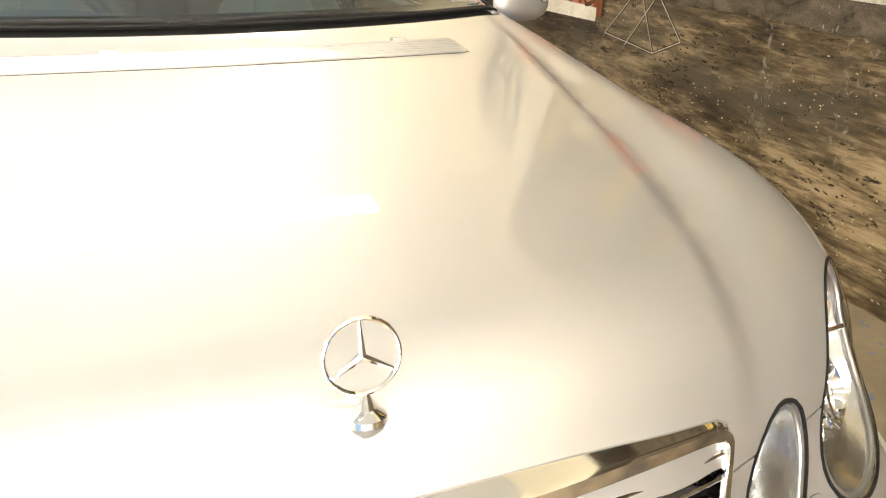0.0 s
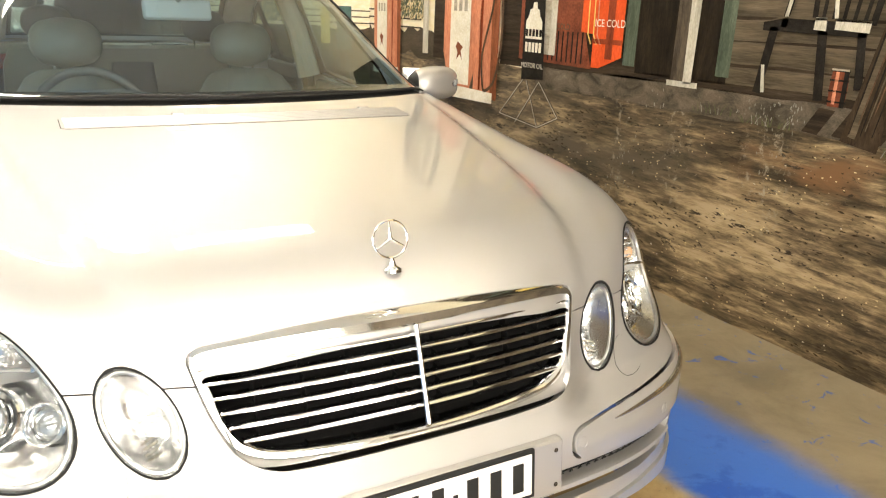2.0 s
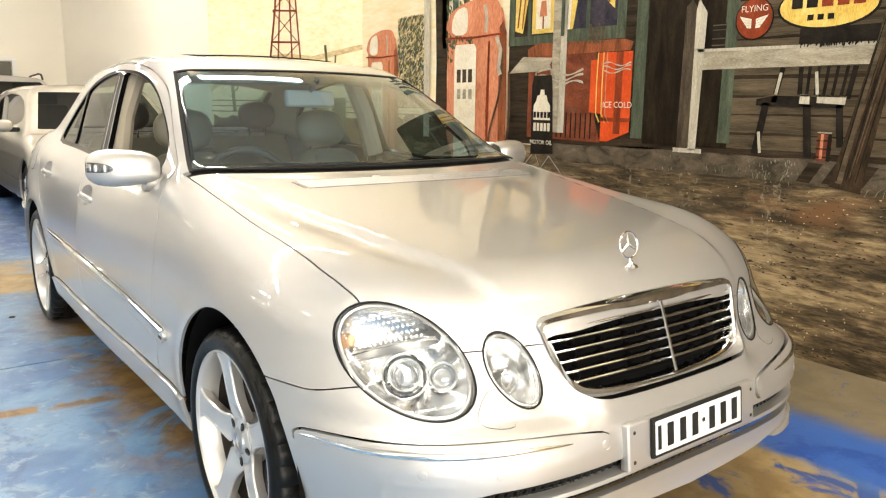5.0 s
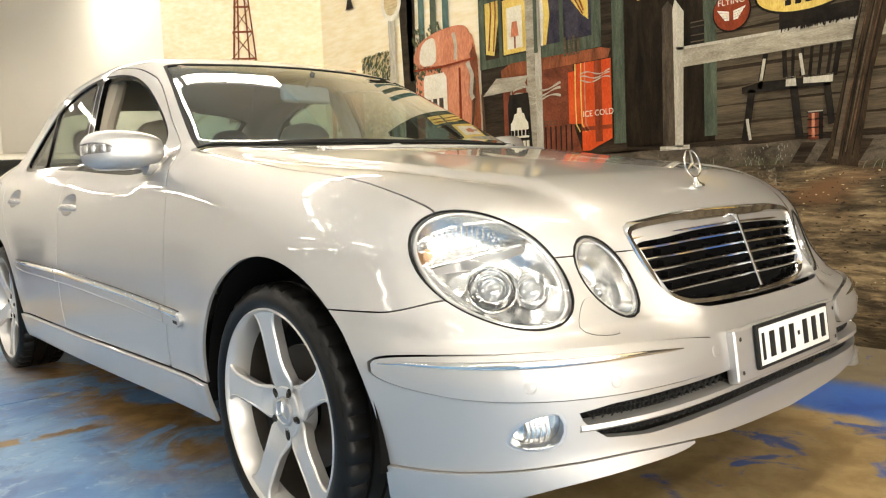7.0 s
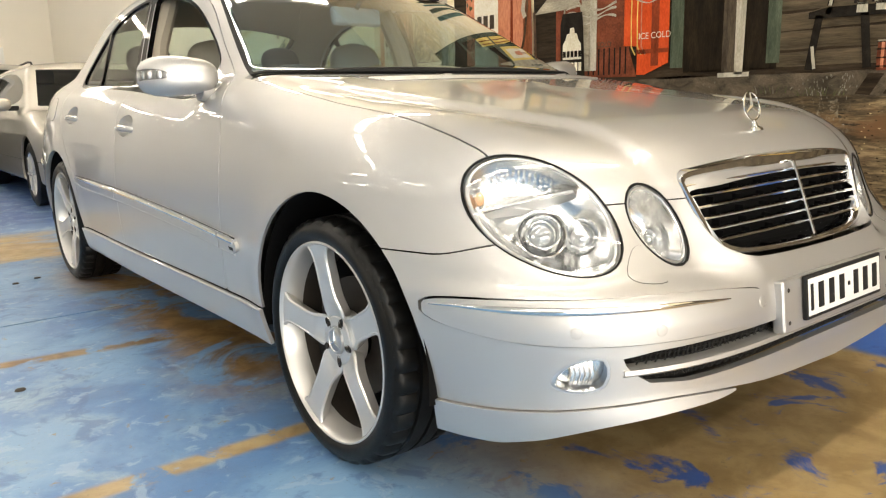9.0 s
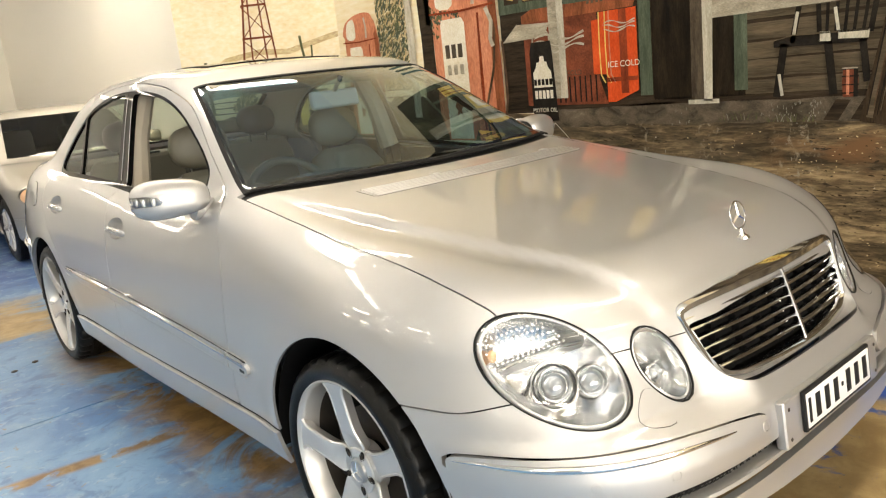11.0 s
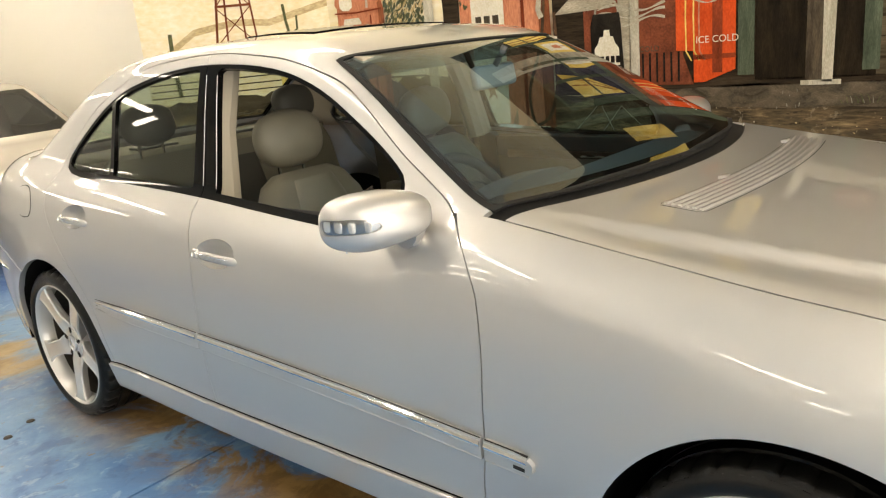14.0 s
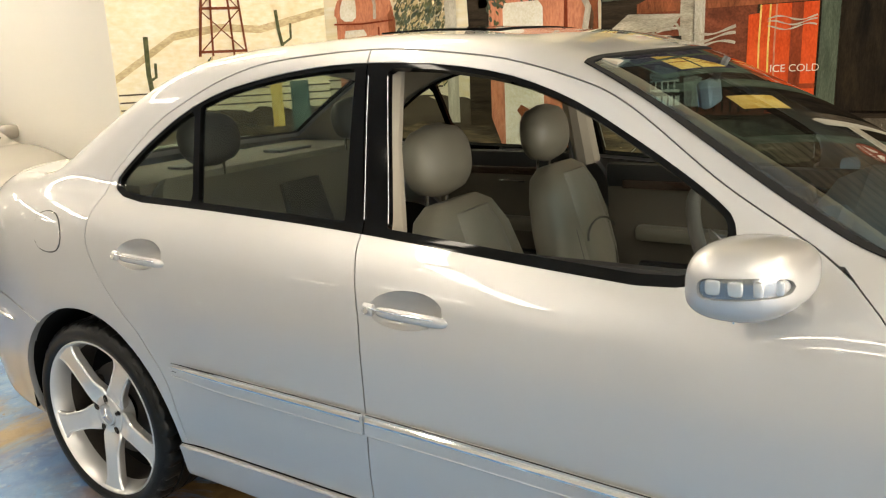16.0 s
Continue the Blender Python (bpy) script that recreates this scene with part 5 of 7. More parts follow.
part("mirror_face", box(bmesh.new(), (0.225, 0.003, 0.060), (0, 0.0185, 0), bevel=0.001), MIRRORED, im)
for sx in (-0.34, 0.34):
    block("sun_visor", (0.38, 0.15, 0.018), (sx, 1.33, 1.392), FABRIC, car, (12, 0, 0), 0.008)
    sgn = -1 if sx < 0 else 1
    part("seat_belt", tube([(sgn * 0.66, 1.86, 1.16), (sgn * 0.665, 1.84, 0.95), (sgn * 0.68, 1.80, 0.60)], 0.017, 4), DASH, car)
    block("belt_guide", (0.02, 0.05, 0.07), (sgn * 0.655, 1.86, 1.18), DASH, car, bevel=0.008)
    part("pillar_trim", tube([(sgn * 0.700, 1.80, 0.98), (sgn * 0.655, 1.825, 1.20), (sgn * 0.575, 1.85, 1.40)], [0.055, 0.050, 0.045], 10), FABRIC, car)

# ---- the showroom ----
def slab(name, a, b, height, thick, mat, label, base=0.0):
    """A wall from a to b on the plan, its inner face on that line; the thickness lies to its right."""
    (ax, ay), (bx, by) = a, b
    d = Vector((bx - ax, by - ay, 0))
    n = Vector((d.y, -d.x, 0)).normalized() * thick
    v = [Vector((ax, ay, base)), Vector((bx, by, base)), Vector((bx, by, base)) + n, Vector((ax, ay, base)) + n]
    v += [q + Vector((0, 0, height - base)) for q in v]
    f = [(3, 2, 1, 0), (4, 5, 6, 7), (0, 1, 5, 4), (1, 2, 6, 5), (2, 3, 7, 6), (3, 0, 4, 7)]
    return tagged(part(name, ([tuple(q) for q in v], f), mat, None, smooth=False), label, "wall", kind="structure")


def daub(name, first, second, third=None, stretch=(1.0, 1.0, 1.0), scale=9.0, rough=0.55, contrast=3.0):
    """Brushed mural paint: three colours mixed by stretched noise, with the brush's relief."""
    m = bpy.data.materials.new(name)
    m.use_nodes = True
    nt = m.node_tree
    b = nt.nodes["Principled BSDF"]
    b.inputs["Roughness"].default_value = rough
    b.inputs["Specular IOR Level"].default_value = 0.08
    co = nt.nodes.new("ShaderNodeTexCoord")
    mp = nt.nodes.new("ShaderNodeMapping")
    mp.inputs["Scale"].default_value = stretch
    nt.links.new(co.outputs["Object"], mp.inputs[0])
    a = nt.nodes.new("ShaderNodeTexNoise")
    a.inputs["Scale"].default_value = scale
    a.inputs["Detail"].default_value = 7
    a.inputs["Roughness"].default_value = 0.68
    a.inputs["Distortion"].default_value = 0.6
    nt.links.new(mp.outputs[0], a.inputs["Vector"])
    r = nt.nodes.new("ShaderNodeValToRGB")
    w = 0.5 / contrast
    r.color_ramp.elements[0].position, r.color_ramp.elements[1].position = 0.5 - w, 0.5 + w
    r.color_ramp.elements[0].color, r.color_ramp.elements[1].color = (*first, 1), (*second, 1)
    if third:
        e = r.color_ramp.elements.new(0.5 + w * 1.7)
        e.color = (*third, 1)
    nt.links.new(a.outputs[0], r.inputs[0])
    g = nt.nodes.new("ShaderNodeTexNoise")
    g.inputs["Scale"].default_value = scale * 14
    g.inputs["Detail"].default_value = 3
    nt.links.new(mp.outputs[0], g.inputs["Vector"])
    mix = nt.nodes.new("ShaderNodeMix")
    mix.data_type = "RGBA"
    mix.blend_type = "OVERLAY"
    mix.inputs[0].default_value = 0.55
    nt.links.new(r.outputs[0], mix.inputs[6])
    nt.links.new(g.outputs[0], mix.inputs[7])
    nt.links.new(mix.outputs[2], b.inputs["Base Color"])
    bump = nt.nodes.new("ShaderNodeBump")
    bump.inputs["Strength"].default_value = 0.25
    bump.inputs["Distance"].default_value = 0.002
    nt.links.new(g.outputs[0], bump.inputs["Height"])
    nt.links.new(bump.outputs[0], b.inputs["Normal"])
    return m


PLASTER = material("cream_plaster", (0.805, 0.768, 0.686), 0.85, grain=0.1, scale=90, relief=0.15, spots=0.14, spot_scale=1.2, second=(0.70, 0.66, 0.57))
CEILING = material("ceiling_paint", (0.78, 0.76, 0.70), 0.9, grain=0.1, scale=60, spots=0.1, spot_scale=0.8)
WINDOW_FRAME = material("window_enamel", (0.75, 0.75, 0.73), 0.4, grain=0.1, scale=120)
LONG = (1.0, 0.30, 1.6)
SKY = daub("mural_sky", (0.78, 0.655, 0.41), (0.87, 0.79, 0.59), (0.88, 0.84, 0.70), LONG, 1.6, contrast=2.0)


def earth_paint():
    """The mural's bare ground: brushed browns, tan towards the south, an ochre patch, splashes and flecks."""
    m = bpy.data.materials.new("mural_earth")
    m.use_nodes = True
    nt = m.node_tree
    b = nt.nodes["Principled BSDF"]
    co = nt.nodes.new("ShaderNodeTexCoord")
    sep = nt.nodes.new("ShaderNodeSeparateXYZ")
    nt.links.new(co.outputs["Object"], sep.inputs[0])

    def noise(scale, stretch, detail=8, rough=0.65, bend=0.5):
        mp = nt.nodes.new("ShaderNodeMapping")
        mp.inputs["Scale"].default_value = stretch
        nt.links.new(co.outputs["Object"], mp.inputs[0])
        a = nt.nodes.new("ShaderNodeTexNoise")
        a.inputs["Scale"].default_value = scale
        a.inputs["Detail"].default_value = detail
        a.inputs["Roughness"].default_value = rough
        a.inputs["Distortion"].default_value = bend
        nt.links.new(mp.outputs[0], a.inputs["Vector"])
        return a.outputs[0]

    def span(value, a, b_, lo=0.0, hi=1.0):
        r = nt.nodes.new("ShaderNodeMapRange")
        r.inputs[1].default_value, r.inputs[2].default_value = a, b_
        r.inputs[3].default_value, r.inputs[4].default_value = lo, hi
        nt.links.new(value, r.inputs[0])
        return r.outputs[0]

    def maths(op, a, b_):
        k = nt.nodes.new("ShaderNodeMath")
        k.operation = op
        for i, q in enumerate((a, b_)):
            if isinstance(q, (int, float)):
                k.inputs[i].default_value = q
            else:
                nt.links.new(q, k.inputs[i])
        return k.outputs[0]

    def over(fac, base, colour):
        x = nt.nodes.new("ShaderNodeMix")
        x.data_type = "RGBA"
        nt.links.new(fac, x.inputs[0])
        nt.links.new(base, x.inputs[6])
        x.inputs[7].default_value = (*colour, 1)
        return x.outputs[2]

    y, z = sep.outputs[1], sep.outputs[2]
    tone = maths("ADD", noise(2.3, (1, 0.55, 1.9)), maths("MULTIPLY", maths("SUBTRACT", noise(9.0, (1, 0.35, 2.2)), 0.5), 0.70))
    tone = maths("ADD", tone, maths("MULTIPLY", maths("SUBTRACT", noise(26.0, (1, 0.30, 2.4), 5, 0.7), 0.5), 0.50))
    tone = maths("ADD", tone, maths("ADD", span(y, 1.6, -0.9, 0.035, -0.025), span(z, 0.42, 0.86, 0.0, -0.07)))
    ramp = nt.nodes.new("ShaderNodeValToRGB")
    e = ramp.color_ramp.elements
    e[0].position, e[0].color = 0.33, (0.034, 0.025, 0.015, 1)
    e[1].position, e[1].color = 0.70, (0.39, 0.295, 0.172, 1)
    for at, c in ((0.45, (0.095, 0.068, 0.038, 1)), (0.54, (0.185, 0.134, 0.073, 1)), (0.61, (0.295, 0.216, 0.118, 1))):
        k = e.new(at)
        k.color = c
    nt.links.new(tone, ramp.inputs[0])
    col = ramp.outputs[0]
    near = maths("MULTIPLY", span(maths("ABSOLUTE", maths("SUBTRACT", z, 0.74), 0), 0.20, 0.06), span(maths("ABSOLUTE", maths("ADD", y, 0.25), 0), 0.8, 0.3))
    col = over(maths("MULTIPLY", near, span(noise(4.5, (1, 0.5, 1.6)), 0.50, 0.68)), col, (0.165, 0.088, 0.040))
    shade = maths("MULTIPLY", span(maths("ABSOLUTE", maths("SUBTRACT", z, 0.70), 0), 0.28, 0.10), span(y, 0.3, 1.0))
    col = over(maths("MULTIPLY", shade, span(noise(3.0, (1, 0.4, 1.4)), 0.42, 0.60)), col, (0.095, 0.076, 0.050))
    col = over(span(noise(15.0, (1, 0.45, 1.8), 6, 0.75), 0.595, 0.63), col, (0.030, 0.022, 0.014))
    for mid, width in ((0.69, 0.10), (1.09, 0.06), (0.20, 0.16)):
        run = maths("MULTIPLY", span(maths("ABSOLUTE", maths("SUBTRACT", y, mid), 0), width, width * 0.3), span(z, 0.35, 0.6))
        col = over(maths("MULTIPLY", run, span(noise(24.0, (1, 1.0, 0.8), 7, 0.75), 0.54, 0.66)), col, (0.30, 0.26, 0.19))
    col = over(span(noise(42.0, (1, 0.7, 1.2), 4, 0.7), 0.67, 0.74), col, (0.38, 0.32, 0.22))
    nt.links.new(col, b.inputs["Base Color"])
    b.inputs["Roughness"].default_value = 0.42
    b.inputs["Specular IOR Level"].default_value = 0.2
    bump = nt.nodes.new("ShaderNodeBump")
    bump.inputs["Strength"].default_value = 0.25
    bump.inputs["Distance"].default_value = 0.002
    nt.links.new(noise(60.0, (1, 0.5, 1.5), 3), bump.inputs["Height"])
    nt.links.new(bump.outputs[0], b.inputs["Normal"])
    return m


EARTH = earth_paint()
DARK_EARTH = daub("mural_dark_earth", (0.028, 0.023, 0.017), (0.115, 0.088, 0.058), (0.23, 0.17, 0.11), (1.0, 0.4, 1.5), 7.0, contrast=2.0)
SAND = daub("mural_sand", (0.48, 0.36, 0.18), (0.66, 0.53, 0.31), None, LONG, 3.0)
DARK_WOOD = daub("mural_dark_wood", (0.013, 0.009, 0.006), (0.054, 0.038, 0.024), (0.11, 0.078, 0.047), (1.0, 0.25, 3.0), 7.0)
PLANK = daub("mural_plank", (0.036, 0.027, 0.016), (0.158, 0.122, 0.077), (0.33, 0.265, 0.175), (1.0, 0.22, 3.2), 6.0, contrast=2.4)
DOORWAY = daub("mural_doorway", (0.006, 0.0045, 0.003), (0.026, 0.018, 0.010), None, (1, 2.5, 0.5), 6.0)
GREYWOOD = daub("mural_grey_wood", (0.24, 0.21, 0.155), (0.48, 0.43, 0.33), (0.62, 0.57, 0.46), (1.0, 0.5, 2.0), 9.0)
POST_SHADE = daub("mural_post_shade", (0.035, 0.026, 0.018), (0.11, 0.086, 0.058), None, (1, 3.0, 0.5), 8.0)
POST_LIGHT = daub("mural_post_light", (0.36, 0.33, 0.25), (0.58, 0.54, 0.44), None, (1, 3.0, 0.5), 8.0)
GREEN = daub("mural_green", (0.042, 0.054, 0.036), (0.110, 0.134, 0.090), (0.20, 0.225, 0.160), (1, 3.0, 0.5), 7.0)
LOG = daub("mural_log", (0.016, 0.011, 0.007), (0.066, 0.043, 0.025), (0.17, 0.115, 0.068), (1, 2.6, 0.5), 8.0)
STONE = daub("mural_stone", (0.040, 0.032, 0.022), (0.150, 0.120, 0.084), (0.29, 0.245, 0.18), (1.0, 0.7, 1.4), 11.0)
PALE = daub("mural_pale_marks", (0.36, 0.32, 0.25), (0.54, 0.49, 0.39), None, (1, 1, 1), 14.0)
RED_DEEP = daub("mural_dark_red", (0.105, 0.030, 0.016), (0.245, 0.068, 0.032), (0.30, 0.13, 0.075), (1, 1, 1), 6.0)
RED_BRIGHT = daub("mural_red", (0.56, 0.062, 0.014), (0.72, 0.105, 0.025), None, (1, 1.5, 0.7), 5.0)
RED_SHADE = daub("mural_red_shade", (0.16, 0.030, 0.012), (0.30, 0.055, 0.02), None, (1, 1.5, 0.7), 6.0)
ORANGE = daub("mural_orange", (0.50, 0.175, 0.090), (0.64, 0.265, 0.150), (0.76, 0.44, 0.31), (1, 1.5, 0.5), 4.0)
RUST = daub("mural_rust", (0.12, 0.040, 0.018), (0.34, 0.105, 0.042), None, (1, 2, 0.5), 7.0)
CREAM = daub("mural_cream", (0.66, 0.60, 0.46), (0.80, 0.76, 0.64), None, (1, 1, 1), 6.0)
YELLOW = daub("mural_yellow", (0.62, 0.40, 0.07), (0.80, 0.62, 0.20), (0.86, 0.74, 0.40), (1, 2, 0.7), 6.0)
NAVY = daub("mural_night_blue", (0.018, 0.018, 0.030), (0.07, 0.06, 0.075), None, (1, 1, 1), 8.0)
LEAF = daub("mural_leaf", (0.05, 0.055, 0.025), (0.14, 0.145, 0.065), None, (1, 1, 1), 20.0)
TEAL = daub("mural_teal", (0.05, 0.10, 0.09), (0.12, 0.19, 0.16), None, (1, 2, 0.6), 10.0)
INK = daub("mural_black", (0.008, 0.0065, 0.005), (0.024, 0.0195, 0.015), None, (1, 1, 1), 10.0)
FLECK = daub("mural_dark_flecks", (0.022, 0.016, 0.010), (0.060, 0.043, 0.026), None, (1, 1, 1), 12.0)
CHALK = daub("mural_chalk", (0.15, 0.145, 0.115), (0.30, 0.285, 0.23), None, (1, 1, 1), 24.0)
IRON = daub("mural_iron", (0.13, 0.032, 0.014), (0.24, 0.080, 0.035), None, (1, 1, 1), 10.0)
HOSE = daub("mural_hose", (0.04, 0.028, 0.018), (0.14, 0.075, 0.04), None, (1, 1, 1), 10.0)
HIGH = 4.85
WX = 2.13
fold = Vector((2.13, 4.30, 0))
along = (Vector((0.99, 5.15, 0)) - fold).normalized()
inward = Vector((-along.y, along.x, 0)) * (1 if -along.y < 0 else -1)
wall_east = slab("wall_east", (WX, -8.5), (WX, 4.30), HIGH, 0.2, SKY, "long wall painted with a desert filling station mural")
wall_angled = slab("wall_angled", (WX, 4.30), (0.99, 5.15), HIGH, 0.1, SKY, "angled wall painted with a pale desert sky mural")
slab("wall_far_east", (1.48, 4.92), (1.48, 14.0), HIGH, 0.2, PLASTER, "plain cream plaster wall")
slab("wall_north", (1.48, 14.0), (-13.0, 14.0), HIGH, 0.2, PLASTER, "plain cream plaster wall")
slab("wall_west", (-13.0, 14.0), (-13.0, -8.5), HIGH, 0.2, PLASTER, "plain cream plaster wall")
slab("wall_south", (-13.0, -8.5), (-8.0, -8.5), HIGH, 0.2, PLASTER, "plain cream plaster wall")
slab("wall_south", (1.2, -8.5), (WX, -8.5), HIGH, 0.2, PLASTER, "plain cream plaster wall")
slab("wall_south", (-8.0, -8.5), (1.2, -8.5), 0.35, 0.2, PLASTER, "plain cream plaster wall below the shop window")
slab("wall_south", (-8.0, -8.5), (1.2, -8.5), HIGH, 0.2, PLASTER, "plain cream plaster wall above the shop window", base=3.05)
window_1 = tagged(new("window_1"), "wide shop window with white frame, daylight behind", "window", kind="structure")
window_1.location = (-3.4, -8.55, 1.70)
for k in range(6):
    block("mullion", (0.06, 0.08, 2.70), (-4.6 + 0.03 + 9.14 * k / 5, 0, 0), WINDOW_FRAME, window_1, bevel=0.006)
for z in (-1.32, 0.55, 1.32):
    block("window_rail", (9.2, 0.07, 0.06), (0, 0.002, z), WINDOW_FRAME, window_1, bevel=0.006)
tagged(block("ceiling", (16.2, 23.2, 0.1), (-5.2, 2.75, HIGH + 0.05), CEILING, bevel=0.0), "plain pale painted ceiling", "ceiling", kind="structure")


def east(y, z, layer):
    return (WX - 0.0022 * layer, y, z)


def angled(u, z, layer):
    q = fold + along * u + inward * (0.0022 * layer)
    return (q.x, q.y, z)


def paint(name, points, mat, layer, parent=None, wall=east, label=""):
    """A flat painted patch on the mural, its outline in metres along and up the wall."""
    v = [wall(a, b, layer) for a, b in points]
    area = sum(a[0] * b[1] - b[0] * a[1] for a, b in zip(points, list(points[1:]) + [points[0]]))
    order = list(range(len(v)))
    flip = area > 0
    if wall is angled:
        flip = area > 0
    if flip:
        order = order[::-1]
    parent = parent if parent is not None else (wall_east if wall is east else wall_angled)
    return part(name, (v, [tuple(order)]), mat, parent, label, smooth=False)


def bar(a0, a1, b0, b1):
    return [(a0, b0), (a1, b0), (a1, b1), (a0, b1)]


def rough_bar(a0, a1, b0, b1, wobble=0.006, n=10, seed=1):
    rnd = random.Random(seed)
    low = [(a0 + (a1 - a0) * i / n, b0 + rnd.uniform(-wobble, wobble)) for i in range(n + 1)]
    top = [(a1 - (a1 - a0) * i / n, b1 + rnd.uniform(-wobble, wobble)) for i in range(n + 1)]
    return low + top


def stroke(points, width):
    """The outline of a painted line."""
    p = np.array(points, float)
    t = np.gradient(p, axis=0)
    t /= np.linalg.norm(t, axis=1, keepdims=True)
    n = np.stack([-t[:, 1], t[:, 0]], 1) * (np.broadcast_to(np.array(width, float), (len(p),))[:, None] / 2)
    return [tuple(q) for q in np.concatenate([p + n, (p - n)[::-1]])]


def disc(a, b, r, n=28, squash=1.0):
    return [(a + r * math.cos(2 * math.pi * k / n), b + r * squash * math.sin(2 * math.pi * k / n)) for k in range(n)]


def marks(name, count, area, size, mats, layer, seed, wall=east, slant=0.0, label="", keep=None):
    """Many small brush marks in one mesh."""
    rnd = random.Random(seed)
    for mat in mats:
        v, f = [], []
        for _ in range(count):
            a, b = rnd.uniform(area[0], area[1]), rnd.uniform(area[2], area[3])
            if keep and not keep(a, b):
                continue
            w, h = rnd.uniform(*size[0]), rnd.uniform(*size[1])
            t = slant + rnd.uniform(-0.25, 0.25)
            base = len(v)
            for k in range(7):
                g = 2 * math.pi * k / 7
                rr = rnd.uniform(0.7, 1.0)
                dx, dz = w * rr * math.cos(g), h * rr * math.sin(g)
                v.append(wall(a + dx * math.cos(t) - dz * math.sin(t), b + dx * math.sin(t) + dz * math.cos(t), layer + 0.1 * rnd.random()))
            ring = tuple(range(base, base + 7))
            f.append(ring[::-1])
        if f:
            ob = part(name, (v, f), mat, wall_east if wall is east else wall_angled, label, smooth=False)
            ob["kind"] = "stuff"


def words(text, size, m, mat, parent, name="lettering"):
    """Letters of the built-in font as a flat mesh."""
    cu = bpy.data.curves.new(name, "FONT")
    cu.body, cu.size, cu.align_x = text, size, "CENTER"
    ob = new(name, cu)
    me = bpy.data.meshes.new_from_object(ob.evaluated_get(bpy.context.evaluated_depsgraph_get()))
    bpy.data.objects.remove(ob)
    me.materials.clear()
    me.materials.append(mat)
    made = new(name, me)
    made.parent = parent
    made.matrix_basis = m
    return made


# ground and the wooden house
paint("painted_ground", [(-8.5, 0.0), (4.30, 0.0), (4.30, 1.10), (3.4, 1.06), (2.2, 1.0), (1.9, 0.99), (-8.5, 0.99)], EARTH, 1)
house = paint("painted_house", [(-8.5, 1.0), (2.26, 1.0), (2.26, 3.4), (-8.5, 3.4)], DARK_WOOD, 1, None, east, "dark timber house front")
for k in range(18):
    z = 1.045 + 0.098 * k
    paint("painted_plank", rough_bar(-8.4, 0.62, z, z + 0.086, 0.005, 40, 20 + k), PLANK, 2, house)
    if k > 0:
        paint("painted_plank", rough_bar(1.13, 2.24, z + 0.02, z + 0.09, 0.004, 12, 60 + k), DARK_WOOD, 2, house)
paint("painted_kerb", rough_bar(-8.4, 1.86, 0.905, 1.025, 0.010, 50, 9), STONE, 3, None, east, "grey stone kerb")
paint("painted_step", rough_bar(-8.4, 1.9, 1.022, 1.055, 0.004, 40, 10), DARK_WOOD, 3)
door = paint("painted_doorway", bar(0.46, 1.03, 1.05, 3.0), DOORWAY, 3, None, east, "dark open doorway")
paint("painted_lit_pane", bar(0.80, 0.94, 1.90, 2.4), YELLOW, 4, door)
paint("painted_green_post", bar(1.035, 1.12, 1.08, 3.2), GREEN, 4)
paint("painted_green_post", bar(0.445, 0.52, 1.08, 3.2), GREEN, 4)
p2 = paint("painted_post", [(0.78, 1.03), (0.695, 1.03), (0.690, 1.80), (0.735, 1.86), (0.775, 1.82)], POST_SHADE, 5, None, east, "grey timber post")
paint("painted_post_light", [(0.700, 1.03), (0.650, 1.03), (0.635, 1.78), (0.690, 1.86), (0.705, 1.80)], POST_LIGHT, 6, p2)
paint("painted_post_foot", bar(0.61, 0.80, 1.015, 1.040), POST_LIGHT, 6, p2)
p1 = paint("painted_post", bar(1.735, 1.81, 1.09, 3.2), GREYWOOD, 7)
paint("painted_post_light", bar(1.68, 1.74, 1.09, 3.2), POST_LIGHT, 7, p1)
rail = paint("painted_board", [(0.67, 1.475), (-0.20, 1.480), (-0.9, 1.47), (-0.9, 1.57), (-0.2, 1.582), (0.69, 1.585)], GREYWOOD, 5, None, east, "pale timber rail")
paint("painted_board_edge", [(0.67, 1.572), (-0.9, 1.560), (-0.9, 1.574), (0.69, 1.588)], POST_LIGHT, 6, rail)
# lantern, round sign, oval sign
lan = paint("painted_lantern", bar(0.512, 0.588, 1.585, 1.715), INK, 6)
for z in (1.60, 1.635, 1.68, 1.705):
    paint("painted_band", bar(0.507, 0.593, z, z + 0.006), PLANK, 7, lan)
sign = paint("painted_round_sign", disc(0.355, 1.725, 0.108), INK, 5, None, east, "round red tin sign with white wings")
paint("painted_disc", disc(0.355, 1.727, 0.101), RED_SHADE, 6, sign)
for sgn in (-1, 1):
    for k in range(4):
        paint("painted_wing", [(0.355 + sgn * 0.012, 1.725 - 0.012 * k), (0.355 + sgn * (0.080 - 0.012 * k), 1.742 - 0.016 * k), (0.355 + sgn * (0.072 - 0.012 * k), 1.728 - 0.016 * k), (0.355 + sgn * 0.012, 1.714 - 0.012 * k)], CREAM, 7, sign)
words("FLYING", 0.046, Matrix.Translation((WX - 0.0155, 0.355, 1.762)) @ pose(0, 0, 0, 90, 0, -90), CREAM, sign, "painted_words")
oval = paint("painted_oval_sign", disc(-0.02, 1.76, 0.25, 32, 0.45), INK, 5, None, east, "pale yellow oval tin sign")
paint("painted_disc", disc(-0.02, 1.762, 0.238, 32, 0.43), YELLOW, 6, oval)
for k in range(5):
    paint("painted_bar", bar(-0.20 + 0.075 * k, -0.145 + 0.075 * k, 1.755, 1.815), RED_SHADE if k < 3 else INK, 7, oval)
for k in range(3):
    paint("painted_bar", bar(-0.06 + 0.05 * k, -0.03 + 0.05 * k, 1.695, 1.722), INK, 7, oval)
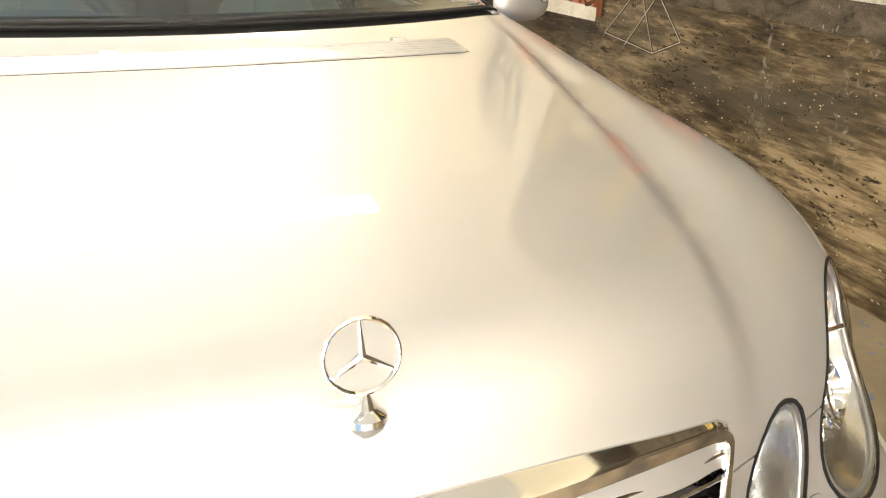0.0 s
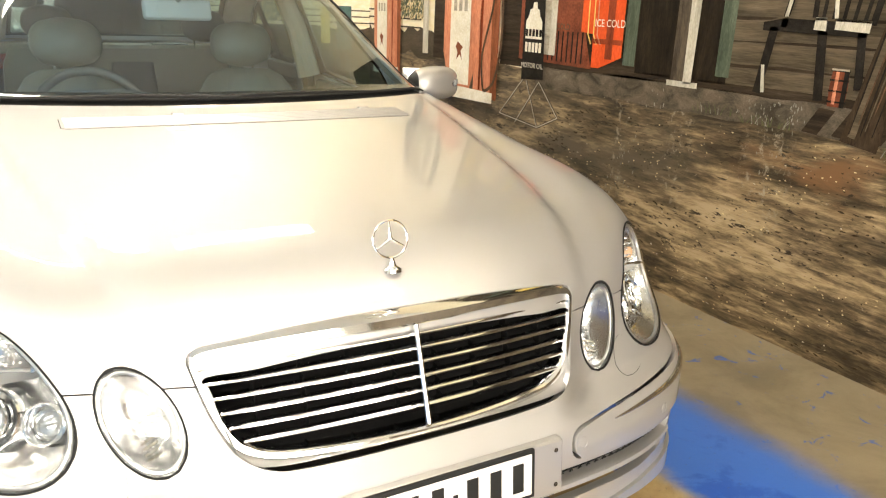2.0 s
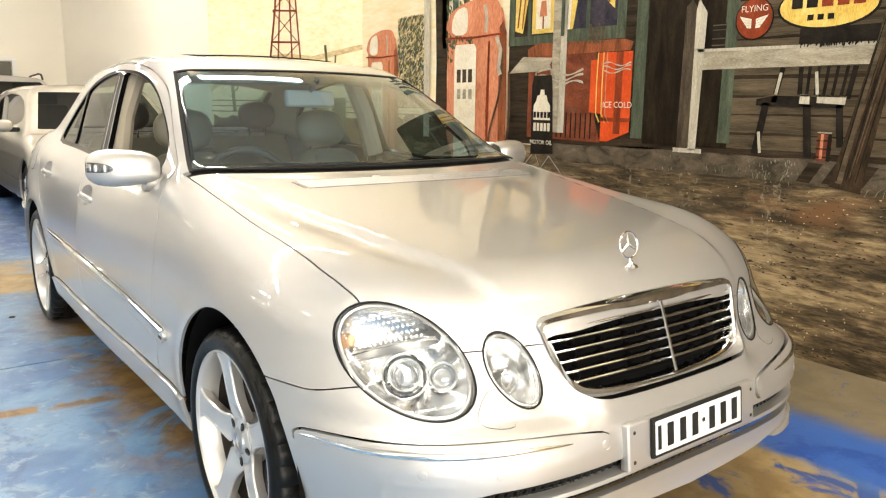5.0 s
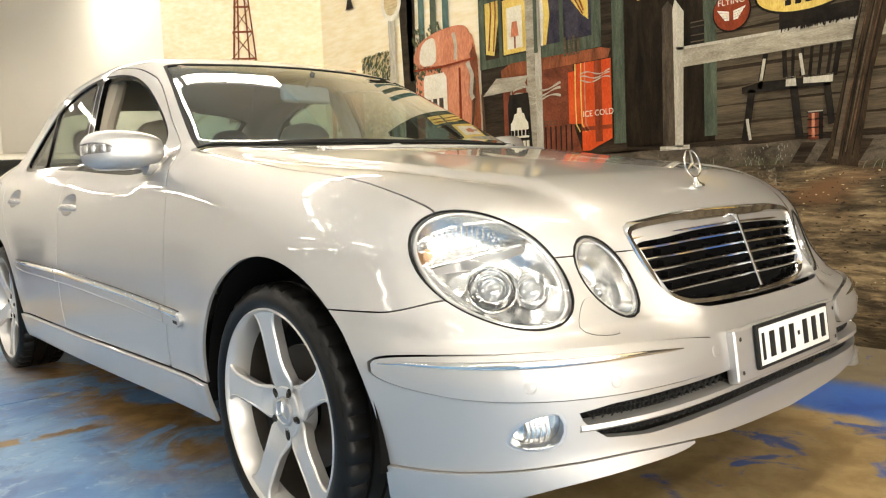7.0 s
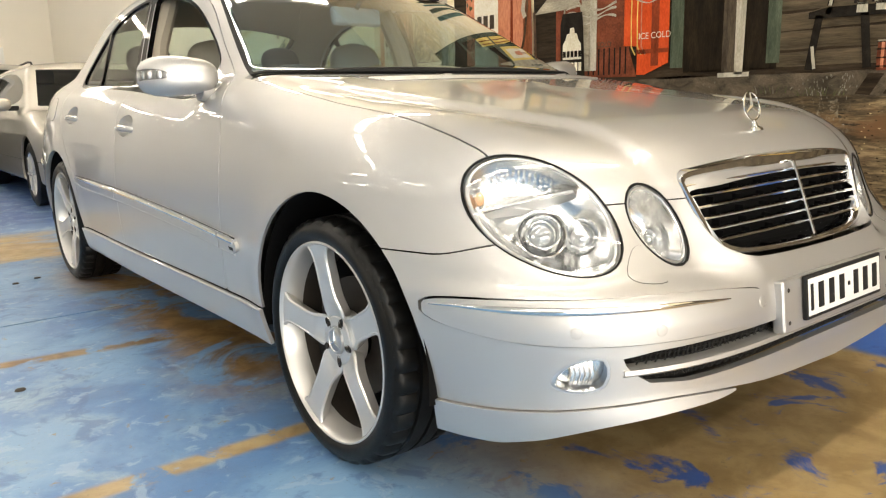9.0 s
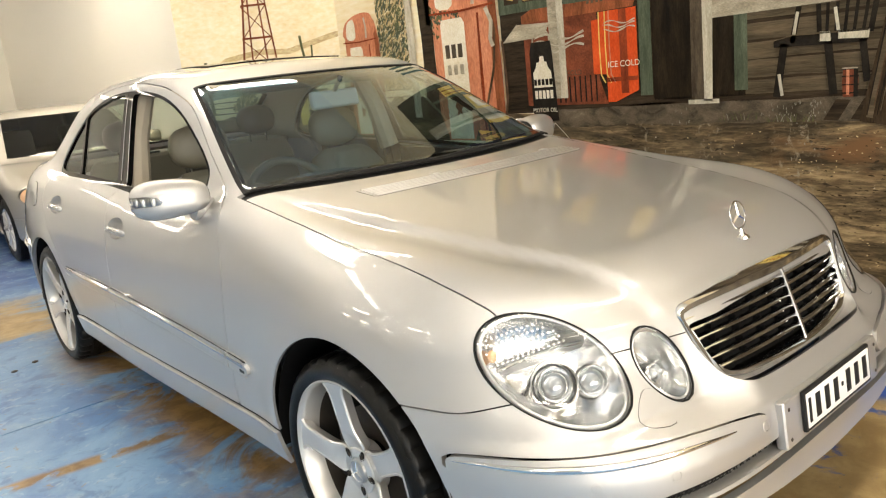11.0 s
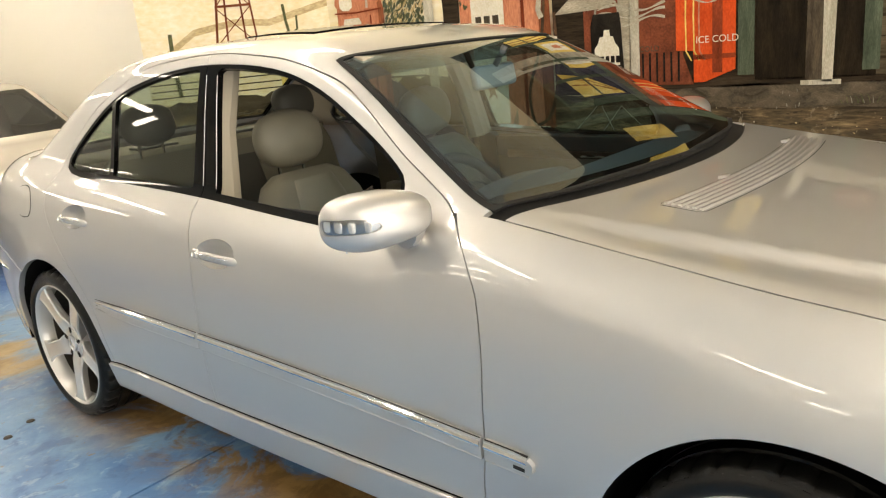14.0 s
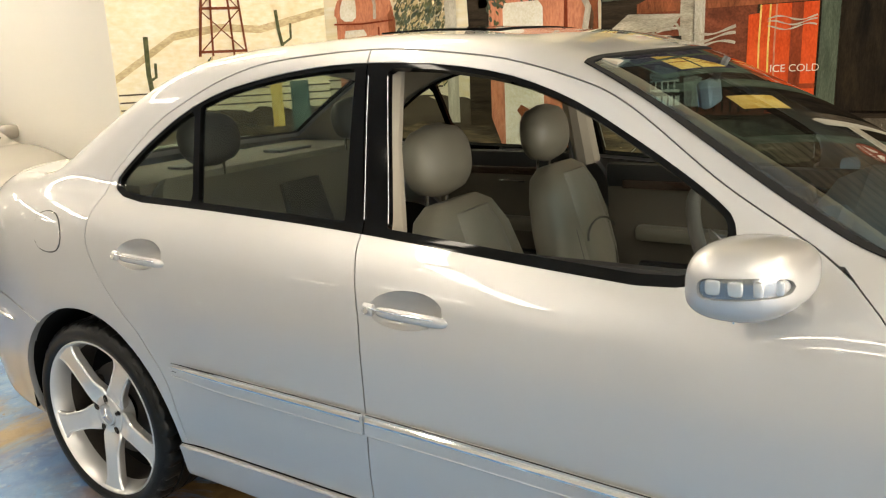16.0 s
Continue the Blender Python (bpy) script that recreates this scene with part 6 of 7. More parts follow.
paint("painted_trough", bar(-0.28, 0.10, 1.585, 1.66), INK, 7)
marks("painted_twigs", 60, (-0.27, 0.09, 1.575, 1.60), ((0.003, 0.006), (0.008, 0.02)), [INK], 8, 71)
# chair, can, leaning log
chair = paint("painted_chair", [(0.30, 1.285), (-0.15, 1.275), (-0.16, 1.325), (0.20, 1.335), (0.30, 1.318)], INK, 7, None, east, "dark wooden chair with pale cushion")
paint("painted_cushion", [(0.068, 1.296), (0.015, 1.293), (0.018, 1.340), (0.066, 1.342)], POST_LIGHT, 8, chair)
paint("painted_cushion", [(-0.02, 1.300), (-0.158, 1.292), (-0.162, 1.332), (-0.02, 1.338)], POST_LIGHT, 8, chair)
paint("painted_seat_edge", [(0.30, 1.318), (0.20, 1.335), (-0.16, 1.326), (-0.16, 1.334), (0.20, 1.344)], PLANK, 8, chair)
for a, b, w in (((0.245, 1.30), (0.285, 1.035), 0.040), ((0.03, 1.30), (0.0, 1.035), 0.040), ((-0.13, 1.30), (-0.155, 1.09), 0.034), ((0.205, 1.30), (0.17, 1.475), 0.028), ((0.07, 1.32), (0.075, 1.475), 0.024), ((-0.165, 1.32), (-0.19, 1.475), 0.026)):
    paint("painted_leg", stroke([a, ((a[0] + b[0]) / 2, (a[1] + b[1]) / 2), b], w), INK, 7, chair)
for k in range(5):
    paint("painted_slat", stroke([(0.035 - 0.042 * k, 1.33), (0.032 - 0.044 * k, 1.40), (0.03 - 0.046 * k, 1.475)], 0.016), INK, 7, chair)
for a, b in (((0.272, 1.15), (0.255, 1.04)), ((0.196, 1.34), (0.176, 1.45)), ((-0.02, 1.34), (-0.005, 1.45))):
    paint("painted_glint", stroke([a, ((a[0] + b[0]) / 2, (a[1] + b[1]) / 2), b], 0.016), POST_LIGHT, 8, chair)
can = paint("painted_can", [(-0.112, 1.02), (-0.044, 1.02), (-0.040, 1.09), (-0.044, 1.155), (-0.112, 1.155), (-0.116, 1.09)], RED_DEEP, 7, None, east, "rusty paint can")
for z in (1.035, 1.075, 1.115, 1.15):
    paint("painted_band", bar(-0.117, -0.039, z, z + 0.007), INK, 8, can)
paint("painted_glint", bar(-0.074, -0.060, 1.03, 1.15), ORANGE, 8, can)
paint("painted_shade", bar(-0.114, -0.094, 1.02, 1.155), INK, 8, can)
paint("painted_band", bar(-0.114, -0.042, 1.154, 1.161), GREYWOOD, 9, can)
log = paint("painted_log", [(-0.125, 0.90), (-0.275, 0.875), (-0.335, 1.30), (-0.405, 1.60), (-0.52, 2.2), (-0.62, 2.9), (-0.47, 2.9), (-0.37, 2.2), (-0.275, 1.60), (-0.20, 1.25)], LOG, 9, None, east, "dark leaning tree trunk")
paint("painted_log_light", [(-0.155, 0.92), (-0.185, 0.915), (-0.275, 1.45), (-0.352, 1.9), (-0.325, 1.9), (-0.255, 1.45)], PLANK, 10, log)
for k in range(7):
    a0 = -0.160 - 0.015 * k
    paint("painted_bark", stroke([(a0, 0.93 + 0.02 * (k % 3)), (a0 - 0.065, 1.30), (a0 - 0.155, 1.75 - 0.05 * (k % 2))], [0.004, 0.008, 0.003]), (INK, PLANK, HOSE)[k % 3], 11, log)
paint("painted_post", bar(-0.60, -0.45, 1.0, 3.2), POST_SHADE, 6)
paint("painted_post_foot", bar(-0.64, -0.40, 0.985, 1.005), POST_LIGHT, 7)
for k in range(3):
    paint("painted_shadow", [(0.05 - 0.13 * k, 0.91), (-0.02 - 0.13 * k, 0.905), (-0.08 - 0.13 * k, 1.005), (-0.01 - 0.13 * k, 1.01)], DARK_WOOD, 4)
# cooler chest
chest = paint("painted_chest", [(2.04, 1.05), (1.36, 1.04), (1.42, 1.20), (1.42, 1.645), (1.96, 1.66), (2.04, 1.62)], RED_DEEP, 5, None, east, "dark red drinks cooler chest")
paint("painted_chest_lid", [(2.05, 1.60), (1.15, 1.605), (1.13, 1.655), (1.20, 1.675), (1.96, 1.685), (2.05, 1.65)], RUST, 6, chest)
for k in range(13):
    paint("painted_rib", bar(1.44 + 0.043 * k, 1.452 + 0.043 * k, 1.06, 1.225), INK, 6, chest)
paint("painted_chest_door", [(1.46, 1.23), (1.46, 1.555), (1.34, 1.565), (1.34, 1.22)], RED_BRIGHT, 7, chest)
paint("painted_chest_side", [(1.36, 1.05), (1.30, 1.05), (1.13, 1.115), (1.13, 1.60), (1.40, 1.60), (1.36, 1.18)], RED_BRIGHT, 6, chest)
paint("painted_stripe", bar(1.20, 1.255, 1.10, 1.60), RED_SHADE, 7, chest)
paint("painted_stripe", bar(1.13, 1.36, 1.175, 1.200), RED_SHADE, 8, chest)
for a in (1.40, 1.355, 1.325):
    paint("painted_line", stroke([(a, 1.60), (a + 0.004, 1.40), (a, 1.22), (a - 0.03, 1.17)], 0.009), YELLOW if a > 1.33 else ORANGE, 8, chest)
words("ICE COLD", 0.052, Matrix.Translation((WX - 0.021, 1.228, 1.262)) @ pose(0, 0, 0, 90, 0, -90), CREAM, chest, "painted_words")
words("COLD", 0.045, Matrix.Translation((WX - 0.016, 1.62, 1.235)) @ pose(0, 0, 0, 90, 0, -90), PLANK, chest, "painted_words")
# plain white swashes where a trade mark stands
for y0, z0, s in ((1.72, 1.44, 1.0), (1.245, 1.50, 0.55)):
    for k in range(3):
        c = [(y0 + s * (0.22 - 0.42 * t), z0 + s * (0.05 - 0.04 * k) + s * 0.022 * math.sin(7 * t + k)) for t in np.linspace(0, 1, 16)]
        paint("painted_swash", stroke(c, [s * (0.004 + 0.012 * abs(math.sin(2.6 * math.pi * i / 15))) for i in range(16)]), PALE, 9, chest)
paint("painted_shelf", [(2.24, 1.49), (1.86, 1.50), (1.80, 1.585), (2.10, 1.60)], GREYWOOD, 6)
# sandwich board
ad = paint("painted_sandwich_board", [(1.985, 0.93), (1.765, 0.945), (1.79, 1.40), (1.80, 1.47), (1.97, 1.47), (1.99, 1.40)], INK, 10, None, east, "black sandwich board on a wire stand")
paint("painted_bottle", [(1.965, 1.17), (1.80, 1.17), (1.805, 1.27), (1.83, 1.30), (1.84, 1.335), (1.86, 1.34), (1.865, 1.375), (1.90, 1.375), (1.905, 1.34), (1.93, 1.335), (1.94, 1.30), (1.965, 1.27)], CREAM, 11, ad)
for k in range(5):
    paint("painted_bar", bar(1.80 + 0.034 * k, 1.825 + 0.034 * k, 1.095, 1.150), CREAM, 11, ad)
    paint("painted_bar", bar(1.80 + 0.034 * k, 1.825 + 0.034 * k, 1.185, 1.225), INK, 12, ad)
words("MOTOR OIL", 0.040, Matrix.Translation((WX - 0.026, 1.88, 1.005)) @ pose(0, 0, 0, 90, 0, -90), CREAM, ad, "painted_words")
ring = [(1.88 + 0.075 * math.cos(a), 1.47 + 0.085 * math.sin(a)) for a in np.linspace(0, math.pi, 14)]
paint("painted_handle", stroke(ring, 0.014), GREYWOOD, 10, ad)
for a, b in (((1.965, 0.93), (2.20, 0.70)), ((1.93, 0.93), (1.79, 0.665)), ((1.80, 0.93), (1.60, 0.745)), ((1.80, 0.93), (2.02, 0.665)), ((2.20, 0.70), (1.79, 0.665)), ((1.79, 0.665), (1.60, 0.745))):
    paint("painted_wire", stroke([a, ((a[0] + b[0]) / 2, (a[1] + b[1]) / 2), b], 0.016), POST_SHADE, 10, ad)
    paint("painted_wire", stroke([a, ((a[0] + b[0]) / 2, (a[1] + b[1]) / 2), b], 0.006), PALE, 11, ad)
# lit window
win = paint("painted_window", bar(1.20, 2.26, 1.68, 2.75), GREEN, 4, None, east, "lit cabin window with yellow curtains")
paint("painted_pane", bar(1.72, 2.20, 1.74, 2.70), DARK_WOOD, 5, win)
paint("painted_pane", bar(1.27, 1.69, 1.76, 2.70), NAVY, 5, win)
paint("painted_glow", bar(1.79, 2.02, 1.75, 2.12), YELLOW, 6, win)
paint("painted_glow", bar(1.84, 1.98, 1.78, 2.06), CREAM, 7, win)
paint("painted_glow", [(1.69, 1.76), (1.635, 1.76), (1.60, 1.95), (1.62, 2.12), (1.69, 2.12)], YELLOW, 6, win)
paint("painted_glow", [(1.69, 1.76), (1.662, 1.76), (1.648, 1.95), (1.66, 2.10), (1.69, 2.12)], CREAM, 7, win)
paint("painted_curtain_fold", stroke([(2.16, 1.80), (2.13, 2.05), (2.14, 2.38)], 0.014), IRON, 7, win)
paint("painted_curtain_fold", stroke([(2.115, 1.79), (2.085, 2.05), (2.09, 2.38)], 0.012), RUST, 7, win)
paint("painted_curtain_fold", stroke([(1.325, 1.92), (1.40, 2.10), (1.44, 2.38)], 0.012), RUST, 7, win)
paint("painted_curtain_fold", stroke([(1.33, 1.90), (1.45, 2.10), (1.52, 2.38)], 0.010), IRON, 7, win)
paint("painted_lamp", [(1.945, 1.86), (1.87, 1.86), (1.885, 1.96), (1.93, 1.96)], ORANGE, 8, win)
paint("painted_lamp", bar(1.90, 1.915, 1.78, 1.86), RUST, 8, win)
paint("painted_curtain", [(2.19, 1.78), (2.11, 1.76), (2.05, 2.05), (2.02, 2.4), (2.19, 2.4)], YELLOW, 6, win)
paint("painted_curtain", [(1.36, 2.4), (1.30, 2.4), (1.29, 1.86), (1.34, 1.90), (1.50, 2.10), (1.58, 2.4)], YELLOW, 6, win)
for y in (1.72, 1.50, 2.04):
    paint("painted_glazing_bar", bar(y - 0.016, y + 0.016, 1.72, 2.75), GREEN, 9, win)
paint("painted_glazing_bar", bar(1.22, 2.24, 2.13, 2.16), GREEN, 9, win)
for k in range(4):
    paint("painted_bottle", bar(1.36 + 0.035 * k, 1.38 + 0.035 * k, 1.66, 1.76 + 0.02 * (k % 2)), PLANK, 9, win)


def pump(y, z, s, base, layer, hose=True):
    """A painted petrol pump; y, z: its foot, s: its width."""
    q = lambda a, b: (y + s * a, z + base * b)
    body = paint("painted_pump", rounded([q(0, 0), q(0.0, 0.93), q(0.06, 1.0), q(0.60, 1.0), q(0.66, 0.94), q(0.66, 0)], 1).tolist(), ORANGE, layer, None, east, "orange-red painted petrol pump")
    paint("painted_pump_side", rounded([q(-0.36, 0.01), q(-0.34, 0.86), q(-0.25, 1.01), q(0.02, 1.02), q(0.06, 0.9), q(0.03, 0.0)], 1).tolist(), ORANGE, layer + 1, body)
    paint("painted_pump_shade", stroke([q(-0.31, 0.02), q(-0.30, 0.45), q(-0.29, 0.84), q(-0.22, 0.97)], [s * 0.11, s * 0.13, s * 0.11, s * 0.04]), RUST, layer + 2, body)
    paint("painted_pump_shade", stroke([q(-0.06, 0.06), q(-0.06, 0.4), q(-0.07, 0.80)], [s * 0.03, s * 0.05, s * 0.03]), RED_SHADE, layer + 2, body)
    paint("painted_pump_edge", stroke([q(0.0, 0.02), q(0.0, 0.5), q(-0.01, 0.9)], s * 0.10), ORANGE, layer + 2, body)
    paint("painted_pump_face", [q(0.14, 0.07), q(0.14, 0.76), q(0.18, 0.79), q(0.50, 0.79), q(0.52, 0.76), q(0.52, 0.07)], CREAM, layer + 2, body)
    paint("painted_pump_head", rounded([q(-0.30, 0.83), q(-0.25, 1.02), q(-0.05, 1.055), q(0.35, 1.04), q(0.64, 0.98), q(0.70, 0.84)], 2).tolist(), ORANGE, layer + 3, body)
    paint("painted_pump_shine", rounded([q(0.30, 0.845), q(0.28, 0.93), q(0.30, 1.00), q(0.36, 1.015), q(0.50, 0.995), q(0.57, 0.93), q(0.56, 0.85)], 1).tolist(), CREAM, layer + 4, body)
    paint("painted_pump_glint", stroke([q(-0.02, 0.85), q(-0.03, 0.94), q(0.0, 1.01)], s * 0.05), PALE, layer + 4, body)
    paint("painted_pump_groove", stroke([q(-0.32, 0.835), q(0.20, 0.825), q(0.68, 0.835)], s * 0.022), RED_SHADE, layer + 5, body)
    paint("painted_pump_foot", [q(-0.30, 0.0), q(-0.30, 0.055), q(0.66, 0.06), q(0.66, -0.01)], CREAM, layer + 3, body)
    for k in range(3):
        paint("painted_bar", [q(0.20 + 0.10 * k, 0.56), q(0.27 + 0.10 * k, 0.56), q(0.27 + 0.10 * k, 0.64), q(0.20 + 0.10 * k, 0.64)], POST_SHADE, layer + 3, body)
        paint("painted_bar", [q(0.20 + 0.10 * k, 0.46), q(0.26 + 0.10 * k, 0.46), q(0.26 + 0.10 * k, 0.52), q(0.20 + 0.10 * k, 0.52)], GREYWOOD, layer + 3, body)
    paint("painted_emblem", [q(0.26, 0.27), q(0.36, 0.30), q(0.40, 0.27), q(0.36, 0.24), q(0.38, 0.20), q(0.32, 0.23), q(0.27, 0.20), q(0.30, 0.25)], RUST, layer + 3, body)
    if hose:
        c = [q(-0.22, 0.78), q(-0.30, 0.70), q(-0.26, 0.5), q(-0.10, 0.22), q(-0.16, 0.06), q(-0.30, 0.10), q(-0.42, 0.35), q(-0.40, 0.62)]
        p = np.array(c)
        t = np.linspace(0, len(p) - 1, 40)
        fine = np.stack([spline(range(len(p)), p[:, i])(t) for i in (0, 1)], 1)
        paint("painted_hose", stroke(fine, 0.022), HOSE, layer + 4, body)
        paint("painted_nozzle", stroke([q(-0.20, 0.82), q(-0.27, 0.74), q(-0.24, 0.64), q(-0.27, 0.60)], s * 0.055), PALE, layer + 5, body)
    return body


pump(2.52, 0.74, 0.70, 1.24, 5)
pump(3.86, 0.80, 0.50, 1.05, 5, False)
# pole, trees, cacti by the road
pole = paint("painted_pole", bar(3.215, 3.30, 1.0, 2.35), POST_LIGHT, 6, None, east, "white sign pole with a round board")
paint("painted_round_board", disc(3.25, 2.36, 0.13, 24, 1.15), CREAM, 7, pole)
paint("painted_round_board", disc(3.25, 2.36, 0.09, 24, 1.15), SAND, 8, pole)
trunk = paint("painted_trunk", [(3.14, 0.98), (2.97, 0.98), (2.99, 1.5), (2.95, 2.6), (3.17, 2.6), (3.13, 1.6)], DARK_WOOD, 4, None, east, "dark painted tree trunk")
for k in range(4):
    paint("painted_cactus", stroke([(2.60 + 0.14 * k, 1.7), (2.61 + 0.14 * k, 2.1), (2.60 + 0.14 * k, 2.7)], 0.07), GREEN if k % 2 else TEAL, 4)
marks("painted_leaves", 420, (3.28, 3.68, 1.25, 1.98), ((0.006, 0.016), (0.012, 0.034)), [LEAF, GREEN, SAND], 5, 31, slant=0.6)
marks("painted_leaves", 120, (2.66, 3.0, 1.6, 2.1), ((0.006, 0.014), (0.012, 0.03)), [LEAF, GREEN], 5, 32, slant=-0.4)
paint("painted_shrubs", rough_bar(2.95, 4.30, 0.98, 1.16, 0.03, 24, 44), DARK_EARTH, 3)
for z in (1.17, 1.23, 1.29):
    paint("painted_fence", bar(3.34, 4.30, z, z + 0.012), POST_SHADE, 4)
bell = paint("painted_bell_lamp", [(3.89, 2.42), (3.77, 2.42), (3.785, 2.45), (3.80, 2.50), (3.82, 2.53), (3.84, 2.53), (3.86, 2.50), (3.875, 2.45)], INK, 6, None, east, "small dark painted bell lamp")
paint("painted_wire", stroke([(3.83, 2.53), (3.832, 2.70), (3.835, 2.95)], 0.008), POST_SHADE, 5, bell)
# brush marks on the ground and grass along the kerb
def clustered(seed, scale_y, scale_z, level):
    """True in patches of the wall, for marks that lie in drifts."""
    r = random.Random(seed)
    waves = [(r.uniform(2, 7) * scale_y, r.uniform(5, 14) * scale_z, r.uniform(0, 6.3)) for _ in range(5)]
    return lambda a, b: sum(math.sin(p * a + q * b + c) for p, q, c in waves) > level


marks("painted_flecks", 1500, (-2.6, 2.0, 0.03, 0.84), ((0.006, 0.020), (0.0022, 0.0055)), [FLECK], 2, 52, slant=0.12, keep=clustered(3, 1.0, 1.0, 0.7))
marks("painted_flecks", 900, (-2.6, 2.4, 0.03, 0.86), ((0.003, 0.008), (0.002, 0.004)), [FLECK, SAND], 2.3, 53, slant=0.1, keep=clustered(5, 1.3, 1.0, 0.2))
marks("painted_chalk_marks", 240, (0.0, 1.25, 0.42, 1.0), ((0.0015, 0.0035), (0.004, 0.014)), [CHALK], 4, 54, keep=clustered(9, 2.2, 0.7, 1.35))
marks("painted_chalk_marks", 70, (0.05, 0.62, 0.93, 1.01), ((0.0015, 0.003), (0.004, 0.012)), [CHALK], 4.2, 55, keep=clustered(11, 2.0, 0.8, 0.2))
for y0, z0, n in ((0.20, 0.905, 26), (-0.42, 0.865, 22), (0.48, 0.92, 12)):
    r_ = random.Random(int(100 * z0))
    for k in range(n):
        y1 = y0 + r_.uniform(-0.13, 0.13)
        lean, tall = r_.uniform(-0.03, 0.03), r_.uniform(0.02, 0.05)
        paint("painted_grass", stroke([(y1, z0), (y1 + lean * 0.4, z0 + tall * 0.6), (y1 + lean, z0 + tall)], [0.004, 0.003, 0.001]), LEAF if k % 4 else CHALK, 11)
marks("painted_stones", 60, (-1.6, 2.6, 0.05, 0.88), ((0.003, 0.009), (0.0015, 0.004)), [PALE, INK], 3, 51)
# the angled wall: desert
hill = [(0.0, 1.80), (0.06, 1.79), (0.46, 1.69), (0.72, 1.71), (1.03, 1.66), (1.42, 1.40)]
paint("painted_dune", hill + [(1.419, 1.0), (0.0, 1.0)], SAND, 1, None, angled)
paint("painted_dune_light", [(a, b - 0.05) for a, b in hill] + [(1.419, 1.0), (0.0, 1.0)], SKY, 2, None, angled)
paint("painted_ground", [(0.0, 0.0), (1.418, 0.0), (1.418, 1.02), (0.8, 1.06), (0.0, 1.10)], EARTH, 3, None, angled)
paint("painted_shrubs", rough_bar(0.0, 1.40, 1.02, 1.13, 0.02, 24, 45), DARK_EARTH, 4, None, angled)
for z in (1.17, 1.22, 1.27):
    paint("painted_fence", bar(0.0, 1.415, z, z + 0.010), POST_SHADE, 4, None, angled)
der = paint("painted_derrick", stroke([(0.875, 1.50), (0.80, 2.1), (0.735, 3.0)], 0.018), IRON, 5, None, angled, "rusty oil derrick tower")
for a, b in (((0.565, 1.50), (0.675, 3.0)), ((0.79, 1.50), (0.72, 3.0)), ((0.65, 1.50), (0.69, 3.0))):
    paint("painted_strut", stroke([a, ((a[0] + b[0]) / 2 - 0.004, (a[1] + b[1]) / 2), b], 0.014), IRON, 5, der, angled)
zz = [1.52, 1.80, 2.08, 2.32, 2.54, 2.74, 2.92]
for k, z in enumerate(zz):
    t = (z - 1.5) / 1.5
    l, r = 0.875 - 0.14 * t, 0.565 + 0.11 * t
    paint("painted_brace", bar(r, l, z, z + 0.018), IRON, 6, der, angled)
    if k:
        t0 = (zz[k - 1] - 1.5) / 1.5
        l0, r0 = 0.875 - 0.14 * t0, 0.565 + 0.11 * t0
        paint("painted_brace", stroke([(l0, zz[k - 1]), ((l0 + r) / 2, (z + zz[k - 1]) / 2), (r, z)], 0.008), IRON, 6, der, angled)
        paint("painted_brace", stroke([(r0, zz[k - 1]), ((r0 + l) / 2, (z + zz[k - 1]) / 2), (l, z)], 0.008), IRON, 6, der, angled)
marks("painted_leaves", 200, (0.80, 1.02, 1.18, 1.50), ((0.005, 0.012), (0.010, 0.026)), [LEAF, GREEN, SAND], 5, 61, angled, 0.5, keep=lambda a, b: b < 1.50 - (a - 0.80) * 1.2)
for c, w in (([(1.20, 1.18), (1.215, 1.4), (1.205, 1.64)], 0.030), ([(1.205, 1.36), (1.17, 1.38), (1.165, 1.47)], 0.018), ([(0.315, 1.54), (0.335, 1.66), (0.345, 1.79)], 0.022), ([(0.315, 1.56), (0.255, 1.60), (0.25, 1.70)], 0.016)):
    paint("painted_cactus", stroke(c, w), LEAF, 5, None, angled)
paint("painted_barrel", bar(0.35, 0.43, 1.0, 1.30), YELLOW, 6, None, angled)
paint("painted_cactus", bar(0.16, 0.29, 0.95, 1.31), TEAL, 6, None, angled)

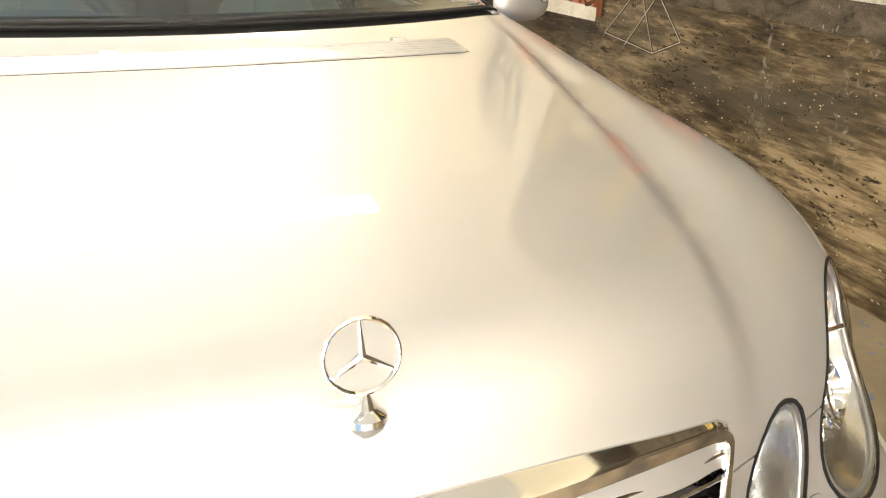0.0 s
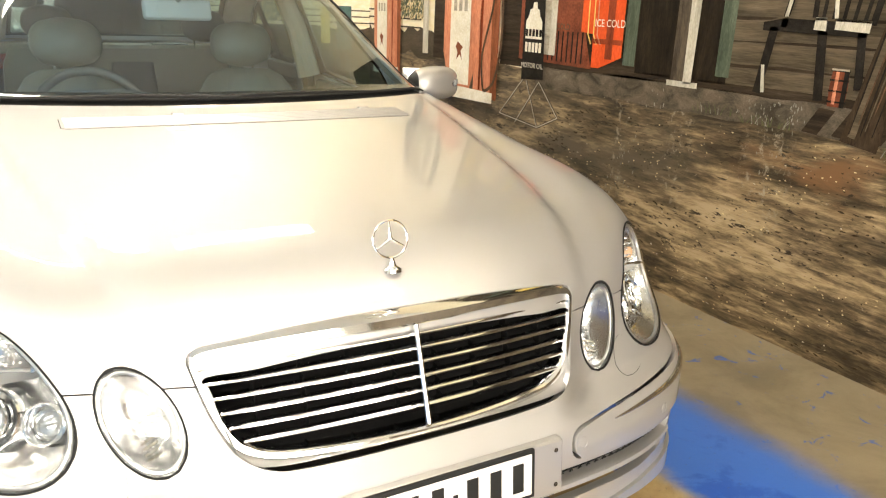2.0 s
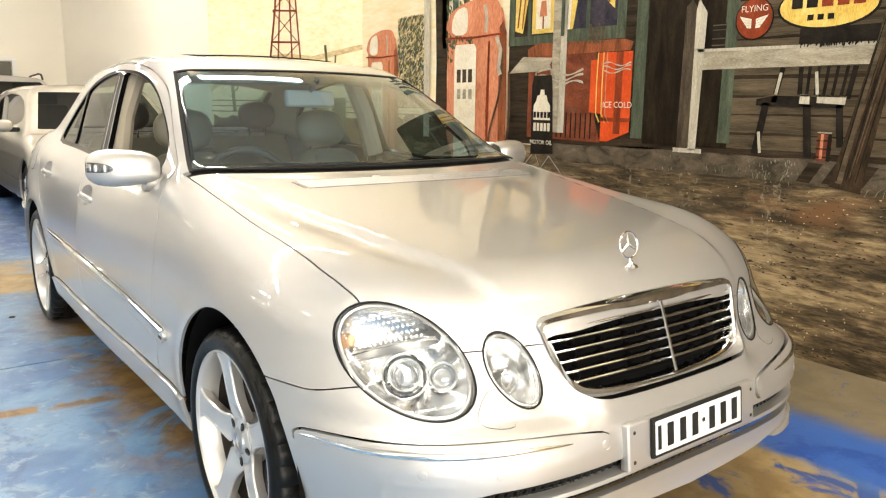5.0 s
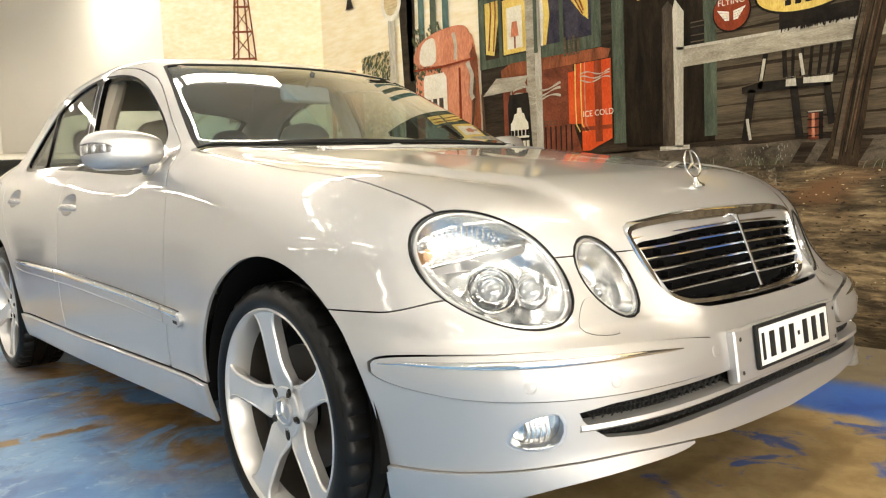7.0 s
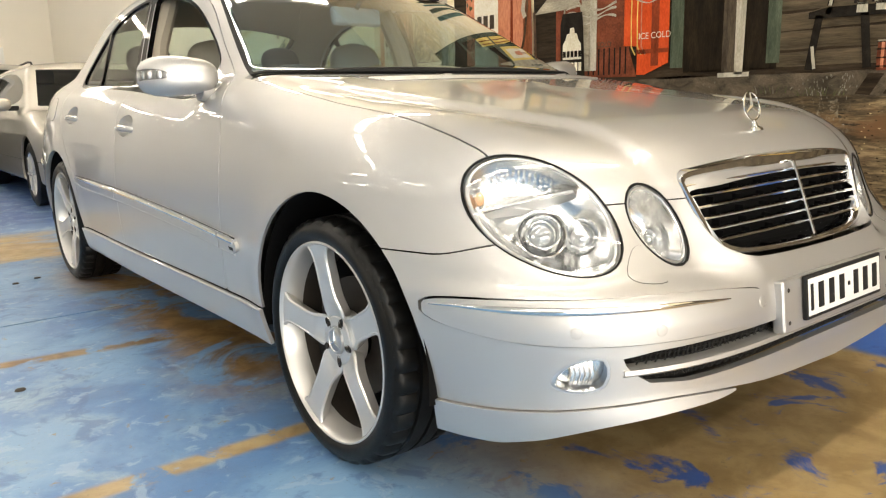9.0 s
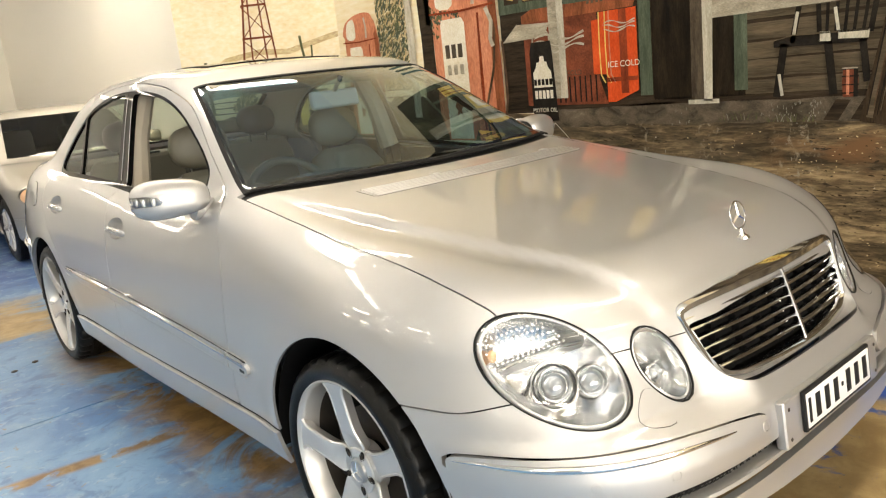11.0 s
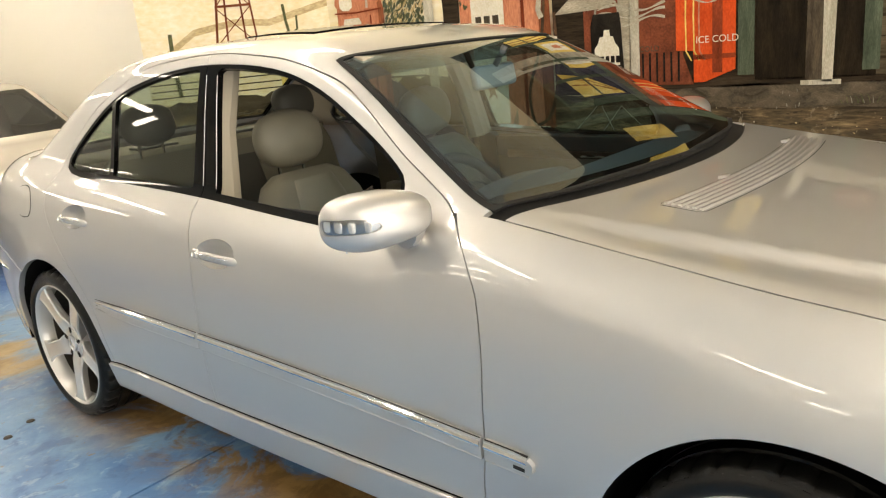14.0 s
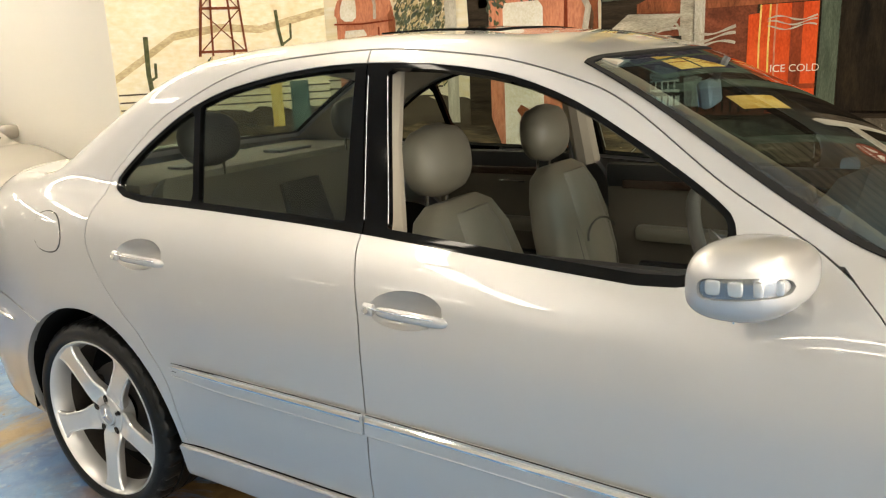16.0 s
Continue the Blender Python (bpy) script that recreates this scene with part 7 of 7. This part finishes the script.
# floor: concrete with worn blue and tan paint
def floor_material():
    m = bpy.data.materials.new("painted_concrete")
    m.use_nodes = True
    nt = m.node_tree
    b = nt.nodes["Principled BSDF"]
    co = nt.nodes.new("ShaderNodeTexCoord")
    sep = nt.nodes.new("ShaderNodeSeparateXYZ")
    nt.links.new(co.outputs["Object"], sep.inputs[0])

    def noise_at(scale, detail=6, distort=0.4, stretch=None):
        n = nt.nodes.new("ShaderNodeTexNoise")
        n.inputs["Scale"].default_value = scale
        n.inputs["Detail"].default_value = detail
        n.inputs["Roughness"].default_value = 0.65
        n.inputs["Distortion"].default_value = distort
        src = co.outputs["Object"]
        if stretch:
            mp = nt.nodes.new("ShaderNodeMapping")
            mp.inputs["Scale"].default_value = stretch
            nt.links.new(src, mp.inputs[0])
            src = mp.outputs[0]
        nt.links.new(src, n.inputs["Vector"])
        return n.outputs[0]

    def math_(op, a, c=None, clamp=False):
        n = nt.nodes.new("ShaderNodeMath")
        n.operation = op
        n.use_clamp = clamp
        for i, k in enumerate((a, c)):
            if k is None:
                continue
            if isinstance(k, (int, float)):
                n.inputs[i].default_value = k
            else:
                nt.links.new(k, n.inputs[i])
        return n.outputs[0]

    def ramp(src, lo, hi):
        n = nt.nodes.new("ShaderNodeMapRange")
        n.interpolation_type = "SMOOTHSTEP"
        n.inputs[1].default_value, n.inputs[2].default_value = lo, hi
        nt.links.new(src, n.inputs[0])
        return n.outputs[0]

    def blend(fac, a, c):
        n = nt.nodes.new("ShaderNodeMix")
        n.data_type = "RGBA"
        nt.links.new(fac, n.inputs[0])
        for i, k in ((6, a), (7, c)):
            if isinstance(k, tuple):
                n.inputs[i].default_value = (*k, 1)
            else:
                nt.links.new(k, n.inputs[i])
        return n.outputs[2]
    wob = math_("MULTIPLY", math_("SUBTRACT", noise_at(2.2, 8), 0.5), 0.55)
    rag = math_("MULTIPLY", math_("SUBTRACT", noise_at(14, 8), 0.5), 0.30)
    x = math_("ADD", math_("ADD", sep.outputs[0], math_("MULTIPLY", wob, 0.22)), math_("MULTIPLY", rag, 0.25))
    y = math_("ADD", math_("ADD", sep.outputs[1], wob), rag)
    # pale, worn blue over most of the bay, deeper towards the back
    pale = blend(ramp(noise_at(1.7, 7), 0.38, 0.62), (0.21, 0.395, 0.645), (0.105, 0.245, 0.52))
    deep = blend(ramp(noise_at(5.0, 8), 0.40, 0.62), (0.045, 0.115, 0.36), (0.10, 0.20, 0.46))
    base = blend(ramp(y, 4.6, 5.6), pale, deep)
    grey = blend(ramp(noise_at(3.1, 9), 0.52, 0.66), base, (0.27, 0.425, 0.595))
    # mottling of worn and thick paint
    grey = blend(math_("MULTIPLY", ramp(noise_at(6.5, 10, 0.9), 0.53, 0.63), 0.65), grey, (0.075, 0.17, 0.40))
    grey = blend(math_("MULTIPLY", ramp(noise_at(11.0, 10, 0.7), 0.56, 0.64), 0.6), grey, (0.35, 0.50, 0.68))
    grey = blend(math_("MULTIPLY", ramp(noise_at(17.0, 9, 0.6), 0.63, 0.68), 0.7), grey, (0.30, 0.20, 0.09))
    # tan patches where the paint has gone
    tan = blend(ramp(noise_at(6.0, 8), 0.35, 0.65), (0.34, 0.235, 0.105), (0.50, 0.375, 0.19))
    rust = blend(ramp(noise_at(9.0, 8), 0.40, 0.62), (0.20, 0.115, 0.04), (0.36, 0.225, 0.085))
    band1 = math_("MULTIPLY", ramp(y, 3.35, 3.75), ramp(y, 4.95, 4.55))
    band1 = math_("MULTIPLY", band1, ramp(noise_at(1.3, 6, 0.4, (0.5, 1.0, 1.0)), 0.40, 0.52))
    col = blend(math_("MULTIPLY", band1, ramp(x, -2.6, -1.5)), grey, tan)
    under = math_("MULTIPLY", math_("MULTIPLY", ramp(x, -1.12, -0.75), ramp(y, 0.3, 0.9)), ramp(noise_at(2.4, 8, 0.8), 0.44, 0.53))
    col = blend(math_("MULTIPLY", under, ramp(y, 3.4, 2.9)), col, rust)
    line = math_("MULTIPLY", ramp(math_("ABSOLUTE", math_("ADD", math_("SUBTRACT", sep.outputs[1], 0.235), math_("MULTIPLY", rag, 0.06))), 0.055, 0.02), ramp(noise_at(7.0), 0.40, 0.50))
    col = blend(line, col, tan)
    line2 = math_("MULTIPLY", ramp(math_("ABSOLUTE", math_("ADD", math_("SUBTRACT", math_("ADD", sep.outputs[1], math_("MULTIPLY", sep.outputs[0], 0.12)), 1.30), math_("MULTIPLY", rag, 0.05))), 0.06, 0.02), ramp(noise_at(5.0), 0.42, 0.52))
    col = blend(line2, col, rust)
    # the strip before the mural: tan, then a bright blue line, then bare grey
    ahead = ramp(y, 0.25, -0.25)
    bare = blend(ramp(noise_at(2.6, 9), 0.36, 0.64), (0.20, 0.165, 0.105), (0.30, 0.25, 0.165))
    speck = blend(ramp(noise_at(11, 9, 0.8), 0.60, 0.66), bare, (0.06, 0.13, 0.42))
    col = blend(ramp(x, 0.95, 1.05), col, blend(ramp(x, 1.34, 1.52), blend(ramp(noise_at(4.0, 9), 0.40, 0.50), (0.02, 0.10, 0.48), (0.045, 0.16, 0.58)), speck))
    front_tan = blend(ramp(noise_at(4.2, 9, 0.7), 0.54, 0.62), tan, (0.06, 0.13, 0.42))
    col = blend(math_("MULTIPLY", ramp(x, 1.05, 0.95), math_("MULTIPLY", ahead, ramp(x, -0.9, -0.3))), col, front_tan)
    # joint, specks and stains
    dirt = ramp(noise_at(0.9, 10, 0.2), 0.55, 0.75)
    col = blend(math_("MULTIPLY", dirt, 0.35), col, (0.12, 0.11, 0.09))
    fine = ramp(noise_at(70, 4), 0.62, 0.72)
    col = blend(math_("MULTIPLY", fine, 0.5), col, (0.10, 0.10, 0.10))
    tint = nt.nodes.new("ShaderNodeMix")
    tint.data_type, tint.blend_type = "RGBA", "MULTIPLY"
    tint.inputs[0].default_value = 1.0
    nt.links.new(col, tint.inputs[6])
    tint.inputs[7].default_value = (0.88, 0.86, 0.83, 1)
    col = tint.outputs[2]
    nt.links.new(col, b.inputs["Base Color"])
    nt.links.new(math_("ADD", math_("MULTIPLY", noise_at(4.0, 6), 0.30), 0.22), b.inputs["Roughness"])
    bump = nt.nodes.new("ShaderNodeBump")
    bump.inputs["Strength"].default_value = 0.3
    bump.inputs["Distance"].default_value = 0.003
    nt.links.new(noise_at(22, 8), bump.inputs["Height"])
    nt.links.new(bump.outputs[0], b.inputs["Normal"])
    return m


FLOOR = floor_material()
JOINT = material("joint_filler", (0.035, 0.045, 0.06), 0.8, grain=0.4, scale=60)
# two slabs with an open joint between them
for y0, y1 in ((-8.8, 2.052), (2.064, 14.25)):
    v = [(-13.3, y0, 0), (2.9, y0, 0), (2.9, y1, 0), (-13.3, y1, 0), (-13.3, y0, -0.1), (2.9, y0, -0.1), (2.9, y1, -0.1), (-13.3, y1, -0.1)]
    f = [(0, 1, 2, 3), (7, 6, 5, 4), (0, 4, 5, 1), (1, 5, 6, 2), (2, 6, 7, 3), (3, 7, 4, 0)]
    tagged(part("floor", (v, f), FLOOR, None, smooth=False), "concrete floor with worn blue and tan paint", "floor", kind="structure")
tagged(block("floor_joint", (16.1, 0.014, 0.02), (-5.2, 2.058, -0.020), JOINT, bevel=0.0), "dark sealed joint in the concrete floor", "floor", kind="structure")
rnd = random.Random(8)
bolt = thing("floor_bolt", "small worn metal bolt set in the floor", "floor bolt", pose(-1.17, 2.95, 0), "floor bolts")
part("bolt_head", lathe([(0.0, 0.018), (0.004, 0.016), (0.006, 0.010), (0.006, 0.0005)], 12, "z"), STEEL, bolt)
for q in ((-1.45, 1.15), (-1.05, 3.02)):
    copy_thing(bolt, pose(*q, 0))

# faceted star high on the end wall
STAR_BROWN = material("dark_brown_tin", (0.045, 0.028, 0.015), 0.5, 0.2, grain=0.3, scale=60, spots=0.3)
STAR_OCHRE = material("ochre_tin", (0.52, 0.40, 0.15), 0.5, 0.2, grain=0.3, scale=60, spots=0.3, second=(0.62, 0.54, 0.40))


def wall_star(m, reach=0.38, waist=0.16, rise=0.08):
    """A five-pointed tin star in relief, one half of each point brown and the other ochre; its face looks to -y."""
    root = thing("wall_star", "dark brown and ochre tin star hung on the plaster wall", "wall ornament", m)
    ring = [((reach if k % 2 == 0 else waist) * math.cos(radians(-68 + 36 * k)), (reach if k % 2 == 0 else waist) * math.sin(radians(-68 + 36 * k))) for k in range(10)]
    for k in range(10):
        (x0, z0), (x1, z1) = ring[k], ring[(k + 1) % 10]
        v = [(0, -rise, 0), (x0, -0.012, z0), (x1, -0.012, z1), (0, 0, 0), (x0, 0, z0), (x1, 0, z1)]
        f = [(0, 1, 2), (3, 5, 4), (1, 4, 5, 2), (0, 3, 4, 1), (0, 2, 5, 3)]
        part("facet", (v, f), STAR_OCHRE if k % 2 else STAR_BROWN, root, smooth=False)
    return root


wall_star(pose(0.74, 13.997, 4.14))

# ceiling lamps
OPAL = material("opal_glow", (1.0, 0.925, 0.815), 0.4, glow=14.5)
LAMP_BODY = material("lamp_enamel", (0.8, 0.8, 0.78), 0.35, grain=0.1)
lamp_places = [(x, y, 0) for y in (-4.6, -1.6, 3.15, 7.9, 11.5) for x in (-3.95, -2.35, -0.75, 0.75)]
lamp_places = [q for q in lamp_places if (q[1] < 11 or q[0] < -2) and q[:2] != (-3.95, 7.9)]
# (-0.95, 12.3) and (-6.2, 5.2): unseen lamps added to brighten end wall and west side
lamp_places += [(-0.95, 12.3, 0), (0.95, 7.35, 90), (0.95, 5.6, 90), (-6.2, -3.0, 90), (-6.2, 1.2, 90), (-5.0, 12.4, 90), (-6.2, 5.2, 90)] + [(-9.4, y, 90) for y in (-3.0, 0.9, 4.7, 7.2, 9.7)]
first = None
for x, y, turn in lamp_places:
    m = pose(x, y, 3.75, 0, 0, turn)
    if first is None:
        first = thing("ceiling_light", "white fluorescent light with opal diffuser hung under the ceiling", "ceiling light", m, "fluorescent lights")
        part("housing", box(bmesh.new(), (1.30, 0.22, 0.05), (0, 0, 0.055), bevel=0.008), LAMP_BODY, first)
        opal = bmesh.new()
        box(opal, (1.26, 0.215, 0.06), (0, 0, 0.0), bevel=0.022, segments=3)
        part("diffuser", opal, OPAL, first, "glowing opal diffuser")
        for dx in (-0.64, -0.015, 0.64):
            part("clip", box(bmesh.new(), (0.022, 0.225, 0.07), (dx, 0, 0.0), bevel=0.006), LAMP_BODY, first)
        for dx in (-0.4, 0.4):
            part("hanger", tube([(dx, 0, 0.06), (dx, 0, HIGH - 3.75)], 0.004, 6), LAMP_BODY, first)
    else:
        copy_thing(first, m)
door_1 = tagged(new("door_1"), "dark olive double door with pale frame in the cream wall", "door", kind="structure")
door_1.location = (-0.1, 13.98, 0.0)
OLIVE = material("olive_door_paint", (0.10, 0.095, 0.075), 0.5, grain=0.2, scale=90, spots=0.2, spot_scale=3)
for sx in (-0.34, 0.34):
    block("door_leaf", (0.66, 0.05, 1.90), (sx, -0.005, 0.955), OLIVE, door_1, bevel=0.006)
for sx in (-0.72, 0.72):
    block("door_frame", (0.08, 0.08, 1.98), (sx, -0.01, 0.99), WINDOW_FRAME, door_1, bevel=0.006)
block("door_frame", (1.52, 0.08, 0.08), (0, -0.012, 1.955), WINDOW_FRAME, door_1, bevel=0.006)
part("door_handle", tube([(-0.06, -0.03, 1.0), (-0.06, -0.075, 1.0), (-0.06, -0.075, 1.12), (-0.06, -0.03, 1.12)], 0.009, 8), STEEL, door_1)

# ---- parked cars behind ----
def parked_car(name, label, at, length, width, height, paint_mat, low_mat, hood_z, belt_z, screen_y, rails=False, lamp_round=False, lamp_mat=None):
    """A simpler car seen from its front corner; its nose looks to -y from the point `at`."""
    w0, l0 = width / 2, length
    root = thing(name, label, "car", pose(*at))
    hood_line = spline([0.0, 0.15, 0.5, screen_y, screen_y + 0.4], [hood_z - 0.16, hood_z - 0.06, hood_z, belt_z - 0.01, belt_z])
    nose = spline([0.2, 0.35, 0.5, hood_z - 0.1, hood_z], [0.10, 0.0, 0.0, 0.06, 0.18])

    def body(x, y, z):
        ax = np.abs(x)
        w = w0 - 0.05 * np.clip(0.35 - z, 0, 1) - 0.22 * np.clip(z - 0.62, 0, 1) ** 1.5
        s = ax / w
        tf = np.clip((0.9 - y) / (0.9 - nose(z)), 0, None)
        tr = np.clip((y - l0 + 0.7) / 0.7, 0, None)
        ring = ((s ** 3.4 + tf ** 3.4) ** (1 / 3.4)) * (y < 2) + ((s ** 4 + tr ** 4) ** 0.25) * (y >= 2)
        f = smax((ring - 1) * w0, z - np.where(y < screen_y + 0.4, hood_line(y), belt_z), 0.12)
        return smax(f, 0.22 - z, 0.05)

    def cabin(x, y, z):
        ax = np.abs(x)
        f = smax(ax - (w0 - 0.10 - 0.36 * (z - belt_z)), z - (height - 0.04 * (x / 0.6) ** 2 - 0.03 * ((y - l0 * 0.6) / 1.2) ** 2), 0.10)
        f = smax(f, (z - belt_z - 0.62 * (y - screen_y - 0.25 * x * x)) * 0.85, 0.06)
        return np.maximum(smax(f, y - l0 + 0.10 + 0.35 * (z - 0.8), 0.12), 0.7 - z)

    def whole(x, y, z):
        return smin(body(x, y, z), cabin(x, y, z), 0.04)
    p, q = surface(whole, (-w0 - 0.06, -0.08, 0.18), (w0 + 0.06, l0 + 0.08, height + 0.08), 0.036)
    mesh = (p, list(map(tuple, q.tolist())))
    top = height - 0.10
    front_glass = lambda x, y, z: np.maximum(np.maximum(belt_z + 0.035 - z, z - top), np.maximum(np.abs(x) - (w0 - 0.20 - 0.33 * (z - belt_z)), y - (screen_y + 0.25 * x * x + (z - belt_z) / 0.62 + 0.09)))
    side_glass = lambda x, y, z: np.maximum(outline(rounded([(screen_y + 0.35, belt_z + 0.04), (screen_y + 0.95, top - 0.02), (l0 - 0.75, top - 0.02), (l0 - 0.45, belt_z + 0.05)], 2), y, z), 0.45 - np.abs(x))
    wheels = (0.86, l0 - 0.85)
    arches = lambda x, y, z: np.maximum(0.365 - np.hypot(y - wheels[0], z - 0.31), 0.365 - np.hypot(y - wheels[1], z - 0.31))
    lamps = lambda x, y, z: np.maximum(outline(rounded([(w0 - 0.04, hood_z - 0.20), (w0 - 0.10, hood_z - 0.06), (w0 - 0.33, hood_z - 0.10), (w0 - 0.36, hood_z - 0.22), (w0 - 0.20, hood_z - 0.26)], 2), np.abs(x), z), y - 0.55)
    grille_f = lambda x, y, z: np.maximum(outline(rounded([(-0.30, hood_z - 0.13), (0.30, hood_z - 0.13), (0.26, hood_z - 0.24), (-0.26, hood_z - 0.24)], 1), x, z), y - 0.4)
    skirt = lambda x, y, z: z - 0.44
    shell("body", cut(mesh, away(front_glass, 0), away(side_glass, 0), arches, away(lamps), away(grille_f), away(skirt)), paint_mat, root, field=whole, depth=0.02)
    shell("lower_trim", cut(mesh, within(skirt), arches), low_mat, root, field=whole, depth=0.02)
    shell("windscreen", cut(mesh, front_glass), DARK_GLASS, root, field=whole, depth=0.0, lift=-0.004)
    for side in (right, left):
        shell("side_window", cut(mesh, side, side_glass), DARK_GLASS, root, field=whole, depth=0.0, lift=-0.004)
        lens = shell("headlamp", cut(mesh, side, lamps), LENS, root, field=whole, depth=0.003)
        shell("lamp_bowl", cut(mesh, side, lamps), MIRRORED, lens, field=whole, depth=0.0, lift=-0.03)
        sg = -1 if side is right else 1
        if lamp_mat:
            shell("corner_lamp", cut(mesh, side, lambda x, y, z: lamps(x, y, z) + 0.01, lambda x, y, z: w0 - 0.17 - np.abs(x)), lamp_mat, lens, field=whole, depth=0.0, lift=0.003)
        bm = bmesh.new()
        ellipsoid(bm, (0.095, 0.055, 0.065), (sg * (w0 + 0.055), screen_y + 0.55, belt_z + 0.06), power=0.8)
        part("door_mirror", bm, paint_mat, root)
        block("mirror_foot", (0.10, 0.05, 0.05), (sg * (w0 - 0.05), screen_y + 0.55, belt_z + 0.02), BLACK, root, bevel=0.01)
        if rails:
            xr = w0 - 0.27
            part("roof_rail", tube([(sg * xr, screen_y + 1.05, height - 0.05), (sg * xr, screen_y + 1.15, height + 0.03), (sg * xr, l0 * 0.62, height + 0.045), (sg * xr, l0 - 0.65, height + 0.02), (sg * xr, l0 - 0.55, height - 0.05)], 0.016, 8), BLACK, root)
        for wy in wheels:
            tyre = part("wheel", lathe([(-0.09, 0.20), (-0.105, 0.215), (-0.108, 0.27), (-0.09, 0.305), (0.09, 0.305), (0.105, 0.27), (0.09, 0.20)], 48, "x"), RUBBER, root)
            tyre.matrix_local = pose(sg * (w0 - 0.12), wy, 0.305, 0, 0, 0 if sg < 0 else 180)
            rim = part("rim", lathe([(-0.095, 0.20), (-0.100, 0.208), (-0.085, 0.195), (0.05, 0.19)], 40, "x"), ALLOY, tyre)
            for k in range(7):
                a = 2 * math.pi * k / 7
                part("spoke", tube([(-0.075, 0.03 * math.cos(a), 0.03 * math.sin(a)), (-0.082, 0.11 * math.cos(a), 0.11 * math.sin(a)), (-0.088, 0.195 * math.cos(a), 0.195 * math.sin(a))], [0.030, 0.020, 0.024], 8), ALLOY, rim)
            # black disc in place of the shade behind these spokes
            part("gap_shade_disc", lathe([(0.0, 0.195), (0.01, 0.0005)], 32, "x"), MARK, tyre)
    shell("grille", cut(mesh, grille_f), GLOSS_BLACK, root, field=whole, depth=0.0, lift=-0.008)
    for k in range(3):
        block("grille_slat", (0.54 - 0.03 * k, 0.012, 0.012), (0, float(nose(hood_z - 0.16)) + 0.018, hood_z - 0.155 - 0.032 * k), CHROME, root, bevel=0.004)
    block("number_plate", (0.37, 0.012, 0.10), (0, -0.010, 0.46), WHITE, root, bevel=0.003)
    block("plate_bar", (0.28, 0.004, 0.05), (0, -0.018, 0.46), MARK, root, bevel=0.001)
    block("underbody", (width - 0.42, l0 - 0.5, 0.10), (0, l0 / 2, 0.27), BLACK, root, bevel=0.02)
    block("cabin_floor", (width - 0.3, l0 - 2.2, 0.25), (0, l0 / 2 + 0.4, 0.55), CARPET, root, bevel=0.02)
    for sx in (-0.36, 0.36):
        block("seat_back", (0.44, 0.12, 0.60), (sx, screen_y + 1.35, belt_z - 0.02), LEATHER_DARK, root, (-12, 0, 0), 0.05)
        block("head_rest", (0.24, 0.10, 0.16), (sx, screen_y + 1.42, belt_z + 0.36), LEATHER_DARK, root, (-8, 0, 0), 0.04)
    return root


DARK_GLASS = pane_material("dark_window_glass", (0.14, 0.16, 0.145), 1.0)
GOLD = material("pale_gold_paint", (0.45, 0.42, 0.365), 0.45, 0.7, 1.0, grain=0.1, scale=900, spots=0.05)
PEARL = material("pale_silver_paint", (0.55, 0.54, 0.51), 0.42, 0.6, 1.0, grain=0.1, scale=900, spots=0.05)
NIGHT = material("black_paint_gloss", (0.004, 0.004, 0.005), 0.2, 0.0, 0.6, grain=0.1, scale=900)
parked_car("estate_car", "pale gold estate car parked behind the saloon", (0.47, 5.70, 0), 4.5, 1.78, 1.44, GOLD, GOLD, 0.80, 0.92, 1.05, lamp_mat=AMBER)
parked_car("off_road_car", "pale silver off-road car with roof rails and black bumper", (0.12, 10.1, 0), 3.8, 1.80, 1.62, PEARL, BLACK, 1.0, 1.08, 0.95, rails=True)
parked_car("hatchback_car", "black hatchback car parked beside the estate car", (-1.70, 8.5, 0), 4.0, 1.74, 1.42, NIGHT, NIGHT, 0.80, 0.90, 0.95)
